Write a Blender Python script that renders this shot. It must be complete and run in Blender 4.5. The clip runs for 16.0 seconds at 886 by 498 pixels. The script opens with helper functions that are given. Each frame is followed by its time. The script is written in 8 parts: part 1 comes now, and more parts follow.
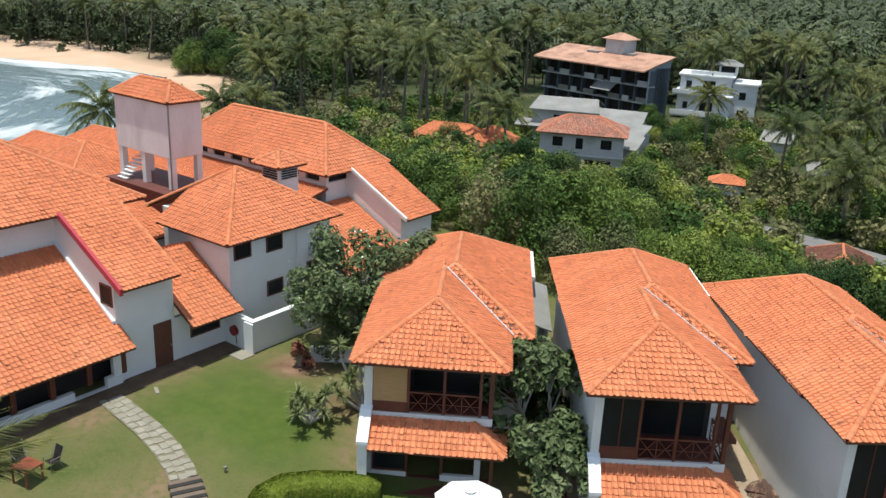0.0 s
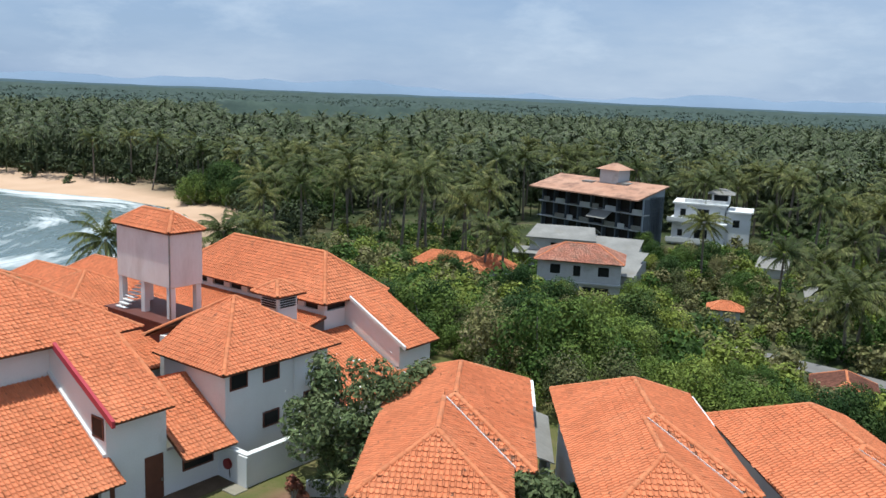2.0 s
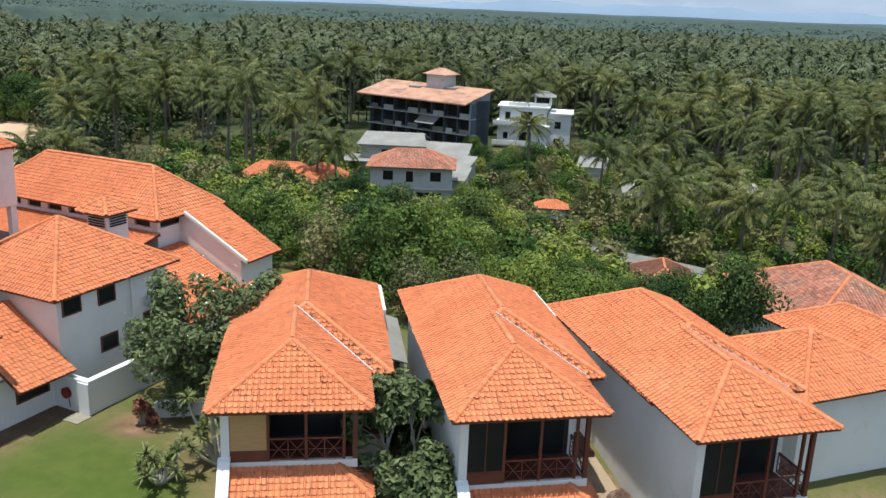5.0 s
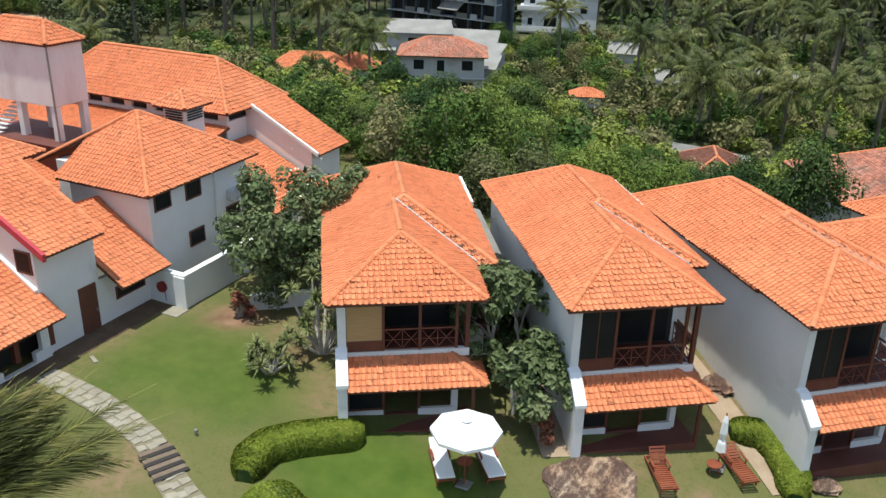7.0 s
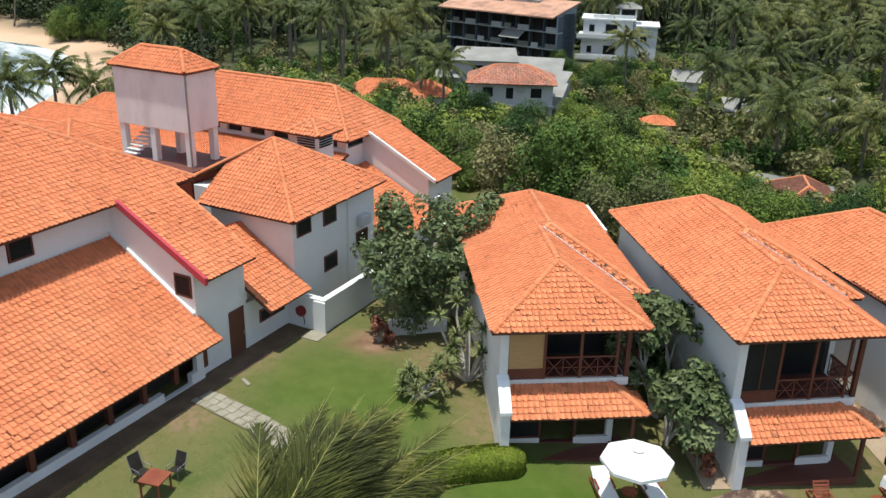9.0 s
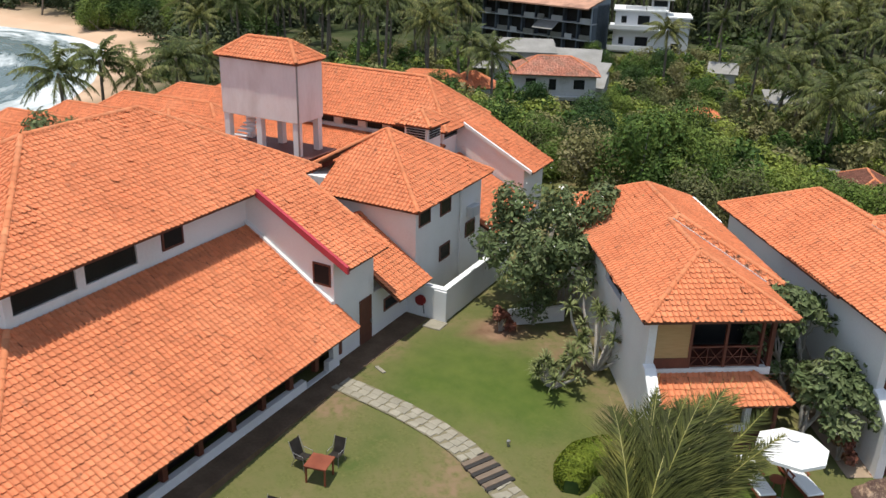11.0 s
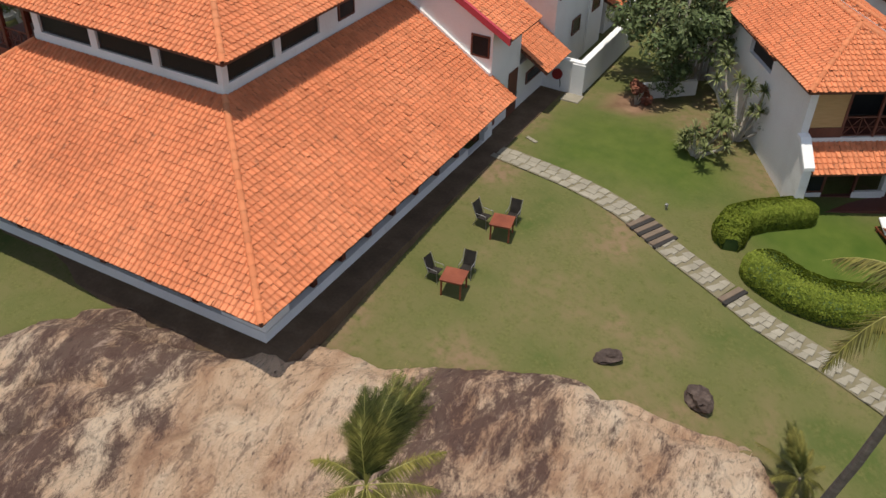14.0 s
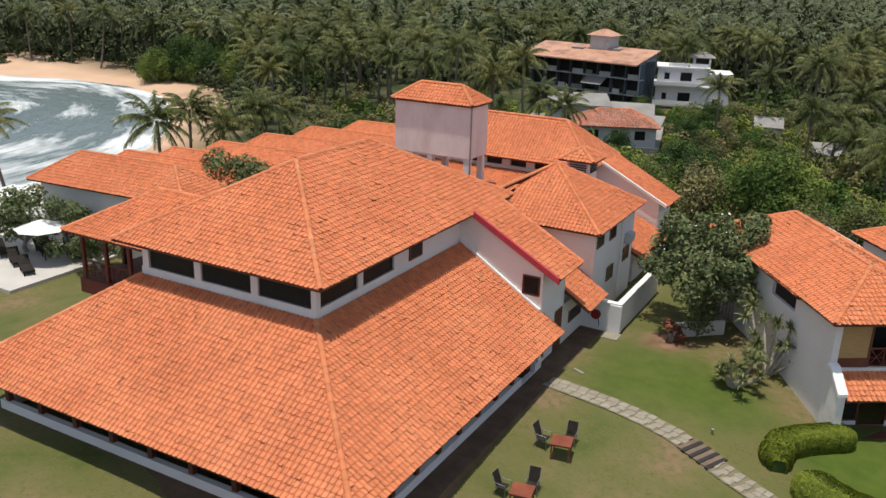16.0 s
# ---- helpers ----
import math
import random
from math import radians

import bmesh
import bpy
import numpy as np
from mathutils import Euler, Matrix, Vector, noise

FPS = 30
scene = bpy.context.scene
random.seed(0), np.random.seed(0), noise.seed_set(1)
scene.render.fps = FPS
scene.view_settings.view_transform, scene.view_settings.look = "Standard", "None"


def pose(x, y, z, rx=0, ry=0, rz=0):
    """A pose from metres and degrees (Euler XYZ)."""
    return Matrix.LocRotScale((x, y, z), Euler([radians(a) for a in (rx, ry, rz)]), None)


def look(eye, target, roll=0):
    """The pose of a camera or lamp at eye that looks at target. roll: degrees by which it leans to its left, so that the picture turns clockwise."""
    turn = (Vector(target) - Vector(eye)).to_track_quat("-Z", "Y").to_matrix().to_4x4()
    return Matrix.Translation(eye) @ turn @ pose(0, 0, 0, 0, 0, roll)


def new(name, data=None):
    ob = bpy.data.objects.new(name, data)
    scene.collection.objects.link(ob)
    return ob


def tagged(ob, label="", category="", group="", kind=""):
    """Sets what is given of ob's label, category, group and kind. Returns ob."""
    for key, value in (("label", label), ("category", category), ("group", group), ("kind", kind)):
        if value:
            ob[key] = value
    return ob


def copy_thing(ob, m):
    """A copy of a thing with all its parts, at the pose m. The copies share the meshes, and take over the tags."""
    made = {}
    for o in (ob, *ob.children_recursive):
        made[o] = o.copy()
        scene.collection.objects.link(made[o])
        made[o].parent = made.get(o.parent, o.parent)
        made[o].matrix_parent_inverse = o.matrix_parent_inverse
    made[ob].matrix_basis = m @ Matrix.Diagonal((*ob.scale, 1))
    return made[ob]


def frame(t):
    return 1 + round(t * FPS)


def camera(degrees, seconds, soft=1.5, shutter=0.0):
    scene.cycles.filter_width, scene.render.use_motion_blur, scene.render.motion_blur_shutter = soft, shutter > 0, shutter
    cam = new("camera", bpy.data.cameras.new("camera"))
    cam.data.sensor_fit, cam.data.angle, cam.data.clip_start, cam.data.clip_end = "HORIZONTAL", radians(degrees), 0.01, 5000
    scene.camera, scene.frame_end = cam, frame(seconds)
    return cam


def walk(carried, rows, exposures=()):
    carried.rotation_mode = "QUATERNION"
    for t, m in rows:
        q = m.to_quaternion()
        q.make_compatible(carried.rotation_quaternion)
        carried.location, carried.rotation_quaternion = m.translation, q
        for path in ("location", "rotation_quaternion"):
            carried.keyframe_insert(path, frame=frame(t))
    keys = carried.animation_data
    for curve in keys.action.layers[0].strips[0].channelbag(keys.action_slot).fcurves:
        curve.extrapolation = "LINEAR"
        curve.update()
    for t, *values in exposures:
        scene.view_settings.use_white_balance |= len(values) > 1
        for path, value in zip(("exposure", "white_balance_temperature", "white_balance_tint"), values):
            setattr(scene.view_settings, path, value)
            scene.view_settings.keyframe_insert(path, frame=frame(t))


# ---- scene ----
cam = camera(54.4, 16.0)
PATH = [
    (0, (0.341, -0.336, 18.281), (-0.792, 1.183, 17.64), 2.6),
    (0.5, (0.28, -0.27, 18.264), (-0.872, 1.273, 17.723), 2.5),
    (1, (0.305, -0.214, 18.261), (-0.859, 1.335, 17.766), 2.4),
    (1.5, (0.314, -0.234, 18.295), (-0.861, 1.325, 17.856), 2.3),
    (2, (0.266, -0.269, 18.311), (-0.918, 1.303, 17.955), 2.3),
    (2.5, (0.299, -0.197, 18.315), (-0.877, 1.363, 17.885), 2.4),
    (3, (0.299, -0.183, 18.262), (-0.867, 1.364, 17.766), 2.4),
    (3.5, (0.278, -0.144, 18.195), (-0.839, 1.434, 17.681), 2.4),
    (4, (0.27, -0.147, 18.178), (-0.68, 1.534, 17.657), 2.3),
    (4.2, (0.206, -0.185, 18.169), (-0.651, 1.545, 17.648), 2.3),
    (6.3, (-2.452, -1.342, 17.885), (-3.248, 0.374, 17.236), 1.7),
    (6.5, (-2.828, -1.506, 17.88), (-3.621, 0.19, 17.174), 1.6),
    (7, (-3.905, -2.029, 17.905), (-4.691, -0.365, 17.122), 1.5),
    (7.5, (-5.014, -2.628, 17.939), (-5.841, -0.979, 17.168), 1.5),
    (8, (-6.07, -3.252, 17.966), (-6.914, -1.601, 17.215), 1.5),
    (8.5, (-6.958, -3.786, 17.991), (-7.815, -2.144, 17.235), 1.3),
    (8.7, (-7.337, -3.988, 17.99), (-8.199, -2.342, 17.25), 1.3),
    (10.8, (-12.018, -6.881, 18.028), (-12.894, -5.231, 17.312), 1.4),
    (11, (-12.379, -7.184, 18.021), (-13.249, -5.547, 17.27), 1.5),
    (11.5, (-13.251, -7.865, 17.954), (-14.1, -6.276, 17.086), 1.4),
    (12, (-14.053, -8.545, 17.896), (-14.878, -7.005, 16.921), 1.4),
    (12.5, (-15.02, -9.239, 17.933), (-15.815, -7.757, 16.851), 1.4),
    (13, (-15.86, -9.978, 17.99), (-16.627, -8.542, 16.828), 1.6),
    (13.5, (-16.493, -10.85, 18.023), (-17.246, -9.432, 16.83), 1.7),
    (14, (-16.859, -11.755, 18.018), (-17.618, -10.327, 16.842), 1.7),
    (14.5, (-17.154, -12.728, 18.021), (-17.949, -11.236, 16.952), 1.8),
    (15, (-17.366, -13.773, 17.974), (-18.187, -12.235, 16.995), 1.8),
    (15.5, (-17.441, -14.776, 17.934), (-18.291, -13.19, 17.063), 1.9),
    (16, (-17.387, -15.871, 17.896), (-18.295, -14.205, 17.264), 1.8),
]
walk(cam, [(t, look(eye, target, roll)) for t, eye, target, roll in PATH],
     [(0.0, -0.09, 6250, 3), (1.0, -0.02, 6150, 3), (1.5, -0.09, 6100, 3), (2.0, -0.19, 6050, 3), (2.5, -0.38, 6200, 3), (3.0, -0.39, 6350, 3), (3.5, -0.20, 6300, 3), (4.2, -0.06, 6250, 3),
      (6.3, 0.06, 6300, 3), (7.5, 0.04, 6300, 3), (8.7, 0.02, 6350, 3), (10.8, -0.12, 6550, 7), (12.0, -0.19, 6600, 10), (13.0, -0.30, 6800, 10), (14.0, -0.40, 6900, 10), (15.0, -0.40, 6900, 10), (16.0, -0.36, 6850, 10)])

# ---- world, sun ----
SUN_TO = Vector((-0.055, -0.12, 1.0)).normalized()
world = bpy.data.worlds.new("sky")
scene.world = world
world.use_nodes = True
wn = world.node_tree
sky = wn.nodes.new("ShaderNodeTexSky")
sky.sky_type = "NISHITA"
sky.sun_disc = False
sky.sun_elevation = math.asin(SUN_TO.z)
sky.sun_rotation = math.atan2(SUN_TO.x, SUN_TO.y)
sky.air_density, sky.dust_density, sky.ozone_density = 1.0, 1.0, 2.0
# thin broken cloud over the whole sky
coord = wn.nodes.new("ShaderNodeTexCoord")
flat = wn.nodes.new("ShaderNodeMapping")
flat.inputs["Scale"].default_value = (1.0, 1.0, 4.0)
puffs = wn.nodes.new("ShaderNodeTexNoise")
puffs.inputs["Scale"].default_value, puffs.inputs["Detail"].default_value, puffs.inputs["Roughness"].default_value = 2.6, 8.0, 0.6
cover = wn.nodes.new("ShaderNodeMapRange")
cover.inputs["From Min"].default_value, cover.inputs["From Max"].default_value = 0.35, 0.70
cover.inputs["To Min"].default_value, cover.inputs["To Max"].default_value = 0.72, 0.95
cloudy = wn.nodes.new("ShaderNodeMix")
cloudy.data_type = "RGBA"
tone = wn.nodes.new("ShaderNodeValToRGB")
tone.color_ramp.elements[0].position, tone.color_ramp.elements[0].color = 0.38, (0.59, 0.76, 1.10, 1)
tone.color_ramp.elements[1].position, tone.color_ramp.elements[1].color = 0.66, (0.80, 0.91, 1.12, 1)
glow = wn.nodes.new("ShaderNodeVectorMath")
glow.operation = "SCALE"
glow.inputs["Scale"].default_value = 8.9
wn.links.new(puffs.outputs["Fac"], tone.inputs["Fac"])
wn.links.new(tone.outputs["Color"], glow.inputs[0])
wn.links.new(glow.outputs[0], cloudy.inputs["B"])
wn.links.new(coord.outputs["Generated"], flat.inputs["Vector"])
wn.links.new(flat.outputs[0], puffs.inputs["Vector"])
wn.links.new(puffs.outputs["Fac"], cover.inputs["Value"])
wn.links.new(cover.outputs[0], cloudy.inputs["Factor"])
wn.links.new(sky.outputs[0], cloudy.inputs["A"])
heaps = wn.nodes.new("ShaderNodeMapping")
heaps.inputs["Scale"].default_value = (1.0, 1.0, 2.6)
heaps.inputs["Location"].default_value = (0.37, 0.11, 0.2)
cumulus = wn.nodes.new("ShaderNodeTexNoise")
cumulus.inputs["Scale"].default_value, cumulus.inputs["Detail"].default_value, cumulus.inputs["Roughness"].default_value = 5.5, 10.0, 0.62
heap_edge = wn.nodes.new("ShaderNodeMapRange")
heap_edge.inputs["From Min"].default_value, heap_edge.inputs["From Max"].default_value = 0.53, 0.68
heap_edge.inputs["To Max"].default_value = 0.35
heaped = wn.nodes.new("ShaderNodeMix")
heaped.data_type = "RGBA"
heaped.inputs["B"].default_value = (9.6, 10.4, 11.8, 1)
wn.links.new(coord.outputs["Generated"], heaps.inputs["Vector"])
wn.links.new(heaps.outputs[0], cumulus.inputs["Vector"])
wn.links.new(cumulus.outputs["Fac"], heap_edge.inputs["Value"])
wn.links.new(heap_edge.outputs[0], heaped.inputs["Factor"])
wn.links.new(cloudy.outputs["Result"], heaped.inputs["A"])
wn.links.new(heaped.outputs["Result"], wn.nodes["Background"].inputs["Color"])
wn.nodes["Background"].inputs["Strength"].default_value = 0.088
sun_data = bpy.data.lights.new("sun", "SUN")
sun_data.energy, sun_data.angle, sun_data.color = 5.0, radians(0.6), (1.0, 0.95, 0.87)
sun = new("sun", sun_data)
sun.matrix_world = look(SUN_TO * 200, (0, 0, 0))


# ---- materials ----
def material(name, colours, rough=0.8, scale=1.0, fine=12.0, bump=0.3, metal=0.0, spread=0.35, island=0.0, piece=0.0,
             stretch=(1, 1, 1), detail=6.0, spec=0.4, dist=0.03, dirt=None, dirt_scale=0.5, dirt_edges=(0.55, 0.72), plants=0.0):
    """Two noises (broad patches and fine grain) between the given colours, optional stains, relief, and a shade of its own per piece."""
    m = bpy.data.materials.new(name)
    m.use_nodes = True
    nt = m.node_tree
    n, l = nt.nodes, nt.links
    b = n["Principled BSDF"]
    b.inputs["Roughness"].default_value = rough
    b.inputs["Metallic"].default_value = metal
    b.inputs["Specular IOR Level"].default_value = spec
    tc = n.new("ShaderNodeTexCoord")
    geo = n.new("ShaderNodeNewGeometry")
    mp = n.new("ShaderNodeMapping")
    mp.inputs["Scale"].default_value = stretch
    l.new(geo.outputs["Position"], mp.inputs["Vector"])
    broad = n.new("ShaderNodeTexNoise")
    broad.inputs["Scale"].default_value, broad.inputs["Detail"].default_value = scale, detail
    grain = n.new("ShaderNodeTexNoise")
    grain.inputs["Scale"].default_value, grain.inputs["Detail"].default_value = fine, 4.0
    for t in (broad, grain):
        l.new(mp.outputs[0], t.inputs["Vector"])
    mix = n.new("ShaderNodeMath")
    mix.operation = "MULTIPLY_ADD"
    mix.inputs[1].default_value = 0.4
    l.new(grain.outputs["Fac"], mix.inputs[0])
    l.new(broad.outputs["Fac"], mix.inputs[2])
    ramp = n.new("ShaderNodeValToRGB")
    lo, hi = 0.7 - spread, 0.7 + spread
    els = ramp.color_ramp.elements
    while len(els) < len(colours):
        els.new(0.5)
    for i, c in enumerate(colours):
        els[i].position = lo + (hi - lo) * i / max(1, len(colours) - 1)
        els[i].color = (*c, 1)
    l.new(mix.outputs[0], ramp.inputs["Fac"])
    out = ramp.outputs["Color"]
    if dirt:
        dn = n.new("ShaderNodeTexNoise")
        dn.inputs["Scale"].default_value, dn.inputs["Detail"].default_value = dirt_scale, 9.0
        dn.inputs["Roughness"].default_value = 0.65
        l.new(mp.outputs[0], dn.inputs["Vector"])
        dr = n.new("ShaderNodeMapRange")
        dr.inputs["From Min"].default_value, dr.inputs["From Max"].default_value = dirt_edges
        l.new(dn.outputs["Fac"], dr.inputs["Value"])
        dm = n.new("ShaderNodeMix")
        dm.data_type = "RGBA"
        l.new(dr.outputs[0], dm.inputs["Factor"])
        l.new(out, dm.inputs["A"])
        dm.inputs["B"].default_value = (*dirt, 1)
        out = dm.outputs["Result"]
    if island or piece:
        hsv = n.new("ShaderNodeHueSaturation")
        mr = n.new("ShaderNodeMapRange")
        k = island or piece
        mr.inputs["To Min"].default_value, mr.inputs["To Max"].default_value = 1 - k, 1 + k
        if piece:
            oi = n.new("ShaderNodeObjectInfo")
            l.new(oi.outputs["Random"], mr.inputs["Value"])
        else:
            l.new(geo.outputs["Random Per Island"], mr.inputs["Value"])
        l.new(mr.outputs[0], hsv.inputs["Value"])
        l.new(out, hsv.inputs["Color"])
        out = hsv.outputs["Color"]
    if plants:
        # every plant has a tint of its own
        who = n.new("ShaderNodeObjectInfo")
        tint = n.new("ShaderNodeHueSaturation")
        for socket, lo_t, hi_t in (("Hue", 0.5 - 0.05 * plants, 0.5 + 0.045 * plants), ("Value", 1 - 0.55 * plants, 1 + 0.6 * plants)):
            span = n.new("ShaderNodeMapRange")
            span.inputs["To Min"].default_value, span.inputs["To Max"].default_value = (hi_t, lo_t) if socket == "Hue" else (lo_t, hi_t)
            l.new(who.outputs["Random"], span.inputs["Value"])
            l.new(span.outputs[0], tint.inputs[socket])
        l.new(out, tint.inputs["Color"])
        out = tint.outputs["Color"]
    l.new(out, b.inputs["Base Color"])
    if bump:
        bp = n.new("ShaderNodeBump")
        bp.inputs["Strength"].default_value, bp.inputs["Distance"].default_value = bump, dist
        l.new(mix.outputs[0], bp.inputs["Height"])
        l.new(bp.outputs[0], b.inputs["Normal"])
    return m


def rock_material():
    """Bare granite: tan and pink sheets, dark weathering streaks running down the slope, and thin cracks."""
    m = bpy.data.materials.new("granite")
    m.use_nodes = True
    n, l = m.node_tree.nodes, m.node_tree.links
    b = n["Principled BSDF"]
    b.inputs["Roughness"].default_value = 0.9
    b.inputs["Specular IOR Level"].default_value = 0.25
    geo = n.new("ShaderNodeNewGeometry")

    def field(scale, stretch=(1, 1, 1), turn=0.0, detail=8.0, rough=0.6, warp=0.0):
        mp = n.new("ShaderNodeMapping")
        mp.inputs["Scale"].default_value = stretch
        mp.inputs["Rotation"].default_value = (0, 0, radians(turn))
        l.new(geo.outputs["Position"], mp.inputs["Vector"])
        t = n.new("ShaderNodeTexNoise")
        t.inputs["Scale"].default_value, t.inputs["Detail"].default_value = scale, detail
        t.inputs["Roughness"].default_value, t.inputs["Distortion"].default_value = rough, warp
        l.new(mp.outputs[0], t.inputs["Vector"])
        return t.outputs["Fac"]

    def ramp(fac, stops):
        r = n.new("ShaderNodeValToRGB")
        e = r.color_ramp.elements
        while len(e) < len(stops):
            e.new(0.5)
        for i, (p, c) in enumerate(stops):
            e[i].position, e[i].color = p, (*c, 1)
        l.new(fac, r.inputs["Fac"])
        return r.outputs["Color"]

    def over(fac, lo, hi, a, c, most=1.0):
        k = n.new("ShaderNodeMapRange")
        k.inputs["From Min"].default_value, k.inputs["From Max"].default_value = lo, hi
        k.inputs["To Max"].default_value = most
        l.new(fac, k.inputs["Value"])
        x = n.new("ShaderNodeMix")
        x.data_type = "RGBA"
        l.new(k.outputs[0], x.inputs["Factor"])
        l.new(a, x.inputs["A"])
        x.inputs["B"].default_value = (*c, 1)
        return x.outputs["Result"]

    sheets = field(0.55, (1, 0.5, 0.6), 12, 9, 0.65, 0.6)
    col = ramp(sheets, [(0.26, (0.36, 0.20, 0.125)), (0.38, (0.56, 0.345, 0.22)), (0.50, (0.76, 0.535, 0.365)), (0.65, (0.83, 0.65, 0.48))])
    grain = field(13.0, (1, 0.8, 1), 0, 6, 0.75)
    col = over(grain, 0.54, 0.66, col, (0.34, 0.19, 0.12), 0.3)
    pits = field(3.8, (1, 0.5, 0.7), -18, 10, 0.78, 0.8)
    col = over(pits, 0.54, 0.60, col, (0.20, 0.10, 0.075), 0.45)
    veins = field(1.5, (1.5, 0.55, 0.6), 24, 12, 0.8, 0.25)
    col = over(veins, 0.55, 0.60, col, (0.15, 0.085, 0.068), 0.5)
    streaks = field(0.9, (1.2, 0.55, 0.6), 28, 13, 0.82, 0.25)
    zone = n.new("ShaderNodeSeparateXYZ")
    l.new(geo.outputs["Position"], zone.inputs[0])
    along_x = n.new("ShaderNodeMapRange")
    along_x.inputs["From Min"].default_value, along_x.inputs["From Max"].default_value = -42.0, -14.0
    l.new(zone.outputs["X"], along_x.inputs["Value"])
    beds = n.new("ShaderNodeFloatCurve")
    curve = beds.mapping.curves[0]
    curve.points[0].location, curve.points[1].location = (0.0, 0.58), (1.0, 0.585)
    for at in ((0.10, 0.56), (0.17, 0.55), (0.215, 0.60), (0.35, 0.565), (0.40, 0.36), (0.53, 0.34), (0.575, 0.585), (0.68, 0.55), (0.76, 0.44), (0.90, 0.44)):
        curve.points.new(*at)
    beds.mapping.update()
    l.new(along_x.outputs[0], beds.inputs["Value"])
    mixed = n.new("ShaderNodeMath")
    mixed.operation = "MULTIPLY_ADD"
    mixed.inputs[1].default_value = 0.6
    l.new(beds.outputs[0], mixed.inputs[0])
    l.new(streaks, mixed.inputs[2])
    col = over(mixed.outputs[0], 0.775, 0.865, col, (0.10, 0.055, 0.05), 0.88)
    pale = field(1.7, (1.3, 0.5, 0.7), 32, 12, 0.85, 0.3)
    col = over(pale, 0.545, 0.64, col, (0.74, 0.54, 0.42), 0.6)
    chips = field(5.5, (1.6, 0.4, 0.7), 30, 8, 0.75, 0.2)
    col = over(chips, 0.57, 0.64, col, (0.085, 0.05, 0.045), 0.75)
    cr = n.new("ShaderNodeTexVoronoi")
    cr.feature = "DISTANCE_TO_EDGE"
    cr.inputs["Scale"].default_value = 0.34
    mpv = n.new("ShaderNodeMapping")
    mpv.inputs["Scale"].default_value = (1.0, 0.55, 0.6)
    mpv.inputs["Rotation"].default_value = (0, 0, radians(25))
    jag = n.new("ShaderNodeTexNoise")
    jag.inputs["Scale"].default_value, jag.inputs["Detail"].default_value = 0.9, 6
    mv = n.new("ShaderNodeVectorMath")
    mv.operation = "MULTIPLY_ADD"
    mv.inputs[1].default_value = (0.35, 0.35, 0.35)
    l.new(geo.outputs["Position"], mpv.inputs["Vector"])
    l.new(geo.outputs["Position"], jag.inputs["Vector"])
    l.new(jag.outputs["Color"], mv.inputs[0])
    l.new(mpv.outputs[0], mv.inputs[2])
    l.new(mv.outputs[0], cr.inputs["Vector"])
    col = over(cr.outputs["Distance"], 0.011, 0.0, col, (0.07, 0.042, 0.035), 0.22)
    l.new(col, b.inputs["Base Color"])
    total = n.new("ShaderNodeMath")
    total.operation = "MULTIPLY_ADD"
    total.inputs[1].default_value = 0.5
    l.new(grain, total.inputs[0])
    l.new(pits, total.inputs[2])
    bp = n.new("ShaderNodeBump")
    bp.inputs["Strength"].default_value, bp.inputs["Distance"].default_value = 1.0, 0.22
    l.new(total.outputs[0], bp.inputs["Height"])
    l.new(bp.outputs[0], b.inputs["Normal"])
    return m


TILE_C = [(0.535, 0.165, 0.070), (0.63, 0.212, 0.094), (0.68, 0.252, 0.120)]
M_TILE = material("terracotta_tile", TILE_C, rough=0.75, scale=0.35, fine=9, bump=0.2, island=0.12, dirt=(0.17, 0.075, 0.045), dirt_scale=2.4, dirt_edges=(0.60, 0.76))
M_TILE_PIECE = material("terracotta_tile_piece", TILE_C, rough=0.75, scale=0.35, fine=9, bump=0.2, piece=0.12, dirt=(0.17, 0.075, 0.045), dirt_scale=2.4, dirt_edges=(0.60, 0.76))
M_TILE_OLD = material("weathered_tile", [(0.32, 0.12, 0.08), (0.44, 0.19, 0.13), (0.50, 0.27, 0.20)], rough=0.85, scale=0.5, fine=6, island=0.3, dirt=(0.25, 0.16, 0.12), dirt_scale=0.8, dirt_edges=(0.5, 0.7))
M_TILE_SPOT = material("spotted_tile", TILE_C, rough=0.8, scale=0.35, fine=9, bump=0.2, island=0.14, dirt=(0.13, 0.065, 0.04), dirt_scale=3.6, dirt_edges=(0.60, 0.68))
M_TILE_MOSS = material("mossy_tile", TILE_C, rough=0.8, scale=0.35, fine=9, bump=0.2, island=0.16, dirt=(0.13, 0.065, 0.04), dirt_scale=3.2, dirt_edges=(0.52, 0.60))
M_RIDGE = material("ridge_tile", [(0.54, 0.16, 0.065), (0.60, 0.20, 0.085), (0.62, 0.26, 0.13)], rough=0.8, scale=0.8, fine=9, island=0.14)
M_DECK = material("roof_timber", [(0.10, 0.04, 0.025), (0.16, 0.06, 0.035)], rough=0.8, scale=2, fine=20)
M_WALL = material("white_render", [(0.66, 0.64, 0.62), (0.76, 0.75, 0.735), (0.81, 0.80, 0.79)], rough=0.9, scale=0.4, fine=14, bump=0.12, dist=0.02, dirt=(0.50, 0.46, 0.41), dirt_scale=0.35, dirt_edges=(0.62, 0.85))
M_TOWER = material("pinkish_render", [(0.70, 0.60, 0.57), (0.78, 0.69, 0.66), (0.80, 0.74, 0.71)], rough=0.9, scale=0.6, fine=10, bump=0.15, stretch=(1, 1, 0.35), dirt=(0.60, 0.50, 0.46), dirt_scale=0.7, dirt_edges=(0.5, 0.8))
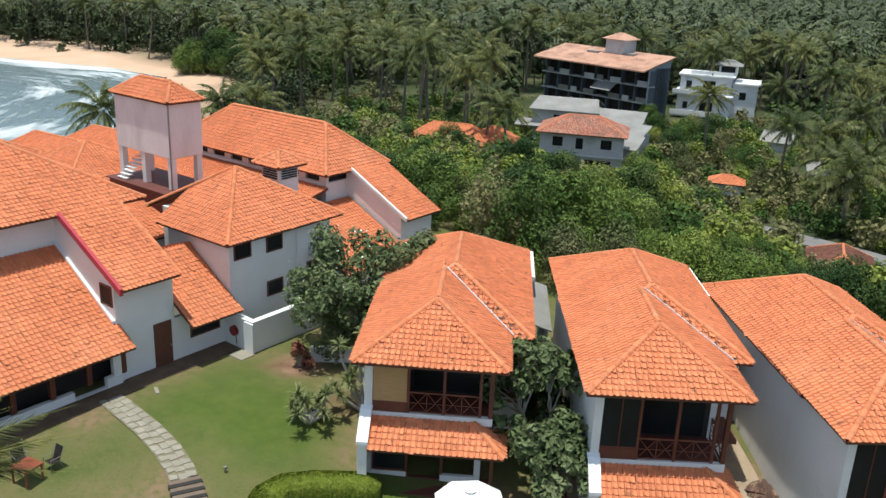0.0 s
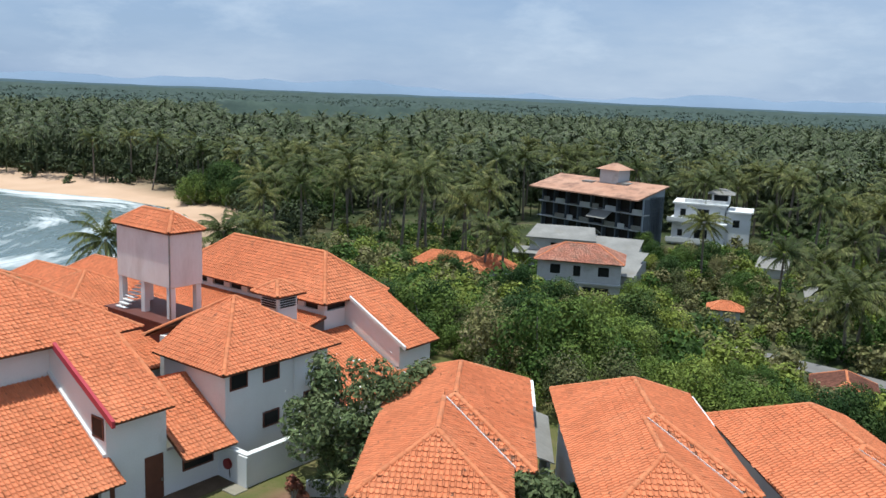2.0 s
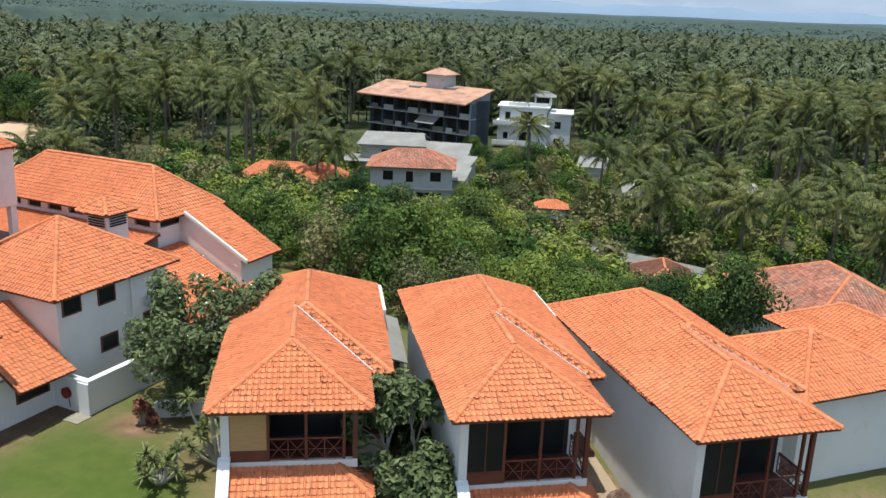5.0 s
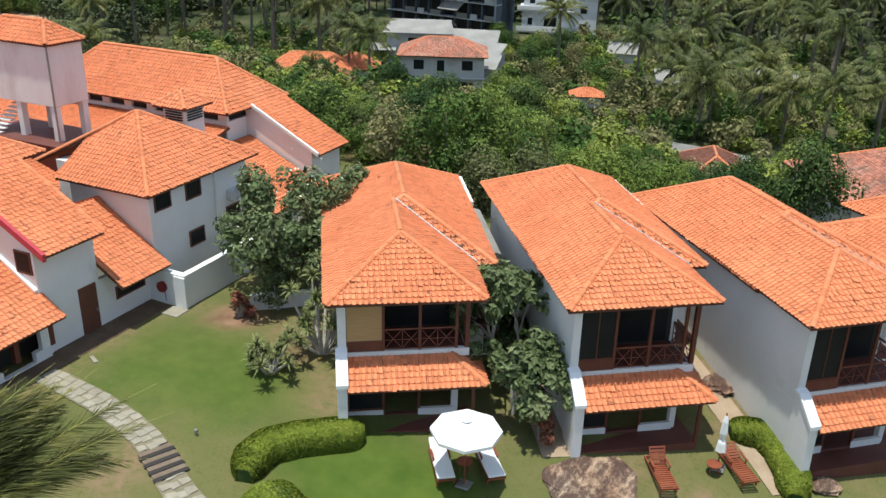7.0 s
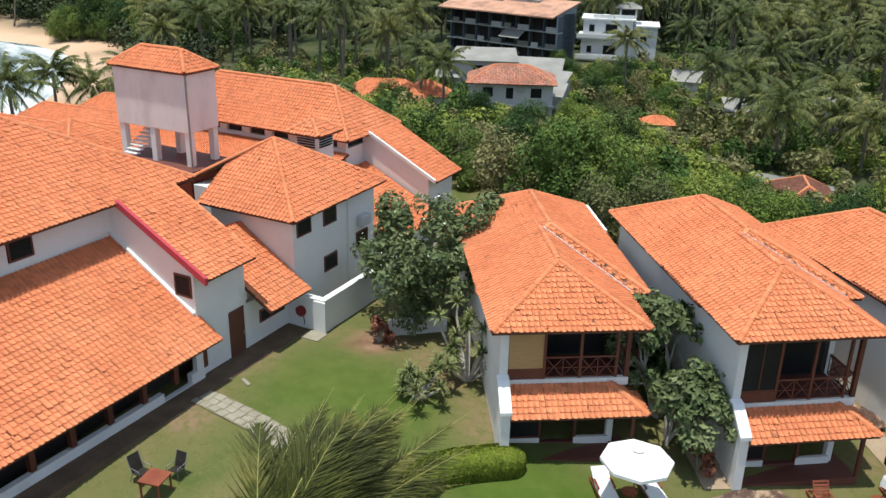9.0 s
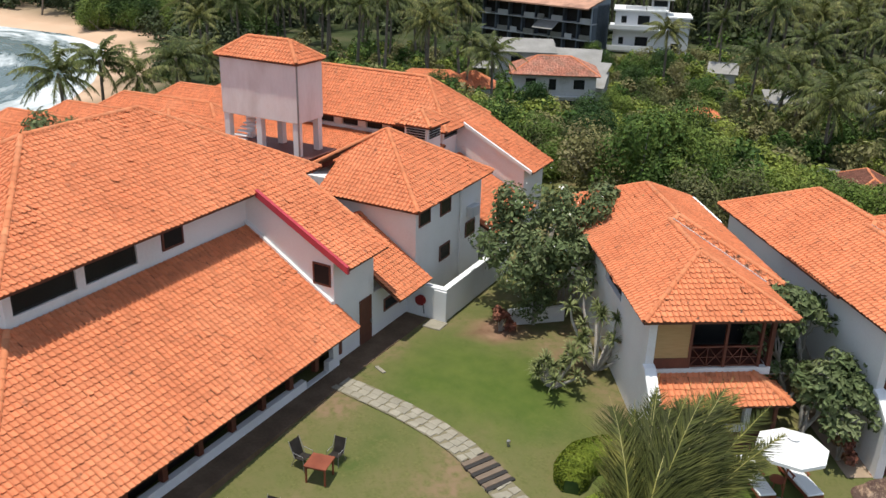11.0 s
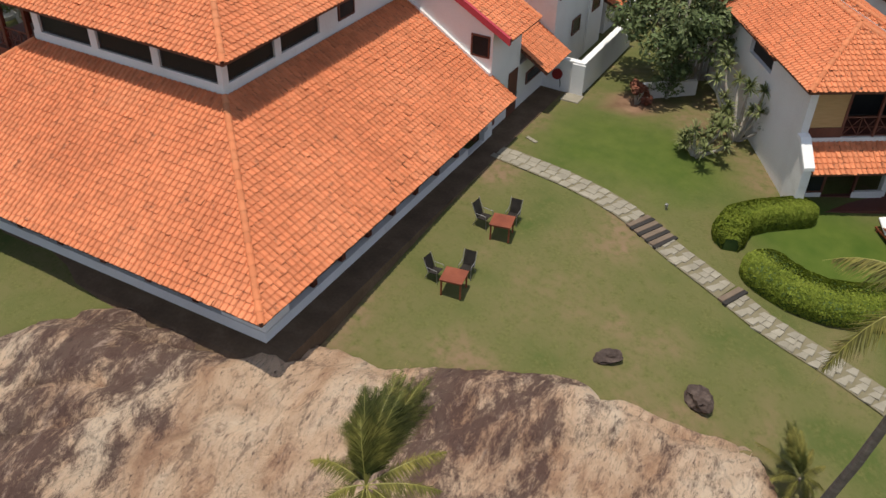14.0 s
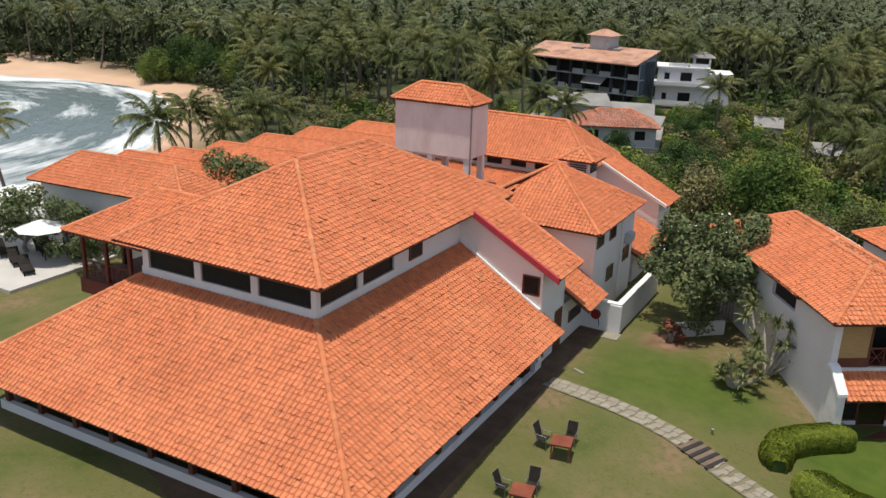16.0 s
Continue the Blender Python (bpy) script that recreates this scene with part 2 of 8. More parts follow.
M_TIMBER = material("red_brown_timber", [(0.07, 0.021, 0.014), (0.12, 0.038, 0.024), (0.16, 0.055, 0.034)], rough=0.55, scale=1.5, fine=25, stretch=(1, 1, 0.3))
M_REDTRIM = material("red_painted_trim", [(0.42, 0.04, 0.06), (0.5, 0.06, 0.08)], rough=0.5, scale=2)
# near-black: paints indoor shade, and serves dark timber edges and slats
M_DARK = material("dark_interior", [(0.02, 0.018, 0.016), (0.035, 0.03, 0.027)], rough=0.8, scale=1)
M_SAND_PATH = material("path_stone", [(0.21, 0.185, 0.14), (0.27, 0.245, 0.19), (0.33, 0.30, 0.24)], rough=0.9, scale=2.0, fine=15, piece=0.09, bump=0.4)
M_HEDGE = material("hedge_leaf", [(0.10, 0.138, 0.017), (0.165, 0.208, 0.025), (0.235, 0.275, 0.042)], rough=0.7, scale=2.5, fine=10, island=0.3, bump=0, spec=0.2)
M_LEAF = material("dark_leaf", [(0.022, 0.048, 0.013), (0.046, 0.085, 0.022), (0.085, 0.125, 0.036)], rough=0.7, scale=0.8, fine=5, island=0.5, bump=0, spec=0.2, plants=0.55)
M_LEAF_B = material("mid_leaf", [(0.042, 0.082, 0.016), (0.086, 0.14, 0.029), (0.14, 0.19, 0.05)], rough=0.7, scale=0.5, fine=5, island=0.5, bump=0, spec=0.2, plants=0.6)
M_LEAF_Y = material("light_leaf", [(0.095, 0.14, 0.022), (0.15, 0.20, 0.038), (0.21, 0.25, 0.065)], rough=0.7, scale=0.5, fine=5, island=0.5, bump=0, spec=0.2, plants=0.55)
M_LEAF_O = material("olive_leaf", [(0.085, 0.10, 0.032), (0.15, 0.155, 0.06), (0.24, 0.22, 0.11)], rough=0.7, scale=0.5, fine=5, island=0.45, bump=0, spec=0.2, plants=0.55)
M_FROND = material("palm_frond", [(0.030, 0.042, 0.012), (0.088, 0.105, 0.03), (0.24, 0.235, 0.085)], rough=0.6, scale=0.6, fine=5, island=0.6, bump=0, spec=0.25, plants=0.5)
M_SCREW = material("strap_leaf", [(0.075, 0.095, 0.03), (0.145, 0.165, 0.06), (0.27, 0.29, 0.14)], rough=0.7, scale=0.8, fine=5, island=0.4, bump=0, spec=0.2)
M_FRANGI = material("grey_green_leaf", [(0.058, 0.088, 0.034), (0.12, 0.155, 0.064), (0.24, 0.265, 0.135)], rough=0.7, scale=0.8, fine=5, island=0.5, bump=0, spec=0.2)
M_FROND_NEAR = material("near_palm_leaflet", [(0.024, 0.032, 0.008), (0.062, 0.070, 0.015), (0.25, 0.225, 0.055)], rough=0.65, scale=0.9, fine=5, island=0.5, bump=0, spec=0.2)
M_FROND_OLD = material("old_palm_leaflet", [(0.05, 0.05, 0.012), (0.13, 0.12, 0.028), (0.33, 0.27, 0.07)], rough=0.65, scale=0.9, fine=5, island=0.5, bump=0, spec=0.2)
M_FROND_Y = material("yellow_frond_rib", [(0.17, 0.155, 0.035), (0.30, 0.27, 0.065)], rough=0.5, scale=2, bump=0)
M_TRUNK = material("palm_trunk", [(0.10, 0.08, 0.062), (0.17, 0.14, 0.11), (0.24, 0.20, 0.16)], rough=0.9, scale=3, fine=20, stretch=(1, 1, 3))
M_BARK = material("grey_bark", [(0.20, 0.17, 0.14), (0.32, 0.29, 0.25), (0.40, 0.37, 0.33)], rough=0.9, scale=3, fine=15)
M_ROCK = rock_material()
M_BOULDER = material("dark_boulder", [(0.035, 0.023, 0.018), (0.065, 0.044, 0.036), (0.14, 0.10, 0.082)], rough=0.8, scale=2, fine=8, bump=0.8, dist=0.08)
M_WHITE = material("white_canvas", [(0.78, 0.78, 0.77), (0.84, 0.84, 0.83)], rough=0.9, scale=1.5, fine=20, bump=0.1)
M_CUSHION = material("white_cushion", [(0.76, 0.76, 0.76), (0.82, 0.82, 0.82)], rough=0.95, scale=2)
M_SLING = material("dark_sling", [(0.018, 0.015, 0.013), (0.04, 0.035, 0.031)], rough=0.9, scale=4, fine=40, spec=0.15)
M_METAL = material("dull_metal", [(0.25, 0.24, 0.23), (0.35, 0.34, 0.33)], rough=0.45, scale=3, metal=0.6)
M_REDWOOD = material("red_stained_wood", [(0.15, 0.036, 0.018), (0.22, 0.058, 0.028), (0.28, 0.085, 0.042)], rough=0.5, scale=2, fine=25)
M_GREYROOF = material("grey_sheet_roof", [(0.17, 0.165, 0.155), (0.25, 0.24, 0.225), (0.32, 0.31, 0.29)], rough=0.7, scale=0.4, fine=4, dirt=(0.22, 0.2, 0.17), dirt_scale=0.3)
M_PALEROOF = material("faded_orange_roof", [(0.36, 0.18, 0.115), (0.48, 0.26, 0.175), (0.56, 0.34, 0.24)], rough=0.8, scale=0.25, fine=3, dirt=(0.24, 0.13, 0.09), dirt_scale=0.35, dirt_edges=(0.48, 0.66))
M_MODERN = material("clean_white_wall", [(0.60, 0.61, 0.63), (0.72, 0.73, 0.74)], rough=0.85, scale=0.4, fine=4, dirt=(0.45, 0.45, 0.45), dirt_scale=0.4, dirt_edges=(0.6, 0.85))
M_BLUEWALL = material("bluish_render", [(0.24, 0.28, 0.33), (0.34, 0.38, 0.43)], rough=0.9, scale=0.3, fine=3)
# bluish wall colour with the deep shade of the block's front painted in
M_SLATE = material("slate_blue_with_shade", [(0.075, 0.09, 0.11), (0.12, 0.14, 0.165)], rough=0.85, scale=0.3, fine=3)
M_FARWALL = material("weathered_white_wall", [(0.42, 0.42, 0.425), (0.58, 0.58, 0.58)], rough=0.9, scale=0.3, fine=3, dirt=(0.35, 0.34, 0.32), dirt_scale=0.3)
M_GLASS_D = material("dark_window_glass", [(0.012, 0.013, 0.014), (0.025, 0.027, 0.028)], rough=0.25, scale=0.7, bump=0, spec=0.12)
M_ROAD = material("grey_road", [(0.16, 0.15, 0.145), (0.22, 0.21, 0.20)], rough=0.9, scale=0.5, fine=8)
M_BLIND = material("bamboo_blind", [(0.36, 0.23, 0.10), (0.46, 0.30, 0.14)], rough=0.8, scale=2, fine=30, stretch=(1, 1, 8))
# brown soil, darkened so that its colour holds the eaves' shade
M_APRON = material("soil_with_shade", [(0.075, 0.048, 0.030), (0.12, 0.078, 0.048), (0.17, 0.115, 0.075)], rough=0.95, scale=1.2, fine=9, bump=0.4)
M_REDFLOOR = material("red_floor", [(0.10, 0.032, 0.024), (0.15, 0.05, 0.038)], rough=0.6, scale=1)
M_DECKSTONE = material("pale_pool_deck", [(0.46, 0.44, 0.41), (0.56, 0.54, 0.50)], rough=0.8, scale=0.8, fine=8)
M_FLOWER = material("white_petal", [(0.8, 0.78, 0.7), (0.85, 0.84, 0.8)], rough=0.7, bump=0)
M_REDPAINT = material("red_paint", [(0.20, 0.014, 0.014), (0.27, 0.024, 0.02)], rough=0.35)
M_STEP = material("worn_step", [(0.12, 0.085, 0.06), (0.20, 0.15, 0.11)], rough=0.85, scale=2, fine=20)


def ground_material():
    """Lawn, dry patches and bare scrub soil, with sand where the sheet's own mask says beach."""
    m = bpy.data.materials.new("ground")
    m.use_nodes = True
    nt = m.node_tree
    n, l = nt.nodes, nt.links
    b = n["Principled BSDF"]
    b.inputs["Roughness"].default_value = 0.95
    b.inputs["Specular IOR Level"].default_value = 0.15
    geo = n.new("ShaderNodeNewGeometry")

    def noise_tex(scale, detail=6):
        t = n.new("ShaderNodeTexNoise")
        t.inputs["Scale"].default_value, t.inputs["Detail"].default_value = scale, detail
        l.new(geo.outputs["Position"], t.inputs["Vector"])
        return t.outputs["Fac"]

    def ramp(fac, stops):
        r = n.new("ShaderNodeValToRGB")
        e = r.color_ramp.elements
        while len(e) < len(stops):
            e.new(0.5)
        for i, (p, c) in enumerate(stops):
            e[i].position, e[i].color = p, (*c, 1)
        l.new(fac, r.inputs["Fac"])
        return r.outputs["Color"]

    def blend(fac, a, c):
        x = n.new("ShaderNodeMix")
        x.data_type = "RGBA"
        l.new(fac, x.inputs["Factor"])
        l.new(a, x.inputs["A"])
        l.new(c, x.inputs["B"])
        return x.outputs["Result"]

    def step(fac, lo, hi):
        x = n.new("ShaderNodeMapRange")
        x.inputs["From Min"].default_value, x.inputs["From Max"].default_value = lo, hi
        l.new(fac, x.inputs["Value"])
        return x.outputs[0]

    lawn = ramp(noise_tex(0.28, 8), [(0.34, (0.080, 0.104, 0.028)), (0.45, (0.122, 0.124, 0.045)), (0.55, (0.152, 0.134, 0.058)), (0.66, (0.215, 0.148, 0.088))])
    fine = ramp(noise_tex(9, 5), [(0.3, (0.082, 0.094, 0.026)), (0.7, (0.150, 0.146, 0.054))])
    lawn = blend(step(noise_tex(3.0), 0.40, 0.75), lawn, fine)
    green = n.new("ShaderNodeAttribute")
    green.attribute_name = "lush"
    lush = ramp(noise_tex(1.2), [(0.3, (0.055, 0.095, 0.014)), (0.7, (0.09, 0.125, 0.022))])
    lawn = blend(green.outputs["Fac"], lawn, lush)
    wild = ramp(noise_tex(0.12), [(0.3, (0.03, 0.045, 0.015)), (0.55, (0.06, 0.07, 0.03)), (0.75, (0.12, 0.10, 0.06))])
    w = n.new("ShaderNodeAttribute")
    w.attribute_name = "wild"
    col = blend(w.outputs["Fac"], lawn, wild)
    s = n.new("ShaderNodeAttribute")
    s.attribute_name = "sand"
    sand = ramp(noise_tex(0.08), [(0.3, (0.53, 0.35, 0.235)), (0.7, (0.63, 0.44, 0.31))])
    col = blend(s.outputs["Fac"], col, sand)
    f = n.new("ShaderNodeAttribute")
    f.attribute_name = "field"
    field = ramp(noise_tex(0.02), [(0.3, (0.13, 0.165, 0.075)), (0.7, (0.18, 0.205, 0.10))])
    col = blend(f.outputs["Fac"], col, field)
    e = n.new("ShaderNodeAttribute")
    e.attribute_name = "soil"
    earth = ramp(noise_tex(1.5), [(0.3, (0.16, 0.085, 0.055)), (0.7, (0.28, 0.17, 0.11))])
    col = blend(e.outputs["Fac"], col, earth)
    l.new(col, b.inputs["Base Color"])
    bp = n.new("ShaderNodeBump")
    bp.inputs["Strength"].default_value, bp.inputs["Distance"].default_value = 0.6, 0.04
    l.new(noise_tex(25, 3), bp.inputs["Height"])
    l.new(bp.outputs[0], b.inputs["Normal"])
    return m


def water_material():
    m = bpy.data.materials.new("sea_water")
    m.use_nodes = True
    nt = m.node_tree
    n, l = nt.nodes, nt.links
    b = n["Principled BSDF"]
    geo = n.new("ShaderNodeNewGeometry")
    # waves lie along the shore: one axis along it, the other the distance from the waterline
    run = n.new("ShaderNodeVectorMath")
    run.operation = "DOT_PRODUCT"
    run.inputs[1].default_value = (0.27, -0.13, 0)
    l.new(geo.outputs["Position"], run.inputs[0])
    off = n.new("ShaderNodeAttribute")
    off.attribute_name = "shore"
    mp = n.new("ShaderNodeCombineXYZ")
    l.new(run.outputs["Value"], mp.inputs[0])
    l.new(off.outputs["Fac"], mp.inputs[1])
    at = n.new("ShaderNodeAttribute")
    at.attribute_name = "surf"
    f = n.new("ShaderNodeTexNoise")
    f.inputs["Scale"].default_value, f.inputs["Detail"].default_value, f.inputs["Roughness"].default_value = 0.105, 12, 0.72
    l.new(mp.outputs[0], f.inputs["Vector"])
    add = n.new("ShaderNodeMath")
    add.operation = "ADD"
    l.new(f.outputs["Fac"], add.inputs[0])
    l.new(at.outputs["Fac"], add.inputs[1])
    fr = n.new("ShaderNodeMapRange")
    fr.inputs["From Min"].default_value, fr.inputs["From Max"].default_value = 0.60, 0.72
    l.new(add.outputs[0], fr.inputs["Value"])
    mx = n.new("ShaderNodeMix")
    mx.data_type = "RGBA"
    l.new(fr.outputs[0], mx.inputs["Factor"])
    mx.inputs["A"].default_value = (0.125, 0.170, 0.172, 1)
    mx.inputs["B"].default_value = (0.66, 0.69, 0.70, 1)
    l.new(mx.outputs["Result"], b.inputs["Base Color"])
    rr = n.new("ShaderNodeMapRange")
    rr.inputs["To Min"].default_value, rr.inputs["To Max"].default_value = 0.25, 0.9
    l.new(fr.outputs[0], rr.inputs["Value"])
    l.new(rr.outputs[0], b.inputs["Roughness"])
    wv = n.new("ShaderNodeTexNoise")
    wv.inputs["Scale"].default_value, wv.inputs["Detail"].default_value = 0.5, 6
    l.new(mp.outputs[0], wv.inputs["Vector"])
    bp = n.new("ShaderNodeBump")
    bp.inputs["Strength"].default_value, bp.inputs["Distance"].default_value = 0.7, 0.5
    l.new(wv.outputs["Fac"], bp.inputs["Height"])
    l.new(bp.outputs[0], b.inputs["Normal"])
    return m


M_GROUND = ground_material()
M_WATER = water_material()



def let_light_through(m, share=0.2):
    """Leaves pass part of the light that falls on their far side."""
    nt = m.node_tree
    n, l = nt.nodes, nt.links
    b, out = n["Principled BSDF"], n["Material Output"]
    t = n.new("ShaderNodeBsdfTranslucent")
    src = b.inputs["Base Color"].links[0].from_socket
    l.new(src, t.inputs["Color"])
    mx = n.new("ShaderNodeMixShader")
    mx.inputs[0].default_value = share
    l.new(b.outputs[0], mx.inputs[1])
    l.new(t.outputs[0], mx.inputs[2])
    l.new(mx.outputs[0], out.inputs["Surface"])


for leaf in (M_HEDGE, M_LEAF, M_LEAF_B, M_LEAF_Y, M_LEAF_O, M_FROND, M_FRANGI):
    let_light_through(leaf)
let_light_through(M_FROND_NEAR, 0.2)


# ---- building helpers ----
rng = np.random.default_rng(7)
ID = Matrix.Identity(4)


def empty(name, m=ID, label="", category="", group="", kind=""):
    ob = new(name)
    ob.empty_display_size = 0.3
    ob.matrix_world = m
    return tagged(ob, label, category, group, kind)


def attach(ob, parent):
    if parent is not None:
        ob.parent = parent
    return ob


def part(name, bm, mat, parent=None, label="", m=ID):
    """Links a bmesh as one mesh object under a thing or part; m: its pose in the parent's frame."""
    me = bpy.data.meshes.new(name)
    bm.normal_update()
    bm.to_mesh(me)
    bm.free()
    me.materials.append(mat)
    ob = attach(new(name, me), parent)
    ob.matrix_basis = m
    return tagged(ob, label)


def raw(name, verts, faces, mat, parent=None, label="", smooth=False):
    """A mesh from arrays: verts (n, 3), faces (m, 3) or (m, 4)."""
    verts, faces = np.asarray(verts, np.float32), np.asarray(faces, np.int32)
    me = bpy.data.meshes.new(name)
    k = faces.shape[1]
    me.vertices.add(len(verts))
    me.vertices.foreach_set("co", verts.ravel())
    me.loops.add(faces.size)
    me.loops.foreach_set("vertex_index", faces.ravel())
    me.polygons.add(len(faces))
    me.polygons.foreach_set("loop_start", np.arange(0, faces.size, k, dtype=np.int32))
    me.polygons.foreach_set("use_smooth", np.full(len(faces), smooth, bool))
    me.update(calc_edges=True)
    me.materials.append(mat)
    ob = attach(new(name, me), parent)
    return tagged(ob, label)


def box_into(bm, lo, hi, m=ID, bevel=0.0):
    c = [(a + b) / 2 for a, b in zip(lo, hi)]
    s = [abs(b - a) for a, b in zip(lo, hi)]
    r = bmesh.ops.create_cube(bm, size=1.0, matrix=m @ Matrix.Translation(c) @ Matrix.Diagonal((*s, 1)))
    if bevel:
        edges = list({e for v in r["verts"] for e in v.link_edges})
        bmesh.ops.bevel(bm, geom=edges, offset=bevel, segments=1, affect="EDGES")
    return bm


def box(lo, hi, m=ID, bevel=0.0):
    return box_into(bmesh.new(), lo, hi, m, bevel)


def boxes(items, m=ID, bevel=0.0):
    bm = bmesh.new()
    for lo, hi in items:
        box_into(bm, lo, hi, m, bevel)
    return bm


def prism(points, z0, z1, m=ID):
    """Upright prism over a plan polygon."""
    bm = bmesh.new()
    lo = [bm.verts.new(m @ Vector((x, y, z0))) for x, y in points]
    hi = [bm.verts.new(m @ Vector((x, y, z1))) for x, y in points]
    bm.faces.new(lo[::-1])
    bm.faces.new(hi)
    for i in range(len(points)):
        j = (i + 1) % len(points)
        bm.faces.new((lo[i], lo[j], hi[j], hi[i]))
    return bm


def slab_poly(points, thick):
    """A sloping plate: 3D polygon, thickened straight down."""
    bm = bmesh.new()
    up = [bm.verts.new(p) for p in points]
    dn = [bm.verts.new((p[0], p[1], p[2] - thick)) for p in points]
    bm.faces.new(up)
    bm.faces.new(dn[::-1])
    for i in range(len(points)):
        j = (i + 1) % len(points)
        bm.faces.new((up[j], up[i], dn[i], dn[j]))
    bmesh.ops.recalc_face_normals(bm, faces=bm.faces)
    return bm


def tube_into(bm, pts, radii, sides=6, cap=True):
    """A tapered round bar along points."""
    rings = []
    for i, p in enumerate(pts):
        p = Vector(p)
        d = (Vector(pts[min(i + 1, len(pts) - 1)]) - Vector(pts[max(i - 1, 0)])).normalized()
        a = d.orthogonal().normalized() if i == 0 else (rings_a - d * rings_a.dot(d)).normalized()
        rings_a = a
        b = d.cross(a)
        r = radii[i] if hasattr(radii, "__len__") else radii
        rings.append([bm.verts.new(p + r * (math.cos(6.2832 * k / sides) * a + math.sin(6.2832 * k / sides) * b)) for k in range(sides)])
    for r0, r1 in zip(rings, rings[1:]):
        for k in range(sides):
            bm.faces.new((r0[k], r0[(k + 1) % sides], r1[(k + 1) % sides], r1[k]))
    if cap:
        bm.faces.new(rings[0][::-1])
        bm.faces.new(rings[-1])
    return bm


# pantiles: rows 0.245 m up the slope, 0.215 m across, each an S-shaped strip with a thick lower lip
ROW, COL = 0.245, 0.215
WAVE = np.array([(0.0, 0.004), (0.08, 0.046), (0.19, 0.064), (0.31, 0.046), (0.40, 0.004), (0.70, -0.006), (1.0, 0.004)])
LAP, LIP = 0.040, 0.030


def pantiles(poly, lift=0.03, keep=None):
    """Tiles over a sloping convex polygon whose first edge is the eave. Returns arrays (tiles, verts, 3) and, for those left out by keep, poses."""
    P = np.array([tuple(p) for p in poly], float)
    u = P[1] - P[0]
    u /= np.linalg.norm(u)
    nrm = None
    for i in range(2, len(P)):
        c = np.cross(u, P[i] - P[0])
        if np.linalg.norm(c) > 1e-6:
            nrm = c / np.linalg.norm(c)
            break
    if nrm[2] < 0:
        nrm = -nrm
    s = np.cross(nrm, u)
    if s[2] < 0:
        s = -s
    ab = np.stack([(P - P[0]) @ u, (P - P[0]) @ s], 1)

    def span(b):
        xs = []
        for (a0, b0), (a1, b1) in zip(ab, np.roll(ab, -1, 0)):
            if (b0 - b) * (b1 - b) <= 0 and abs(b1 - b0) > 1e-9:
                xs.append(a0 + (a1 - a0) * (b - b0) / (b1 - b0))
        return (min(xs), max(xs)) if xs else None

    top = ab[:, 1].max()
    out, posed = [], []
    rows = int(top / ROW) + 1
    a_min = ab[:, 0].min()
    for r in range(rows):
        b0 = r * ROW - 0.05
        b1 = min(b0 + ROW + 0.02, top)
        s0, s1 = span(max(b0, 1e-4)), span(max(min(b1, top - 1e-4), 1e-4))
        if s0 is None or s1 is None:
            continue
        lo, hi = min(s0[0], s1[0]), max(s0[1], s1[1])
        k0, k1 = int(math.floor((lo - a_min) / COL)), int(math.ceil((hi - a_min) / COL))
        ks = np.arange(k0, k1)
        if not len(ks):
            continue
        jit = rng.normal(0, 0.006, (len(ks), 3))
        where = P[0] + np.outer(a_min + ks * COL, u) + b0 * s
        patch = np.array([noise.noise(Vector(tuple(c)) * 0.42) for c in where])
        loose = rng.random(len(ks)) < 0.02 + 0.30 * np.clip(patch - 0.15, 0, 1)
        jit[loose, 2] += rng.uniform(0.012, 0.040, loose.sum())
        jit[loose, 1] -= rng.uniform(0.0, 0.05, loose.sum())
        jit[loose, 0] += rng.uniform(-0.02, 0.02, loose.sum())
        A = a_min + (ks[:, None] + WAVE[None, :, 0]) * COL + jit[:, :1]
        lowA = np.clip(A, s0[0], s0[1])
        topA = np.clip(A, s1[0], s1[1])
        w = WAVE[None, :, 1] + np.zeros_like(A)
        lowB = b0 + jit[:, 1:2]
        hl, ht = w + LAP + lift + jit[:, 2:3], w + lift + 0.002
        base = P[0][None, None, :]
        low = base + lowA[..., None] * u + (lowB + 0 * A)[..., None] * s + hl[..., None] * nrm
        hig = base + topA[..., None] * u + (b1 + 0 * A)[..., None] * s + ht[..., None] * nrm
        lip = base + lowA[..., None] * u + (lowB + 0 * A)[..., None] * s + (hl - LIP)[..., None] * nrm
        t = np.concatenate([low, hig, lip], 1)
        wide = (lowA[:, -1] - lowA[:, 0]) + (topA[:, -1] - topA[:, 0])
        ok = wide > 0.02
        if keep is not None:
            mid = t.mean(1)
            own = np.array([keep(*c) for c in mid]) & (wide > 1.9 * COL) & ok
            for i in np.nonzero(own)[0]:
                posed.append((base[0, 0] + (a_min + ks[i] * COL + jit[i, 0]) * u + (b0 + jit[i, 1]) * s + (lift + jit[i, 2]) * nrm, u, s, nrm))
            ok &= ~own
        out.append(t[ok])
    return (np.concatenate(out) if out else np.zeros((0, 3 * len(WAVE), 3))), posed


N = len(WAVE)
TILE_FACES = np.array([(i, i + 1, N + i + 1, N + i) for i in range(N - 1)] + [(2 * N + i, 2 * N + i + 1, i + 1, i) for i in range(N - 1)])


def tiles_object(name, tiles, mat, parent, label=""):
    n, k = tiles.shape[:2]
    f = (TILE_FACES[None] + (np.arange(n) * k)[:, None, None]).reshape(-1, 4)
    ob = raw(name, tiles.reshape(-1, 3), f, mat, parent, label)
    return tagged(ob, kind="stuff")


_a = WAVE[:, 0] * COL
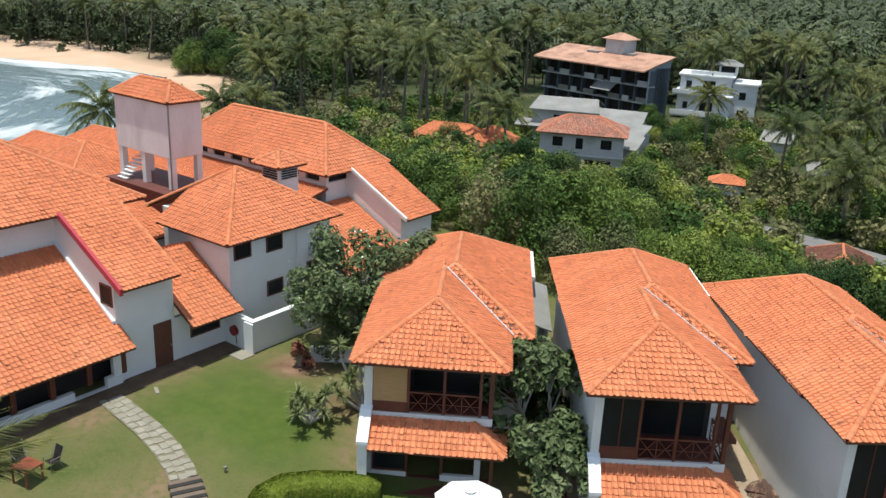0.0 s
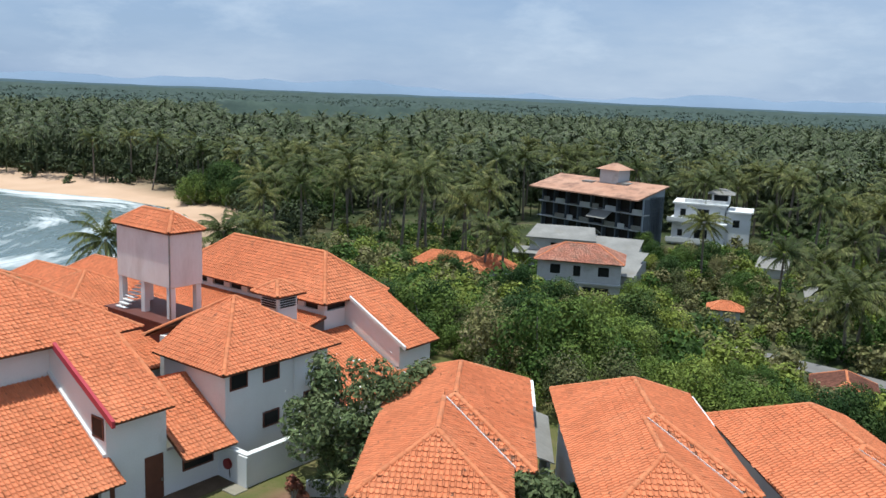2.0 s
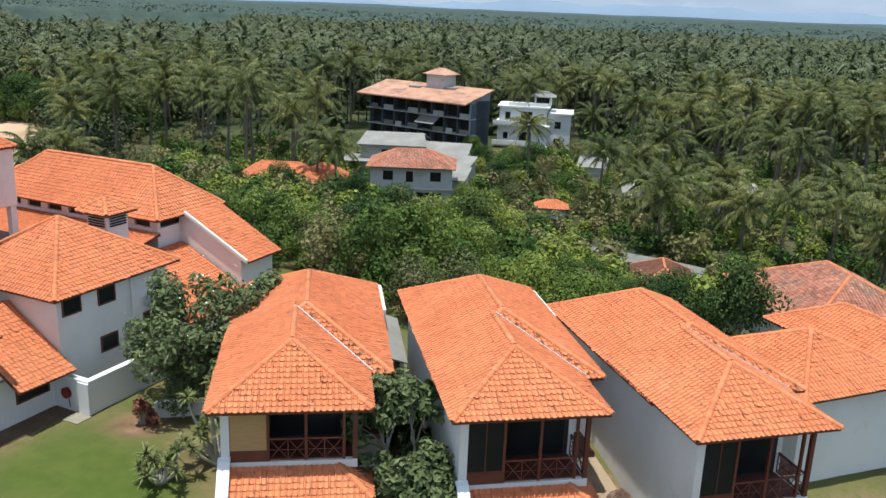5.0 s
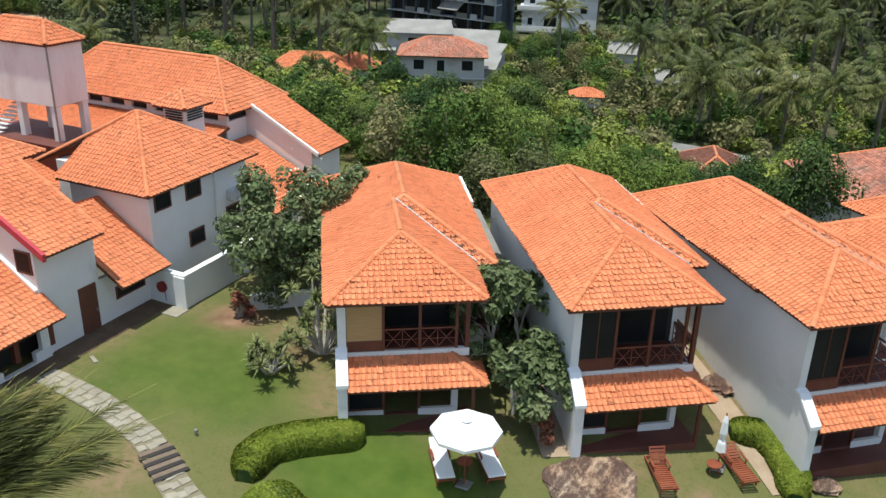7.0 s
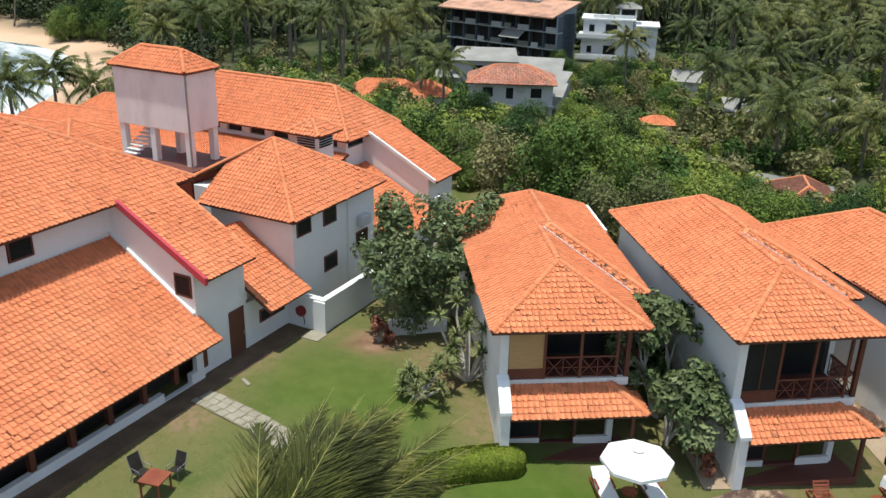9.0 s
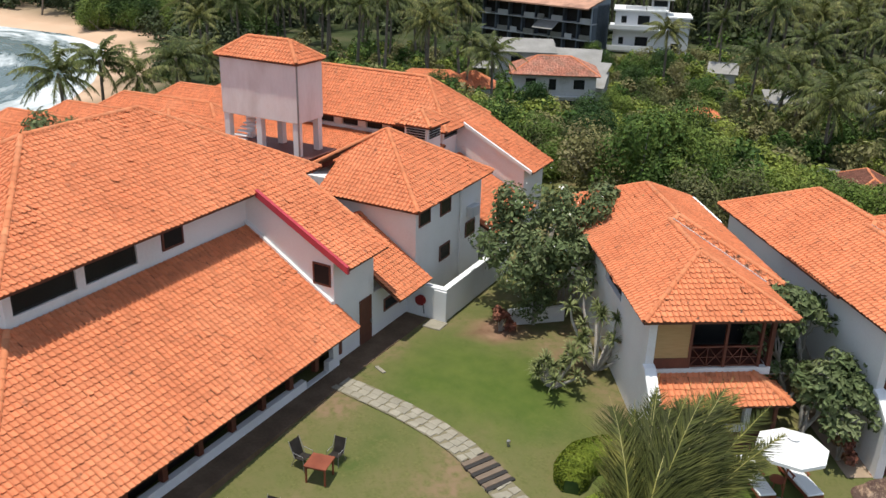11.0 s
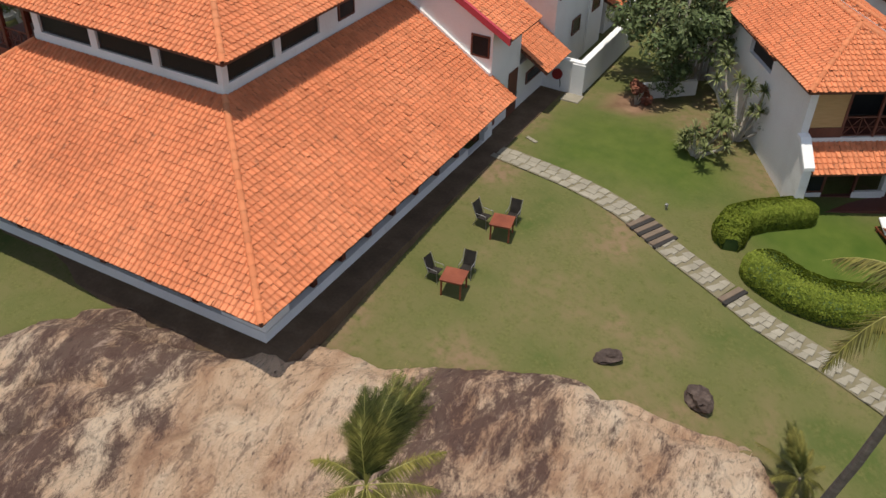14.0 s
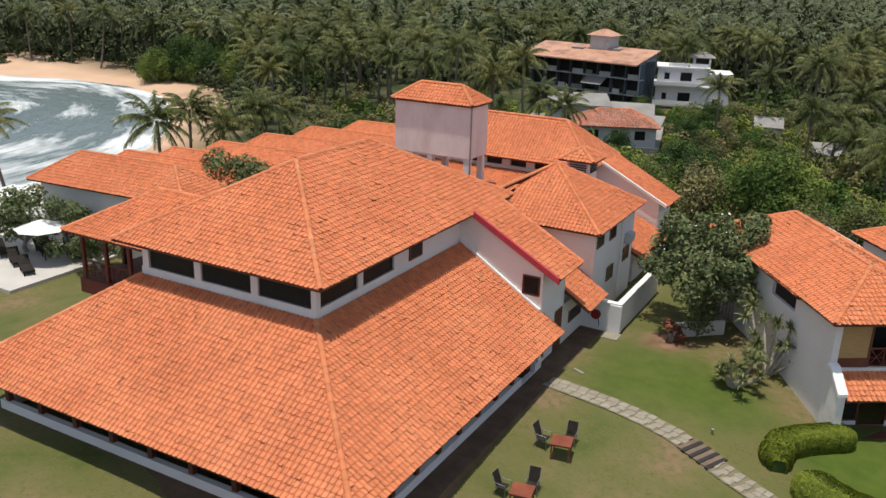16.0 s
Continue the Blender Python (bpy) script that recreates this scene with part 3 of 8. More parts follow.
_single = np.concatenate([np.stack([_a, 0 * _a, WAVE[:, 1] + LAP], 1), np.stack([_a, 0 * _a + ROW + 0.02, WAVE[:, 1] + 0.002], 1), np.stack([_a, 0 * _a, WAVE[:, 1] + LAP - LIP], 1)])


def caps_into(verts, faces, p, q, r=0.115, lift=0.03):
    """Half-round ridge tiles from p to q, lower end first, each lapping the next."""
    p, q = np.array(p, float), np.array(q, float)
    d = q - p
    L = np.linalg.norm(d)
    d /= L
    side = np.cross(d, (0, 0, 1.0))
    side /= np.linalg.norm(side)
    up = np.cross(side, d)
    n = max(1, int(round(L / 0.38)))
    ang = np.linspace(-0.15, math.pi + 0.15, 7)
    for i in range(n):
        a, b = p + d * L * i / n, p + d * L * min(1.0, (i + 1.12) / n)
        k = len(verts)
        for c, rr in ((a, r * 1.12), (b, r * 0.95)):
            for t in ang:
                verts.append(c + side * rr * math.cos(t) + up * (rr * math.sin(t) * 0.8 + lift))
        for j in range(6):
            faces.append((k + j, k + j + 1, k + 8 + j, k + 7 + j))


def tiled_roof(parent, name, faces, ridges, mat=None, thick=0.10, label="", ridge_mat=None, keep=None):
    """A roof part: timber deck slabs, with its tiles and its ridge tiles as pieces under it."""
    bm = bmesh.new()
    for poly in faces:
        up = [bm.verts.new(p) for p in poly]
        dn = [bm.verts.new((p[0], p[1], p[2] - thick)) for p in poly]
        bm.faces.new(up), bm.faces.new(dn[::-1])
        for i in range(len(poly)):
            j = (i + 1) % len(poly)
            bm.faces.new((up[j], up[i], dn[i], dn[j]))
    bmesh.ops.recalc_face_normals(bm, faces=bm.faces)
    deck = part(name, bm, M_DECK, parent, label)
    got = [pantiles(poly, keep=keep) for poly in faces]
    tiles_object("roof_tiles", np.concatenate([g[0] for g in got]), mat or M_TILE, deck, "orange clay pantiles with dark lichen spots")
    v, f = [], []
    for p, q in ridges:
        caps_into(v, f, p, q)
    if v:
        tagged(raw("ridge_tiles", v, f, ridge_mat or M_RIDGE, deck, "half-round ridge tiles", smooth=True), kind="stuff")
    return deck, [x for g in got for x in g[1]]


def hip_faces(x0, x1, y0, y1, ze, rise, run, T=ID, ends=(True, True), run_end=None):
    """Hipped roof over a rectangle, ridge along y. Returns faces and ridge lines. ends: hip at y0, at y1."""
    xm = (x0 + x1) / 2
    re = run_end or run
    a = Vector((xm, y0 + (run if ends[0] else 0), ze + rise))
    b = Vector((xm, y1 - (re if ends[1] else 0), ze + rise))
    c = [Vector((x0, y0, ze)), Vector((x1, y0, ze)), Vector((x1, y1, ze)), Vector((x0, y1, ze))]
    faces = [[c[1], c[2], b, a], [c[3], c[0], a, b]]
    lines = [(a, b)]
    if ends[0]:
        faces.append([c[0], c[1], a])
        lines += [(c[0], a), (c[1], a)]
    if ends[1]:
        faces.append([c[2], c[3], b])
        lines += [(c[2], b), (c[3], b)]
    return [[T @ p for p in f] for f in faces], [(T @ p, T @ q) for p, q in lines]


# ---- ground, sea, sky's edge ----
COAST = [(-900, -60), (-420, 40), (-300, 82), (-223, 106), (-200, 115), (-186, 119.5), (-170, 115.5), (-159, 111), (-146, 99), (-133.6, 86), (-126, 75), (-122, 58), (-118, 30), (-112, 0), (-98, -40), (-40, -70), (60, -80), (300, -120), (900, -250)]
SEA_Z = -11.2


def smooth(a, b, x):
    t = np.clip((x - a) / (b - a), 0, 1)
    return t * t * (3 - 2 * t)


def coast_gap(x, y):
    """Metres inland of the waterline (negative at sea)."""
    x, y = np.asarray(x, float), np.asarray(y, float)
    best = np.full(x.shape, 1e9)
    for (x0, y0), (x1, y1) in zip(COAST, COAST[1:]):
        dx, dy = x1 - x0, y1 - y0
        t = np.clip(((x - x0) * dx + (y - y0) * dy) / (dx * dx + dy * dy), 0, 1)
        best = np.minimum(best, np.hypot(x - x0 - t * dx, y - y0 - t * dy))
    inside = np.zeros(x.shape, bool)
    pts = COAST + [(900, -3000), (-3000, -3000), (-3000, -60)]
    for (x0, y0), (x1, y1) in zip(pts, pts[1:] + pts[:1]):
        cross = ((y0 > y) != (y1 > y)) & (x < (x1 - x0) * (y - y0) / ((y1 - y0) or 1e-9) + x0)
        inside ^= cross
    return np.where(inside, -best, best)


def lawn_z(x, y):
    s = np.clip(0.8 * (np.asarray(x, float) + 29.3) - 0.6 * (np.asarray(y, float) - 17), 0, 22)
    return 0.1 - 0.05 * s - 0.006 * s * s


def ground_z(x, y):
    x, y = np.asarray(x, float), np.asarray(y, float)
    # the hotel's headland falls away north of the villas and towards the sea
    back = (y - 42) * 0.835 + (x + 10) * 0.25
    far = smooth(0, 45, back)
    west = smooth(-72, -90, x)
    south = smooth(-12, -45, y) * smooth(-60, -20, -np.abs(x + 20))
    plateau = lawn_z(x, y) - 0.8 * smooth(-54, -59, x)
    low = -9.5 + 0.6 * np.sin(x * 0.03) * np.cos(y * 0.027)
    k = np.clip(np.maximum(np.maximum(far, west), south), 0, 1)
    z = plateau * (1 - k) + low * k
    # hollow under the granite
    shelf = np.interp(x, [-39, -37, -31.3, -30.1, -24.7, -20.5, -16.6, -14], [-1, 0.6, 2.2, 3.8, 6.1, 7.4, 8.1, 3])
    z = z - 3.5 * smooth(0.2, 3.0, shelf - y) * smooth(-39.5, -37.5, x) * smooth(-13.5, -15.5, x)
    g = coast_gap(x, y)
    z = np.where(g < 60, np.minimum(z, SEA_Z - 0.3 + np.maximum(g, -40) * 0.055 + np.clip(g - 18, 0, 60) * 0.4), z)
    return z


def gz(x, y):
    return float(ground_z(np.array([x]), np.array([y]))[0])


def graded(lo, hi, core0, core1, step):
    xs = list(np.arange(core0, core1 + 1e-6, step))
    d = step
    while xs[-1] < hi:
        d *= 1.16
        xs.append(xs[-1] + d)
    d = step
    while xs[0] > lo:
        d *= 1.16
        xs.insert(0, xs[0] - d)
    return np.array(xs)


gx, gy = graded(-4200, 4200, -62, 8, 1.0), graded(-500, 4600, -14, 46, 1.0)
X, Y = np.meshgrid(gx, gy)
Z = ground_z(X, Y)
Z = Z + np.where((X > -62) & (X < 8) & (Y < 46), 0.02 * np.sin(X * 1.7 + Y) * np.cos(Y * 1.3), 0)
idx = np.arange(X.size).reshape(X.shape)
quads = np.stack([idx[:-1, :-1], idx[:-1, 1:], idx[1:, 1:], idx[1:, :-1]], -1).reshape(-1, 4)
ground = raw("ground", np.stack([X, Y, Z], -1).reshape(-1, 3), quads, M_GROUND, smooth=True)
tagged(ground, "dry and green clipped lawn running into scrub and sand", "ground", kind="structure")
GAP = coast_gap(X, Y)


def mask(ob, name, values):
    at = ob.data.attributes.new(name, "FLOAT", "POINT")
    at.data.foreach_set("value", np.asarray(values, np.float32).ravel())


# pale field on the plain: bearing, distance, half depth
FIELD = (45.5, 680, 105)
on_lawn = smooth(44, 40, Y * 0.96 + (X + 10) * 0.3) * smooth(-75, -66, X) * smooth(14, 8, X)
mask(ground, "wild", 1 - on_lawn)
WIDE = 15 + 14 * smooth(-180, -215, X)
mask(ground, "sand", smooth(5, -3, GAP - WIDE + 4 * np.sin(X * 0.09)) * smooth(-12, -4, GAP))
mask(ground, "lush", np.maximum(smooth(4.8, 1.5, np.hypot((X + 25) / 1.3, Y - 20.5)) * 0.8, smooth(3.6, 1.8, np.hypot((X + 15.8) / 1.5, Y - 18.6))))
mask(ground, "soil", np.maximum(smooth(1.5, 0.7, np.hypot((X + 26.3) / 1.2, Y - 24.7)), 0.5 * smooth(1.6, 0.6, np.hypot(X + 22.4, Y - 23.6))))
mask(ground, "field", smooth(7.5, 6, np.abs(np.degrees(np.arctan2(-X, Y)) - FIELD[0])) * smooth(FIELD[2], FIELD[2] - 40, np.abs(np.hypot(X, Y) - FIELD[1])))

sx, sy = graded(-4200, 1500, -260, -60, 4.0), graded(-900, 400, -40, 150, 4.0)
SX, SY = np.meshgrid(sx, sy)
sidx = np.arange(SX.size).reshape(SX.shape)
squads = np.stack([sidx[:-1, :-1], sidx[:-1, 1:], sidx[1:, 1:], sidx[1:, :-1]], -1).reshape(-1, 4)
sea = raw("water", np.stack([SX, SY, np.full(SX.shape, SEA_Z)], -1).reshape(-1, 3), squads, M_WATER, smooth=True)
tagged(sea, "green-blue sea with white breaking surf", "sea", kind="structure")
SG = coast_gap(SX, SY)
mask(sea, "surf", 0.085 * smooth(-75, -30, SG) + 0.03 * smooth(-36, -22, SG) * smooth(-8, -16, SG) + 0.10 * smooth(-9, -1, SG) - 0.02)
mask(sea, "shore", SG)

# far hills on the skyline, distance haze painted into their colours
def hills(name, dist, height, seed, mat, low):
    r = np.random.default_rng(seed)
    az = np.linspace(radians(-35), radians(110), 160)
    prof = sum(np.abs(np.sin(az * k + r.uniform(0, 6))) ** 3 / (1 + i * 0.6) for i, k in enumerate((5, 9, 17, 31, 53)))
    prof = prof / prof.max()
    v, f = [], []
    for i, (a, h) in enumerate(zip(az, prof)):
        x, y = -math.sin(a) * dist, math.cos(a) * dist
        v += [(x, y, -14), (x * 1.02, y * 1.02, low + height * h), (x * 1.25, y * 1.25, -14)]
        if i:
            k = 3 * i
            f += [(k - 3, k, k + 1, k - 2), (k - 2, k + 1, k + 2, k - 1)]
    return tagged(raw(name, v, f, mat, smooth=True), "low ridge on the horizon with haze painted into its colour", "hills", kind="structure")


# blue-grey bases hold the distance haze of hills and far treeline
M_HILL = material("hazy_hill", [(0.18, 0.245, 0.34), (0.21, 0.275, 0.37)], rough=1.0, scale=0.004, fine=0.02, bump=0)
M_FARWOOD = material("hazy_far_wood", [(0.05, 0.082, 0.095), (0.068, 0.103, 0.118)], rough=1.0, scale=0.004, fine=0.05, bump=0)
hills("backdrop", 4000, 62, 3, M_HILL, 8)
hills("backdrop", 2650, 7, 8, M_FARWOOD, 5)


# ---- the great hall: two stacked hipped roofs, clerestory, wing ----
hall = empty("hotel_hall", pose(-37, 10, 0), "white dining hall with two tiers of orange pantile roof", "hall")


def under(thing, ob):
    """Parents ob, whose mesh is in world coordinates, without moving it."""
    ob.parent = thing
    ob.matrix_parent_inverse = thing.matrix_world.inverted()
    return ob


E_X, S_Y, W_X, N_Y, LOW_Z = -29.76, 1.87, -48.9, 18.55, 2.05
C_E, C_S, C_W, TOP_Z = -35.17, 7.3, -44.0, 5.40
low_faces = [
    [Vector((E_X, S_Y, LOW_Z)), Vector((E_X, N_Y, LOW_Z)), Vector((C_E, N_Y, TOP_Z)), Vector((C_E, C_S, TOP_Z))],
    [Vector((W_X, S_Y, LOW_Z)), Vector((E_X, S_Y, LOW_Z)), Vector((C_E, C_S, TOP_Z)), Vector((C_W, C_S, TOP_Z))],
    [Vector((W_X, 14, LOW_Z)), Vector((W_X, S_Y, LOW_Z)), Vector((C_W, C_S, TOP_Z)), Vector((C_W, 14, TOP_Z))],
]
low_lines = [(low_faces[0][0], low_faces[0][3]), (low_faces[1][0], low_faces[1][3])]


def near_corner(x, y, z):
    return x > -31.0 and 3.2 < y < 12.4


low_roof, low_pieces = tiled_roof(None, "lower_roof", low_faces, low_lines, label="broad lower roof of orange pantiles", keep=near_corner)
under(hall, low_roof)

U_E, U_S, U_W, U_N, U_Z, R_Z = -34.45, 6.64, -44.87, 22.6, 6.93, 9.88
RX = (U_E + U_W) / 2
ra, rb = Vector((RX, 12.0, R_Z)), Vector((RX, 17.4, R_Z))
WING_S, WING_N, WING_E, WING_Z = 18.33, 21.2, -30.05, 4.58
up_faces = [
    [Vector((U_E, U_S, U_Z)), Vector((U_E, U_N, U_Z)), rb, ra],
    [Vector((U_W, U_N, U_Z)), Vector((U_W, U_S, U_Z)), ra, rb],
    [Vector((U_W, U_S, U_Z)), Vector((U_E, U_S, U_Z)), ra],
    [Vector((U_E, U_N, U_Z)), Vector((U_W, U_N, U_Z)), rb],
    [Vector((WING_E, WING_S, WING_Z)), Vector((WING_E, WING_N, WING_Z)), Vector((U_E + 0.05, WING_N, U_Z + 0.03)), Vector((U_E + 0.05, WING_S, U_Z + 0.03))],
]
up_lines = [(ra, rb), (up_faces[0][0], ra), (up_faces[1][1], ra), (up_faces[0][1], rb), (up_faces[1][0], rb), (up_faces[4][1], up_faces[4][2])]
up_roof, _ = tiled_roof(None, "upper_roof", up_faces, up_lines, label="hipped upper roof of orange pantiles with a side wing")
under(hall, up_roof)
trim = part("barge_board", slab_poly([Vector((WING_E, WING_S - 0.14, WING_Z + 0.10)), Vector((WING_E, WING_S + 0.02, WING_Z + 0.10)), Vector((U_E, WING_S + 0.02, U_Z + 0.16)), Vector((U_E, WING_S - 0.14, U_Z + 0.16))], 0.30), M_REDTRIM, None, "dark red barge board")
under(hall, trim)

# walls
WX, WS, WW = -30.66, 2.95, -47.9
walls = bmesh.new()
box_into(walls, (WX - 0.25, WS, -1.2), (WX, 16.15, 0.50))
box_into(walls, (WX - 0.25, 16.15, -1.2), (WX, 17.65, 0.16))
box_into(walls, (WX - 0.25, 17.65, -1.2), (WX, 18.38, 0.58))
box_into(walls, (WX - 0.25, 18.0, 0.58), (WX - 0.02, 18.38, 2.5))
box_into(walls, (WW, WS, -1.2), (WX - 0.25, WS + 0.25, 0.50))
box_into(walls, (WW, WS + 0.25, -1.2), (WW + 0.25, 14, 0.55))
box_into(walls, (WX - 0.25, WS, 0.55), (WX, WS + 1.2, 2.6))
box_into(walls, (WX - 1.7, WS, 0.55), (WX - 0.25, WS + 0.25, 2.6))
hall_wall = part("dwarf_wall", walls, M_WALL, None, "low white wall under open eaves")
under(hall, hall_wall)
# soil strip whose dark colour also stands for the eaves' shadow band
apron = part("apron", prism([(WX, WS), (-29.68, WS), (-29.68, 24.0), (-30.86, 24.0), (-30.86, 18.6), (WX, 18.6)], -1.6, 0.125), M_APRON, None, "strip of brown soil, also painting the shade under the eaves")
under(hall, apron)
# the strip before the front falls away to the rock, in the same darkened soil
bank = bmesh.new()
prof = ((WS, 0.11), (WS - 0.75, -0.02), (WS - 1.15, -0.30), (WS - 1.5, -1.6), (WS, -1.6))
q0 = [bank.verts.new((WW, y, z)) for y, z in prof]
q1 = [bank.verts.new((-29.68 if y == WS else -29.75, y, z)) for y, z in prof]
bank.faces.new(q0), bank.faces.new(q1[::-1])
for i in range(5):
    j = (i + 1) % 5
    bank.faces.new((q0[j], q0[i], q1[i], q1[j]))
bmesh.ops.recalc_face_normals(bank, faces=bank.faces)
under(hall, part("bank", bank, M_APRON, None, "sloping bank of bare soil between wall and rock, shade in its colour"))
# solid near-black block added to stand for the hall's inner shade
inner = part("dark_interior", boxes([((WW + 1.2, WS + 1.0, -0.5), (WX - 1.0, 18.6, 3.2))]), M_DARK, None, "near-black block standing for the shade inside the open hall")
under(hall, inner)
for i in range(9):
    y = WS + 2.6 + i * 1.62
    under(hall, part("post", box((WX - 0.24, y - 0.11, 0.55), (WX - 0.02, y + 0.11, 2.4)), M_TIMBER, None, "dark timber post"))
for i in range(1, 9):
    x = WX - 0.8 - i * 2.0
    under(hall, part("post", box((x - 0.11, WS + 0.02, 0.55), (x + 0.11, WS + 0.24, 2.4)), M_TIMBER, None, "dark timber post"))
# clerestory: sill, posts, lintel round a near-black block painted as inner shade
cl = bmesh.new()
box_into(cl, (C_E - 0.22, C_S, 5.1), (C_E, 18.4, 5.76))
box_into(cl, (C_W, C_S, 5.1), (C_E - 0.22, C_S + 0.22, 5.76))
box_into(cl, (C_W, C_S + 0.22, 5.1), (C_W + 0.22, 20, 5.76))
box_into(cl, (C_E - 0.22, 14.85, 5.76), (C_E, 18.4, 7.25))
box_into(cl, (C_E - 0.22, 12.6, 5.76), (C_E, 13.75, 7.25))
for y0, y1 in ((C_S, C_S + 0.28), (10.0, 10.34)):
    box_into(cl, (C_E - 0.22, y0, 5.76), (C_E, y1, 7.25))
for x in (-38.05, -40.92, -43.75):
    box_into(cl, (x - 0.17, C_S, 5.76), (x + 0.17, C_S + 0.22, 7.25))
under(hall, part("clerestory_wall", cl, M_WALL, None, "white clerestory posts and sill"))
under(hall, part("upper_room", box((C_W + 1.2, C_S + 1.2, 5.0), (C_E - 1.2, 18.2, 7.3)), M_DARK, None, "near-black block standing for the shade behind the clerestory"))

# wing walls, butted end to end
def wall_plate(name, corners, thick, label=""):
    """An upright plate: 3D corners of its outer face, thickened by the vector thick."""
    bm = bmesh.new()
    a = [bm.verts.new(c) for c in corners]
    b = [bm.verts.new(Vector(c) + Vector(thick)) for c in corners]
    bm.faces.new(a), bm.faces.new(b[::-1])
    for i in range(len(a)):
        j = (i + 1) % len(a)
        bm.faces.new((a[j], a[i], b[i], b[j]))
    bmesh.ops.recalc_face_normals(bm, faces=bm.faces)
    return under(hall, part(name, bm, M_WALL, None, label))


wall_plate("gable_wall", [(C_E, 18.4, 1.2), (-31.1, 18.4, 1.2), (-31.1, 18.4, 5.0), (C_E, 18.4, 7.1)], (0, 0.24, 0), "white side wall of the wing with a small window")
wall_plate("wing_wall", [(-30.86, 18.4, -0.6), (-30.86, 21.3, -0.6), (-30.86, 21.3, 4.90), (-30.86, 18.4, 4.90)], (-0.24, 0, 0), "plain white wing wall with a dark door")
wall_plate("link_wall", [(-30.86, 21.3, -0.6), (-30.86, 24.1, -0.6), (-30.86, 24.1, 2.2), (-30.86, 21.3, 2.2)], (-0.24, 0, 0), "white wall below the porch roof")
wall_plate("back_wall", [(-31.1, 21.3, 2.0), (-36, 21.3, 2.0), (-36, 21.3, 7.2), (-31.1, 21.3, 4.9)], (0, -0.24, 0), "white wall behind the porch roof")
fs = wall_plate("verge_flashing", [(C_E, 18.26, 5.52), (-30.9, 18.26, 2.86), (-30.9, 18.26, 2.98), (C_E, 18.26, 5.64)], (0, 0.14, 0), "white mortar edge against the wing wall")


def window_in(parent, name, m, w, h, frame=M_TIMBER, bars=1, deep=0.10, label=""):
    """A window at pose m (x along the wall, z up, y into the wall): frame, bars and dark glass."""
    f = bmesh.new()
    t = 0.07
    for lo, hi in (((0, -0.03, 0), (w, deep, t)), ((0, -0.03, h - t), (w, deep, h)), ((0, -0.03, t), (t, deep, h - t)), ((w - t, -0.03, t), (w, deep, h - t))):
        box_into(f, lo, hi, m)
    for i in range(1, bars + 1):
        x = w * i / (bars + 1)
        box_into(f, (x - 0.025, -0.01, t), (x + 0.025, deep, h - t), m)
    fr = part(name, f, frame, None, label)
    under(parent, fr)
    gl = part("pane", box((t, -0.012, t), (w - t, 0.012, h - t), m), M_GLASS_D)
    under(fr, gl)
    return fr


def face_east(x, y, z):
    return pose(x, y, z, 0, 0, 90)


def face_south(x, y, z):
    return pose(x, y, z)


window_in(hall, "window", face_south(-31.85, 18.38, 3.55), 0.86, 0.95, label="brown-framed square window")
window_in(hall, "window", face_east(C_E + 0.02, 13.78, 5.80), 1.05, 1.0, label="brown-framed clerestory casement")
window_in(hall, "window", face_east(-30.84, 22.1, 0.95), 1.7, 0.6, bars=2, label="low dark window under the porch roof")
# near-black frames carry the shade of the open bays
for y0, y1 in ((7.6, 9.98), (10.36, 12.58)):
    window_in(hall, "window", face_east(C_E - 0.10, y0, 5.77), y1 - y0, 1.42, frame=M_DARK, bars=0, deep=0.05, label="wide clerestory opening filled near-black for its shade")
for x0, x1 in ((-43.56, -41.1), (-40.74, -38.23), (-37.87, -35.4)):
    window_in(hall, "window", face_south(x0 + 0.01, C_S + 0.10, 5.77), x1 - x0 - 0.02, 1.42, frame=M_DARK, bars=0, deep=0.05, label="wide clerestory opening filled near-black for its shade")
door = under(hall, part("door", boxes([((0, -0.02, 0), (0.92, 0.03, 2.28))], face_east(-30.84, 20.18, -0.06), bevel=0.01), M_DECK, None, "plain dark brown door"))
under(door, part("handle", box((0.78, -0.08, 1.0), (0.84, -0.02, 1.14), face_east(-30.84, 20.18, -0.06)), M_METAL, None, "metal handle"))
# porch roof between wing and pavilion
pz = [Vector((-29.55, 21.3, 2.12)), Vector((-29.65, 24.25, 2.05)), Vector((-33.6, 24.25, 4.55)), Vector((-33.6, 21.3, 4.62))]
por, _ = tiled_roof(None, "porch_roof", [pz], [], label="small lean-to pantile roof")
under(hall, por)
# rafter ends under the lower eaves
for i in range(23):
    y = S_Y + 2.2 + i * 0.62
    under(hall, part("rafter_end", slab_poly([Vector((E_X - 0.12, y - 0.04, LOW_Z - 0.06)), Vector((E_X - 0.12, y + 0.04, LOW_Z - 0.06)), Vector((E_X - 1.7, y + 0.04, LOW_Z + 0.95)), Vector((E_X - 1.7, y - 0.04, LOW_Z + 0.95))], 0.12), M_DECK))
for i in range(24):
    x = E_X - 2.2 - i * 0.62
    under(hall, part("rafter_end", slab_poly([Vector((x - 0.04, S_Y + 0.12, LOW_Z - 0.06)), Vector((x + 0.04, S_Y + 0.12, LOW_Z - 0.06)), Vector((x + 0.04, S_Y + 1.7, LOW_Z + 0.95)), Vector((x - 0.04, S_Y + 1.7, LOW_Z + 0.95))], 0.12), M_DECK))

# ---- yard wall, hose reel, planter wall ----
yard = empty("garden_wall", pose(-29, 24.2, 0), "white rendered garden wall with a pale coping", "wall")
under(yard, part("wall", box((-30.86, 24.1, -0.4), (-28.8, 24.34, 1.62)), M_WALL))
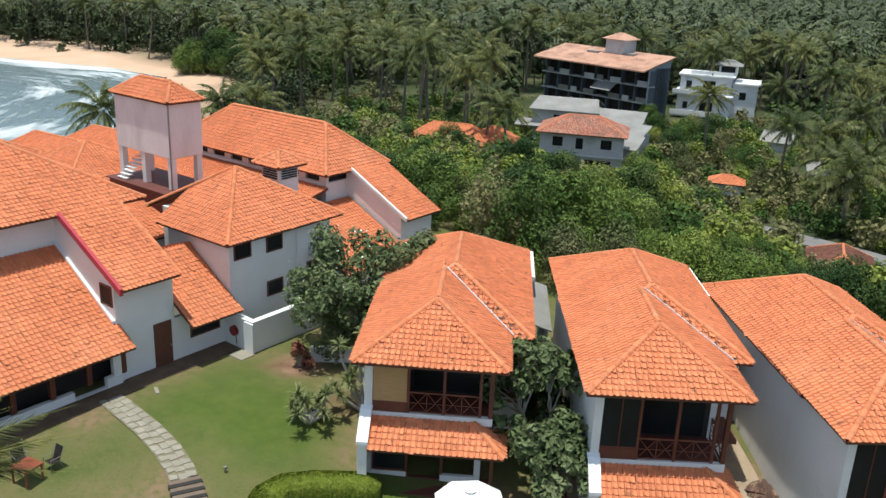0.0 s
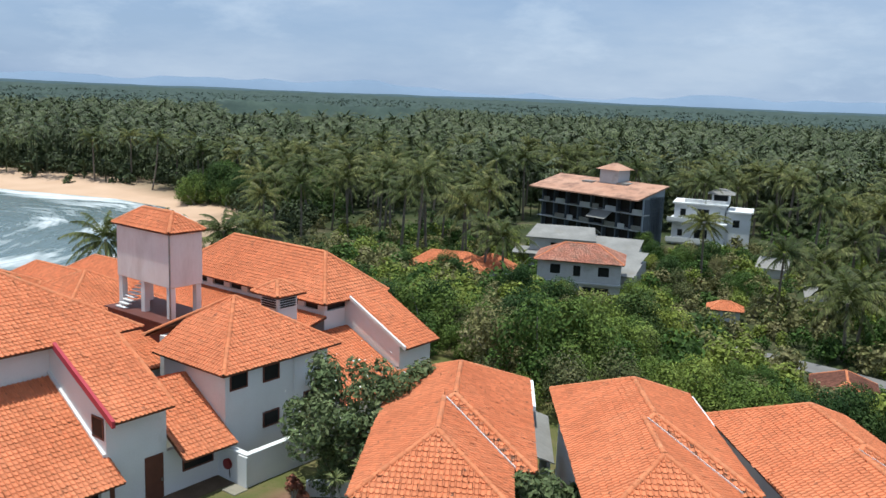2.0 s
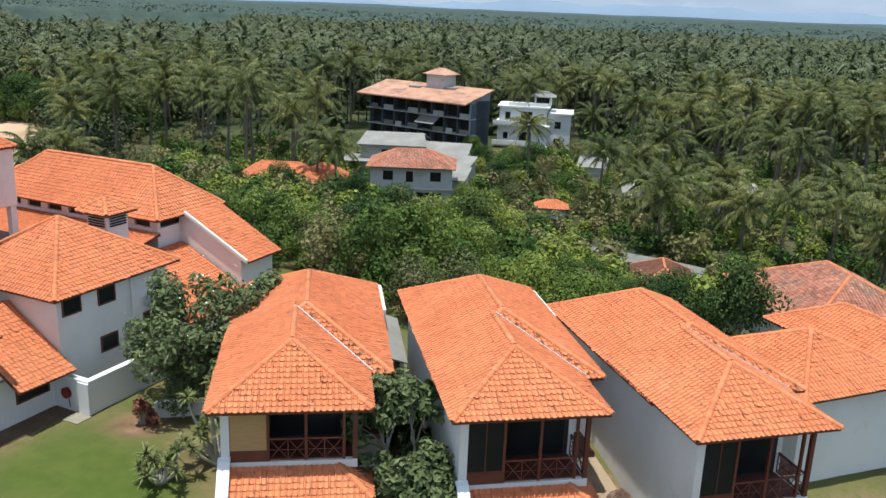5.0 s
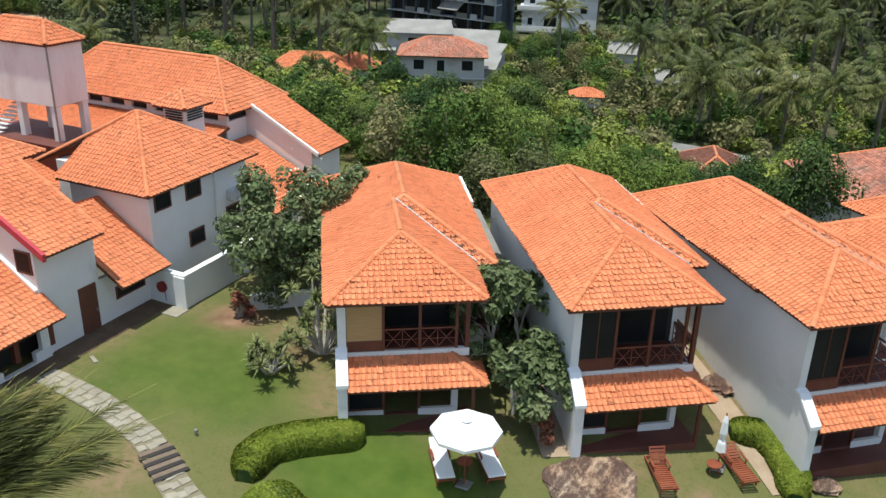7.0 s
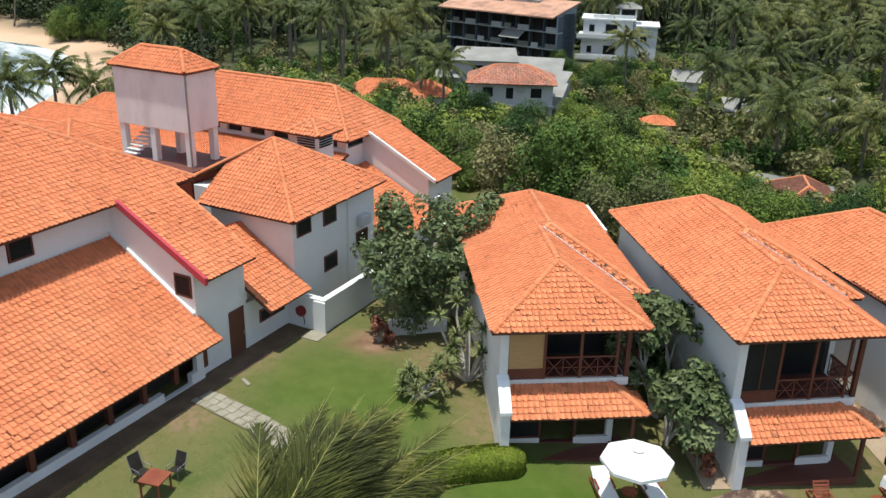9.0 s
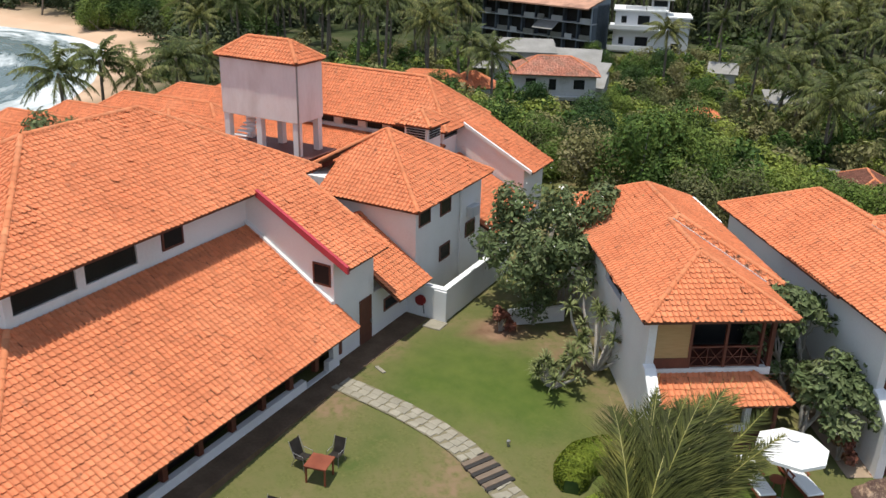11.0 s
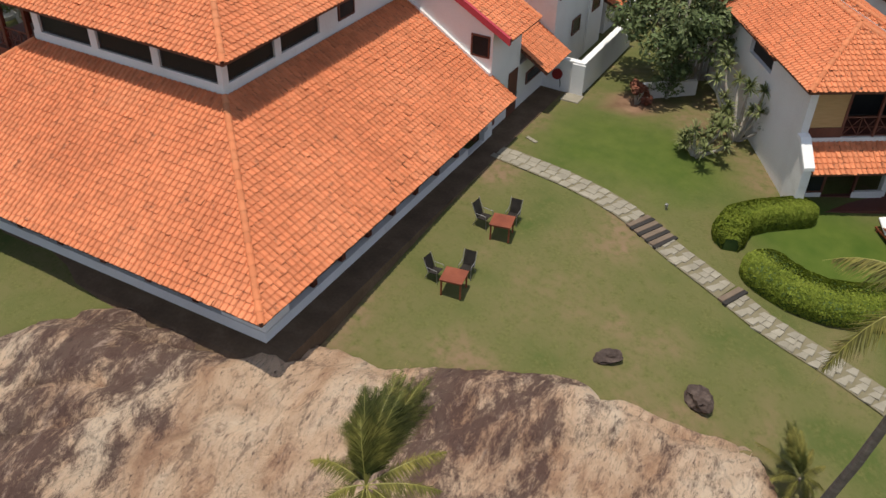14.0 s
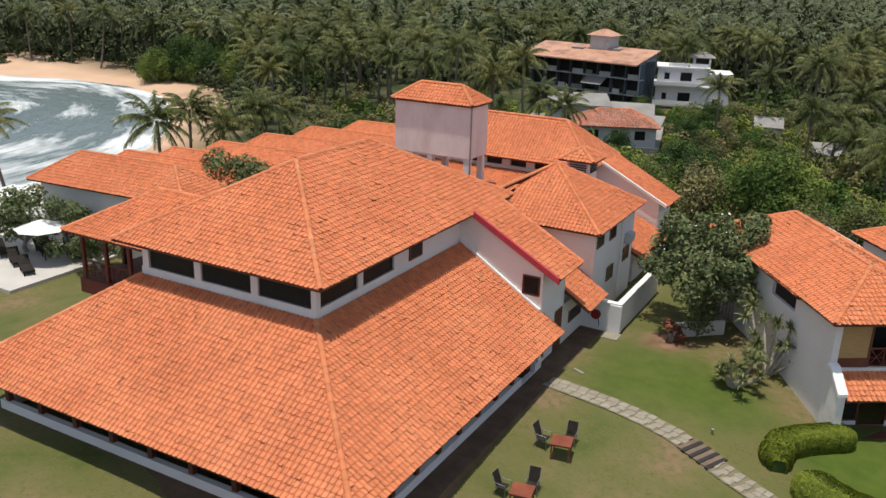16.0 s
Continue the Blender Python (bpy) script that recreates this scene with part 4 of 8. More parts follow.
under(yard, part("wall", box((-29.04, 24.34, -0.4), (-28.8, 31.0, 1.62)), M_WALL))
under(yard, part("coping", box((-30.86, 24.06, 1.62), (-28.76, 24.38, 1.72), bevel=0.02), M_WHITE))
under(yard, part("coping", box((-29.08, 24.38, 1.62), (-28.76, 31.0, 1.72), bevel=0.02), M_WHITE))
under(yard, part("pier", box((-29.35, 24.0, -0.4), (-28.72, 24.1, 1.62), bevel=0.01), M_WALL))
under(yard, part("slab", box((-29.5, 23.2, -0.1), (-28.6, 24.0, 0.16), bevel=0.02), M_SAND_PATH))
reel = empty("hose_reel", pose(-30.05, 24.08, 0.95), "red fire hose reel on the garden wall", "hose reel")
bm = bmesh.new()
for rr, y0, y1 in ((0.25, -0.16, -0.13), (0.25, -0.05, -0.02), (0.12, -0.13, -0.05)):
    bmesh.ops.create_cone(bm, cap_ends=True, segments=20, radius1=rr, radius2=rr, depth=y1 - y0, matrix=pose(0, (y0 + y1) / 2, 0, 90, 0, 0))
part("drum", bm, M_REDPAINT, reel)
bm = bmesh.new()
for k in range(3):
    ring = [(0.17 * math.cos(a), -0.12 + 0.03 * k, 0.17 * math.sin(a)) for a in np.linspace(0, 6.28, 14)]
    tube_into(bm, ring, 0.02, 5)
tube_into(bm, [(0.15, -0.12, -0.1), (0.2, -0.12, -0.4), (0.2, -0.1, -0.62)], 0.02, 5)
part("hose", bm, M_SLING, reel, "dark coiled hose")
pl = tagged(part("planter_wall", box((0, 0, -0.5), (2.7, 0.22, 0.85), pose(-26.2, 25.3, 0, 0, 0, 40), bevel=0.02), M_WALL), "low white rendered planter wall under the tree", "wall")

# tiles that can be picked out one by one on the near corner of the lower roof
tile_me = bpy.data.meshes.new("roof_tile")
tile_me.from_pydata(_single.tolist(), [], TILE_FACES.tolist())
tile_me.materials.append(M_TILE_PIECE)
for o, u, s_, n_ in low_pieces[:300]:
    t = new("roof_tile", tile_me)
    t.matrix_world = Matrix(((u[0], s_[0], n_[0], o[0]), (u[1], s_[1], n_[1], o[1]), (u[2], s_[2], n_[2], o[2]), (0, 0, 0, 1)))
    t.parent = low_roof
    t.matrix_parent_inverse = low_roof.matrix_world.inverted()


# ---- row of two-storey guest villas ----
def railing(parent, p, q, h=0.85):
    """Timber balustrade from p to q (base points): rails, end posts and crossed braces."""
    p, q = Vector(p), Vector(q)
    L = (q - p).length
    d = (q - p) / L
    up = Vector((0, 0, 1))
    top = part("railing", tube_into(bmesh.new(), [p + up * h, q + up * h], 0.045, 4), M_TIMBER, parent, "red-brown timber railing with crossed braces")
    for z, r in ((0.06, 0.035), (0.42, 0.02)):
        part("rail", tube_into(bmesh.new(), [p + up * z, q + up * z], r, 4), M_TIMBER, top)
    n = max(1, round(L / 0.62))
    for i in range(n):
        a, b = p + d * L * i / n, p + d * L * (i + 1) / n
        part("brace", tube_into(bmesh.new(), [a + up * 0.06, b + up * h], 0.02, 4), M_TIMBER, top)
        part("brace", tube_into(bmesh.new(), [b + up * 0.06, a + up * h], 0.02, 4), M_TIMBER, top)
        part("baluster", tube_into(bmesh.new(), [b + up * 0.06, b + up * h], 0.022, 4), M_TIMBER, top)
    return top


def villa(at, rot, ze, zg, label, blind=False, body=13.5, front_mat=None, side_window=False):
    """A narrow two-storey villa, front eave's left end at `at`; x to its right, y to its back."""
    T = pose(at[0], at[1], 0, 0, 0, rot)
    thing = empty("villa", T, label, "villa", "row of guest villas")
    f1, l1 = hip_faces(0, 5.7, 0, 7.2, ze, 1.51, 2.85, ends=(True, False))
    f2, l2 = hip_faces(0, 6.62, 3.22, 14.0, ze - 0.10, 1.70, 3.4, run_end=3.0)
    # the front roof's right slope stops where the rear roof's own hip rises over it
    f1[0] = [Vector((5.7, 0, ze)), Vector((5.7, 3.3, ze)), Vector((2.85, 6.3, ze + 1.51)), Vector((2.85, 2.85, ze + 1.51))]
    l1[0] = (l1[0][0], Vector((2.85, 6.4, ze + 1.51)))
    tiled_roof(thing, "front_roof", f1[:2], l1, label="hipped front roof of orange pantiles")
    tiled_roof(thing, "front_hip", f1[2:], [], mat=front_mat, label="front hip of orange pantiles")
    tiled_roof(thing, "rear_roof", f2[:2] + f2[3:], l2, label="wider rear roof of orange pantiles")
    tiled_roof(thing, "rear_hip", f2[2:3], [], mat=M_TILE_MOSS, label="hip slope of pantiles blackened with moss")
    part("flashing", slab_poly([Vector((5.85, 3.12, ze + 0.10)), Vector((5.85, 3.21, ze + 0.10)), Vector((2.95, 6.31, ze + 1.62)), Vector((2.95, 6.22, ze + 1.62))], 0.06), M_WALL, thing, "pale mortar flashing between the roofs")
    fl = zg + 2.86
    front = 0.55
    # walls, butted
    if side_window:
        y0, y1, z0 = 4.1, 6.5, ze - 1.2
        for lo, hi in (((0.42, front, zg - 0.6), (0.72, y0, ze + 0.12)), ((0.42, y0, zg - 0.6), (0.72, y1, z0)), ((0.42, y1, zg - 0.6), (0.72, body, ze + 0.12))):
            part("side_wall", box(lo, hi), M_WALL, thing, "grey-white side wall round an opening under the eave")
        # shade of the recess, put in as a near-black panel
        opening = part("side_window", box((0.60, y0, z0), (0.66, y1, ze + 0.12)), M_DARK, thing, "near-black panel for the shade in the opening under the eave")
        part("sill", box((0.40, y0, z0), (0.60, y1, z0 + 0.05), bevel=0.008), M_WALL, opening)
    else:
        part("side_wall", box((0.42, front, zg - 0.6), (0.72, body, ze + 0.12)), M_WALL, thing, "long blank grey-white side wall")
    part("side_wall", box((6.15, 4.2, zg - 0.6), (6.4, body, ze)), M_WALL, thing, "white side wall")
    part("rear_wall", box((0.72, body - 0.25, zg - 0.6), (6.15, body, ze)), M_WALL, thing, "white rear wall")
    part("step_wall", box((5.0, 4.0, zg - 0.6), (6.4, 4.2, ze)), M_WALL, thing, "white return wall")
    part("step_wall", box((5.0, 2.3, zg - 0.6), (5.22, 4.0, ze + 0.1)), M_WALL, thing, "white return wall")
    part("upper_floor", boxes([((0.72, front - 0.05, fl - 0.30), (5.2, 2.3, fl))]), M_WALL, thing, "white edge of the balcony floor")
    part("terrace", box((0.3, -0.4, zg - 0.6), (5.3, 2.3, zg + 0.02)), M_REDFLOOR, thing, "dark red terrace floor")
    part("balcony_floor", box((0.72, front + 0.16, fl), (5.04, 2.3, fl + 0.012)), M_REDFLOOR, thing, "dark red balcony floor")
    part("inner_floor", box((0.72, 2.3, fl - 0.2), (6.15, body - 0.25, fl)), M_DECK, thing)
    # facades behind the verandas, the shade there painted as a near-black wall
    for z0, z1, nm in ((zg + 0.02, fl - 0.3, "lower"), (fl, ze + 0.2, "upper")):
        part("facade", box((0.72, 2.3, z0), (5.0, 2.4, z1)), M_DARK, thing, "rear wall of the veranda, near-black for its shade")
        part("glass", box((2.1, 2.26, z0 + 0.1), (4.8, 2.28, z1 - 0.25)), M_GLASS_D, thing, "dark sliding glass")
    # lower front: dwarf walls and timber posts
    part("dwarf_wall", box((0.72, front, zg + 0.02), (2.05, front + 0.16, zg + 0.32), bevel=0.01), M_WALL, thing)
    part("dwarf_wall", box((3.35, front, zg + 0.02), (4.7, front + 0.16, zg + 0.32), bevel=0.01), M_WALL, thing)
    part("sill", box((2.05, front, zg + 0.02), (3.35, front + 0.2, zg + 0.14), bevel=0.01), M_REDFLOOR, thing)
    for x in (2.05, 3.38):
        part("post", box((x - 0.05, front + 0.02, zg + 0.1), (x + 0.05, front + 0.14, fl - 0.3)), M_TIMBER, thing)
    part("column", box((4.62, front + 0.1, zg + 0.02), (4.86, front + 0.34, fl - 0.3), bevel=0.01), M_WALL, thing, "white square column")
    gl = part("window", boxes([((0.74, front + 0.04, zg + 0.32), (2.0, front + 0.10, zg + 0.40)), ((0.74, front + 0.04, fl - 0.42), (2.0, front + 0.10, fl - 0.32)), ((0.74, front + 0.04, zg + 0.40), (0.80, front + 0.10, fl - 0.42))]), M_TIMBER, thing, "timber-framed veranda window")
    part("pane", box((0.80, front + 0.05, zg + 0.40), (2.0, front + 0.07, fl - 0.42)), M_GLASS_D, gl)
    # upper front: panel, posts, lintel, railing
    part("panel", box((0.72, front, fl), (2.05, front + 0.06, fl + 0.42)), M_TIMBER, thing, "red-brown timber parapet panel")
    if blind:
        part("blind", box((0.74, front + 0.03, fl + 0.42), (2.0, front + 0.06, ze - 0.02)), M_BLIND, thing, "tan rolled-down bamboo blind")
    else:
        g2 = part("window", boxes([((0.72, front + 0.02, fl + 0.42), (2.05, front + 0.08, fl + 0.49)), ((1.36, front + 0.02, fl + 0.49), (1.40, front + 0.08, ze - 0.04))]), M_TIMBER, thing, "timber-framed balcony window")
        part("pane", box((0.74, front + 0.04, fl + 0.49), (2.0, front + 0.06, ze - 0.04)), M_GLASS_D, g2)
    for x in (2.05, 3.38, 4.72):
        part("post", box((x - 0.05, front, fl), (x + 0.05, front + 0.1, ze + 0.05)), M_TIMBER, thing)
    part("post", box((5.04, front, fl - 0.3), (5.2, front + 0.16, ze + 0.1)), M_TIMBER, thing, "stout corner post")
    part("lintel", box((0.72, front - 0.02, ze - 0.06), (5.2, front + 0.12, ze + 0.10)), M_TIMBER, thing)
    railing(thing, (2.1, front + 0.05, fl), (4.68, front + 0.05, fl))
    railing(thing, (5.1, front + 0.2, fl), (5.1, 2.25, fl))
    # awning
    az0, az1 = zg + 1.92, zg + 2.68
    af = [[Vector((0.72, -0.62, az0)), Vector((5.7, -0.62, az0)), Vector((4.5, 0.5, az1)), Vector((0.72, 0.5, az1))],
          [Vector((5.7, -0.62, az0)), Vector((5.7, 1.6, az0)), Vector((4.5, 1.6, az1)), Vector((4.5, 0.5, az1))]]
    tiled_roof(thing, "awning_roof", af, [(af[0][1], af[0][2])], mat=front_mat, label="lean-to pantile awning over the lower veranda")
    part("awning_post", box((5.2, -0.4, zg), (5.32, -0.28, az0)), M_TIMBER, thing)
    # buttress with a sloping white coping
    for nm, mat, y_out, pts in (("buttress", M_WALL, 0.36, [(-0.55, zg - 0.6), (front, zg - 0.6), (front, az1 + 0.30), (0.30, az1 + 0.26), (-0.55, az0 + 0.18)]),
                                ("coping", M_WHITE, 0.32, [(-0.62, az0 + 0.14), (0.32, az1 + 0.24), (front, az1 + 0.28), (front, az1 + 0.40), (0.28, az1 + 0.36), (-0.62, az0 + 0.28)])):
        bt = bmesh.new()
        q0 = [bt.verts.new((y_out, y, z)) for y, z in pts]
        q1 = [bt.verts.new((1.07 - y_out, y, z)) for y, z in pts]
        bt.faces.new(q0), bt.faces.new(q1[::-1])
        for i in range(len(pts)):
            j = (i + 1) % len(pts)
            bt.faces.new((q0[j], q0[i], q1[i], q1[j]))
        bmesh.ops.recalc_face_normals(bt, faces=bt.faces)
        part(nm, bt, mat, thing, "white buttress wall" if nm == "buttress" else "bright sloping coping")
    return thing


V1 = villa((-18.82, 20.14), 33.3, 4.43, -0.62, "white two-storey villa with a bamboo blind beside a shrub", blind=True, front_mat=M_TILE_SPOT, side_window=True)
V2 = villa((-11.20, 23.66), 35.9, 4.49, -1.15, "white two-storey villa with a dark balcony beside bare rock")
V3 = villa((-3.62, 26.98), 40.2, 4.20, -1.65, "white two-storey villa with a long blank side wall")
# pale shed roofs in the gaps between the villas
for a, rot, z in (((-18.82, 20.14), 33.3, 3.5), ((-11.20, 23.66), 35.9, 3.5)):
    T = pose(a[0], a[1], 0, 0, 0, rot)
    lean = empty("lean_to", T, "grey sheet lean-to roof between two villas", "shed")
    part("roof", slab_poly([Vector((6.42, 7.0, z)), Vector((7.6, 7.0, z - 0.4)), Vector((7.6, 12.5, z - 0.4)), Vector((6.42, 12.5, z))], 0.06), M_GREYROOF, lean)
    part("wall", box((7.3, 7.2, -1.5), (7.45, 12.3, z - 0.45)), M_WALL, lean)
    cap = part("gable_edge", slab_poly([Vector((6.70, 10.2, 4.40)), Vector((6.86, 10.2, 4.37)), Vector((6.86, 13.9, 4.37)), Vector((6.70, 13.9, 4.40))], 0.22), M_WHITE, lean, "white parapet edge")
# pyramid-roofed house behind the third villa
P4 = empty("corner_villa", pose(-0.85, 40.0, 0, 0, 0, 48), "white villa with a pyramid roof of orange pantiles", "villa", "row of guest villas")
ap = Vector((0, 0, 4.5))
cs = [Vector((-3.4, -3.4, 2.9)), Vector((3.4, -3.4, 2.9)), Vector((3.4, 3.4, 2.9)), Vector((-3.4, 3.4, 2.9))]
tiled_roof(P4, "roof", [[cs[i], cs[(i + 1) % 4], ap] for i in range(4)], [(c, ap) for c in cs])
part("wall", box((-2.9, -2.9, -3), (2.9, 2.9, 2.9)), M_WALL, P4)
f, l = hip_faces(3.0, 8.4, -2.6, 6, 2.6, 1.4, 2.6)
tiled_roof(P4, "side_roof", f, l)
part("side_wall", box((3.4, -2.2, -3), (8, 5.6, 2.6)), M_WALL, P4)
OLD = empty("old_house", pose(0.5, 58, 0, 0, 0, 30), "weathered house with faded patchy clay roof", "house")
f, l = hip_faces(-5, 5, -5, 7, 0.2, 2.4, 4.5)
tiled_roof(OLD, "roof", f, l, mat=M_TILE_OLD)
part("wall", box((-4.5, -4.5, -6), (4.5, 6.5, 0.2)), M_FARWALL, OLD)
BR = empty("old_house", pose(-13.6, 73, 0, 0, 0, 15), "dark brown tiled roof of a low house by the road", "house")
f, l = hip_faces(-2.6, 2.6, -4, 4, -4.4, 1.5, 2.4)
tiled_roof(BR, "roof", f, l, mat=material("brown_tile", [(0.13, 0.05, 0.035), (0.22, 0.09, 0.06)], island=0.3, scale=0.5))
part("wall", box((-2.2, -3.6, -9), (2.2, 3.6, -4.4)), M_FARWALL, BR)


# ---- pavilion ----
pav = empty("pavilion", pose(-34, 27.6, 0), "white two-storey pavilion with pyramid roof of orange pantiles", "pavilion")
PE, PS, PN, PZ, PW = -30.18, 23.9, 31.6, 5.18, -38.4
pa = Vector((-34.25, 27.85, 7.58))
cut = Vector((-35.7, 25.4, 0))


def pav_z(x, y):
    return PZ + min((PE - x) / (PE - pa.x), (y - PS) / (pa.y - PS)) * (pa.z - PZ)


pf = [[Vector((PE, PS, PZ)), Vector((PE, PN, PZ)), pa],
      [Vector((-35.7, PS, PZ)), Vector((PE, PS, PZ)), pa, Vector((-35.7, 25.95, pav_z(-34.25, 25.95)))],
      [Vector((PE, PN, PZ)), Vector((PW, PN, PZ)), pa],
      [Vector((PW, PN, PZ)), Vector((PW, 25.3, PZ)), Vector((-36.9, 26.1, 6.0)), pa]]
pr, _ = tiled_roof(None, "roof", pf, [(pf[0][0], pa), (pf[0][1], pa), (Vector((PW, 25.2, PZ)), pa), (pf[2][1], pa)], label="pyramid roof of orange pantiles")
under(pav, pr)
under(pav, part("wall", box((-37.5, 25.6, -0.5), (-30.5, 30.9, 5.3)), M_WALL, None, "white rendered walls"))
under(pav, part("wall", box((-35.2, 24.25, -0.5), (-30.5, 25.6, 5.25)), M_WALL, None, "white rendered front bay"))
for y, z, h in ((24.5, 4.22, 0.85), (26.5, 4.15, 0.85), (26.5, 1.84, 0.8), (29.2, 2.2, 0.8)):
    window_in(pav, "window", face_east(-30.48, y, z), 1.05, h, label="small brown window with dark glass")
dp = bmesh.new()
tube_into(dp, [(-30.42, 28.5, 0.3), (-30.42, 28.5, 5.2)], 0.05, 6)
under(pav, part("downpipe", dp, M_WALL, None, "white downpipe"))
bm = box((-30.5, 29.3, 3.3), (-30.12, 30.1, 3.85), bevel=0.03)
ac = tagged(part("air_conditioner", bm, M_FARWALL), "white air conditioner box on the wall", "air conditioner")
# louvred chimney box
ch = empty("vent_box", pose(-33.7, 30.4, 6), "white louvred vent box with tiled cap", "vent")
under(ch, part("box", box((-34.4, 29.75, 5.6), (-33.05, 31.1, 7.5)), M_WALL))
for i in range(5):
    under(ch, part("slat", box((-34.25, 29.66, 6.8 + i * 0.13), (-33.2, 29.75, 6.86 + i * 0.13)), M_DARK))
    under(ch, part("slat", box((-33.05, 29.9, 6.8 + i * 0.13), (-32.97, 30.95, 6.86 + i * 0.13)), M_DARK))
cf, cl_ = hip_faces(-34.75, -32.7, 29.4, 31.45, 7.5, 0.62, 0.9)
c_roof, _ = tiled_roof(None, "cap", cf, cl_)
under(ch, c_roof)

# ---- water tower ----
tower = empty("water_tower", pose(-41.5, 28.4, 0), "pinkish rendered water tank tower on white columns", "tower")
tm = pose(-42.2, 28.87, 0, 0, 0, 90)
tf, tl = hip_faces(-1.22, 1.22, -2.70, 2.70, 10.17, 0.92, 1.32, tm)
trf, _ = tiled_roof(None, "roof", tf, tl, label="hipped cap of orange pantiles")
under(tower, trf)
under(tower, part("tank", box((-44.72, 27.78, 7.05), (-39.62, 29.96, 10.2), bevel=0.03), M_TOWER, None, "stained pinkish rendered tank"))
pp = bmesh.new()
tube_into(pp, [(-39.56, 27.72, 3.8), (-39.56, 27.72, 10.1)], 0.05, 6)
under(tower, part("pipe", pp, M_METAL, None, "thin grey corner pipe"))
for x in (-44.5, -42.3, -39.86):
    for y in (28.0, 29.74):
        under(tower, part("column", box((x - 0.17, y - 0.17, 3.2), (x + 0.17, y + 0.17, 7.05)), M_WALL))
under(tower, part("platform", box((-44.9, 27.2, 3.2), (-39.2, 30.2, 5.2)), M_REDFLOOR, None, "dark red block under the tank"))
under(tower, part("platform_floor", box((-45.05, 27.05, 5.2), (-39.05, 30.35, 5.27)), M_REDFLOOR, None, "dark red platform floor"))
for i in range(9):
    under(tower, part("stair_tread", box((-0.45, -0.15, 0), (0.45, 0.15, 0.06), pose(-43.9 + i * 0.09, 27.5 + i * 0.16, 5.3 + i * 0.19)), M_WALL))

# ---- middle roofs under the tower ----
mid = empty("service_wing", pose(-42, 30, 0), "low service roofs between hall and back building", "building")
mf, ml = hip_faces(-47.5, -38.2, 22.2, 33.0, 3.3, 1.5, 4.2)
mr, _ = tiled_roof(None, "roof", mf, ml)
under(mid, mr)
under(mid, part("wall", box((-47, 22.6, -0.5), (-38.6, 32.6, 3.3)), M_WALL))
sp = empty("side_pavilion", pose(-50, 29, 0), "white side pavilion with pyramid roof of orange pantiles", "pavilion")
sa = Vector((-49.6, 28.6, 6.4))
q = [Vector((-54, 24.4, 4.2)), Vector((-45.4, 24.4, 4.2)), Vector((-45.4, 33, 4.2)), Vector((-54, 33, 4.2))]
sr, _ = tiled_roof(None, "roof", [[q[i], q[(i + 1) % 4], sa] for i in range(4)], [(c, sa) for c in q])
under(sp, sr)
under(sp, part("wall", box((-53.4, 25, -0.5), (-46, 32.4, 4.2)), M_WALL))

# ---- back building: long hipped roof, clerestory, wing ----
back = empty("back_building", pose(-42, 37.7, 0), "long white building with stepped orange pantile roofs", "building")
BZ, BR_, BY = 5.82, 8.2, 37.7
k = 2.85
b0, b1 = Vector((-46.3, BY, BR_)), Vector((-37.55, BY, BR_))
bx = b1.x + k
se, ne = Vector((bx, BY - k, BZ)), Vector((bx, BY + k, BZ))
sw, nw = Vector((-46.3 - k, BY - k, BZ)), Vector((-46.3 - k, BY + k, BZ))
w0, w1, we, wz = 37.05, 40.2, -30.25, 3.6
bf = [[sw, se, b1, b0], [se, ne, b1], [ne, nw, b0, b1], [nw, sw, b0],
      [Vector((we, w0, wz)), Vector((we, w1, wz)), Vector((bx + 0.05, w1, BZ + 0.03)), Vector((bx + 0.05, w0, BZ + 0.03))],
      [Vector((-29.9, 31.6, 1.7)), Vector((-29.9, 37.0, 1.7)), Vector((bx - 0.3, 37.0, 4.1)), Vector((bx - 0.3, 31.6, 4.1))],
      [Vector((-51, 31.5, 4.1)), Vector((bx - 0.25, 31.5, 4.1)), Vector((bx - 0.25, 35.3, 4.95)), Vector((-51, 35.3, 4.95))]]
brf, _ = tiled_roof(None, "roof", bf, [(b0, b1), (se, b1), (ne, b1), (sw, b0), (nw, b0)], label="stepped roofs of orange pantiles")
under(back, brf)
under(back, part("wall", box((-48.7, BY - k + 0.5, -1), (bx - 0.5, BY + k - 0.5, 5.2)), M_WALL, None, "white walls"))
# shade between the clerestory posts, drawn as one near-black box
under(back, part("clerestory", box((-48.7, BY - k + 0.7, 5.2), (bx - 0.7, BY + k - 0.7, 6.0)), M_DARK, None, "near-black strip for the shade in the clerestory"))
for i in range(8):
    x = bx - 0.82 - i * 1.75
    under(back, part("clerestory_post", box((x - 0.3, BY - k + 0.55, 5.2), (x + 0.3, BY - k + 0.75, 5.95)), M_WALL))
bm = bmesh.new()
c4 = [(bx - 0.5, 37.1, 1), (we - 0.5, 37.1, 1), (we - 0.5, 37.1, wz + 0.25), (bx - 0.5, 37.1, BZ + 0.2)]
a4 = [bm.verts.new(c) for c in c4]
d4 = [bm.verts.new((c[0], c[1] + 0.22, c[2])) for c in c4]
bm.faces.new(a4), bm.faces.new(d4[::-1])
for i in range(4):
    j = (i + 1) % 4
    bm.faces.new((a4[j], a4[i], d4[i], d4[j]))
bmesh.ops.recalc_face_normals(bm, faces=bm.faces)
under(back, part("gable_wall", bm, M_WALL, None, "white gable wall of the wing"))
under(back, part("wing_wall", box((we - 0.75, 37.32, -2), (we - 0.5, 40, wz + 0.2)), M_WALL))
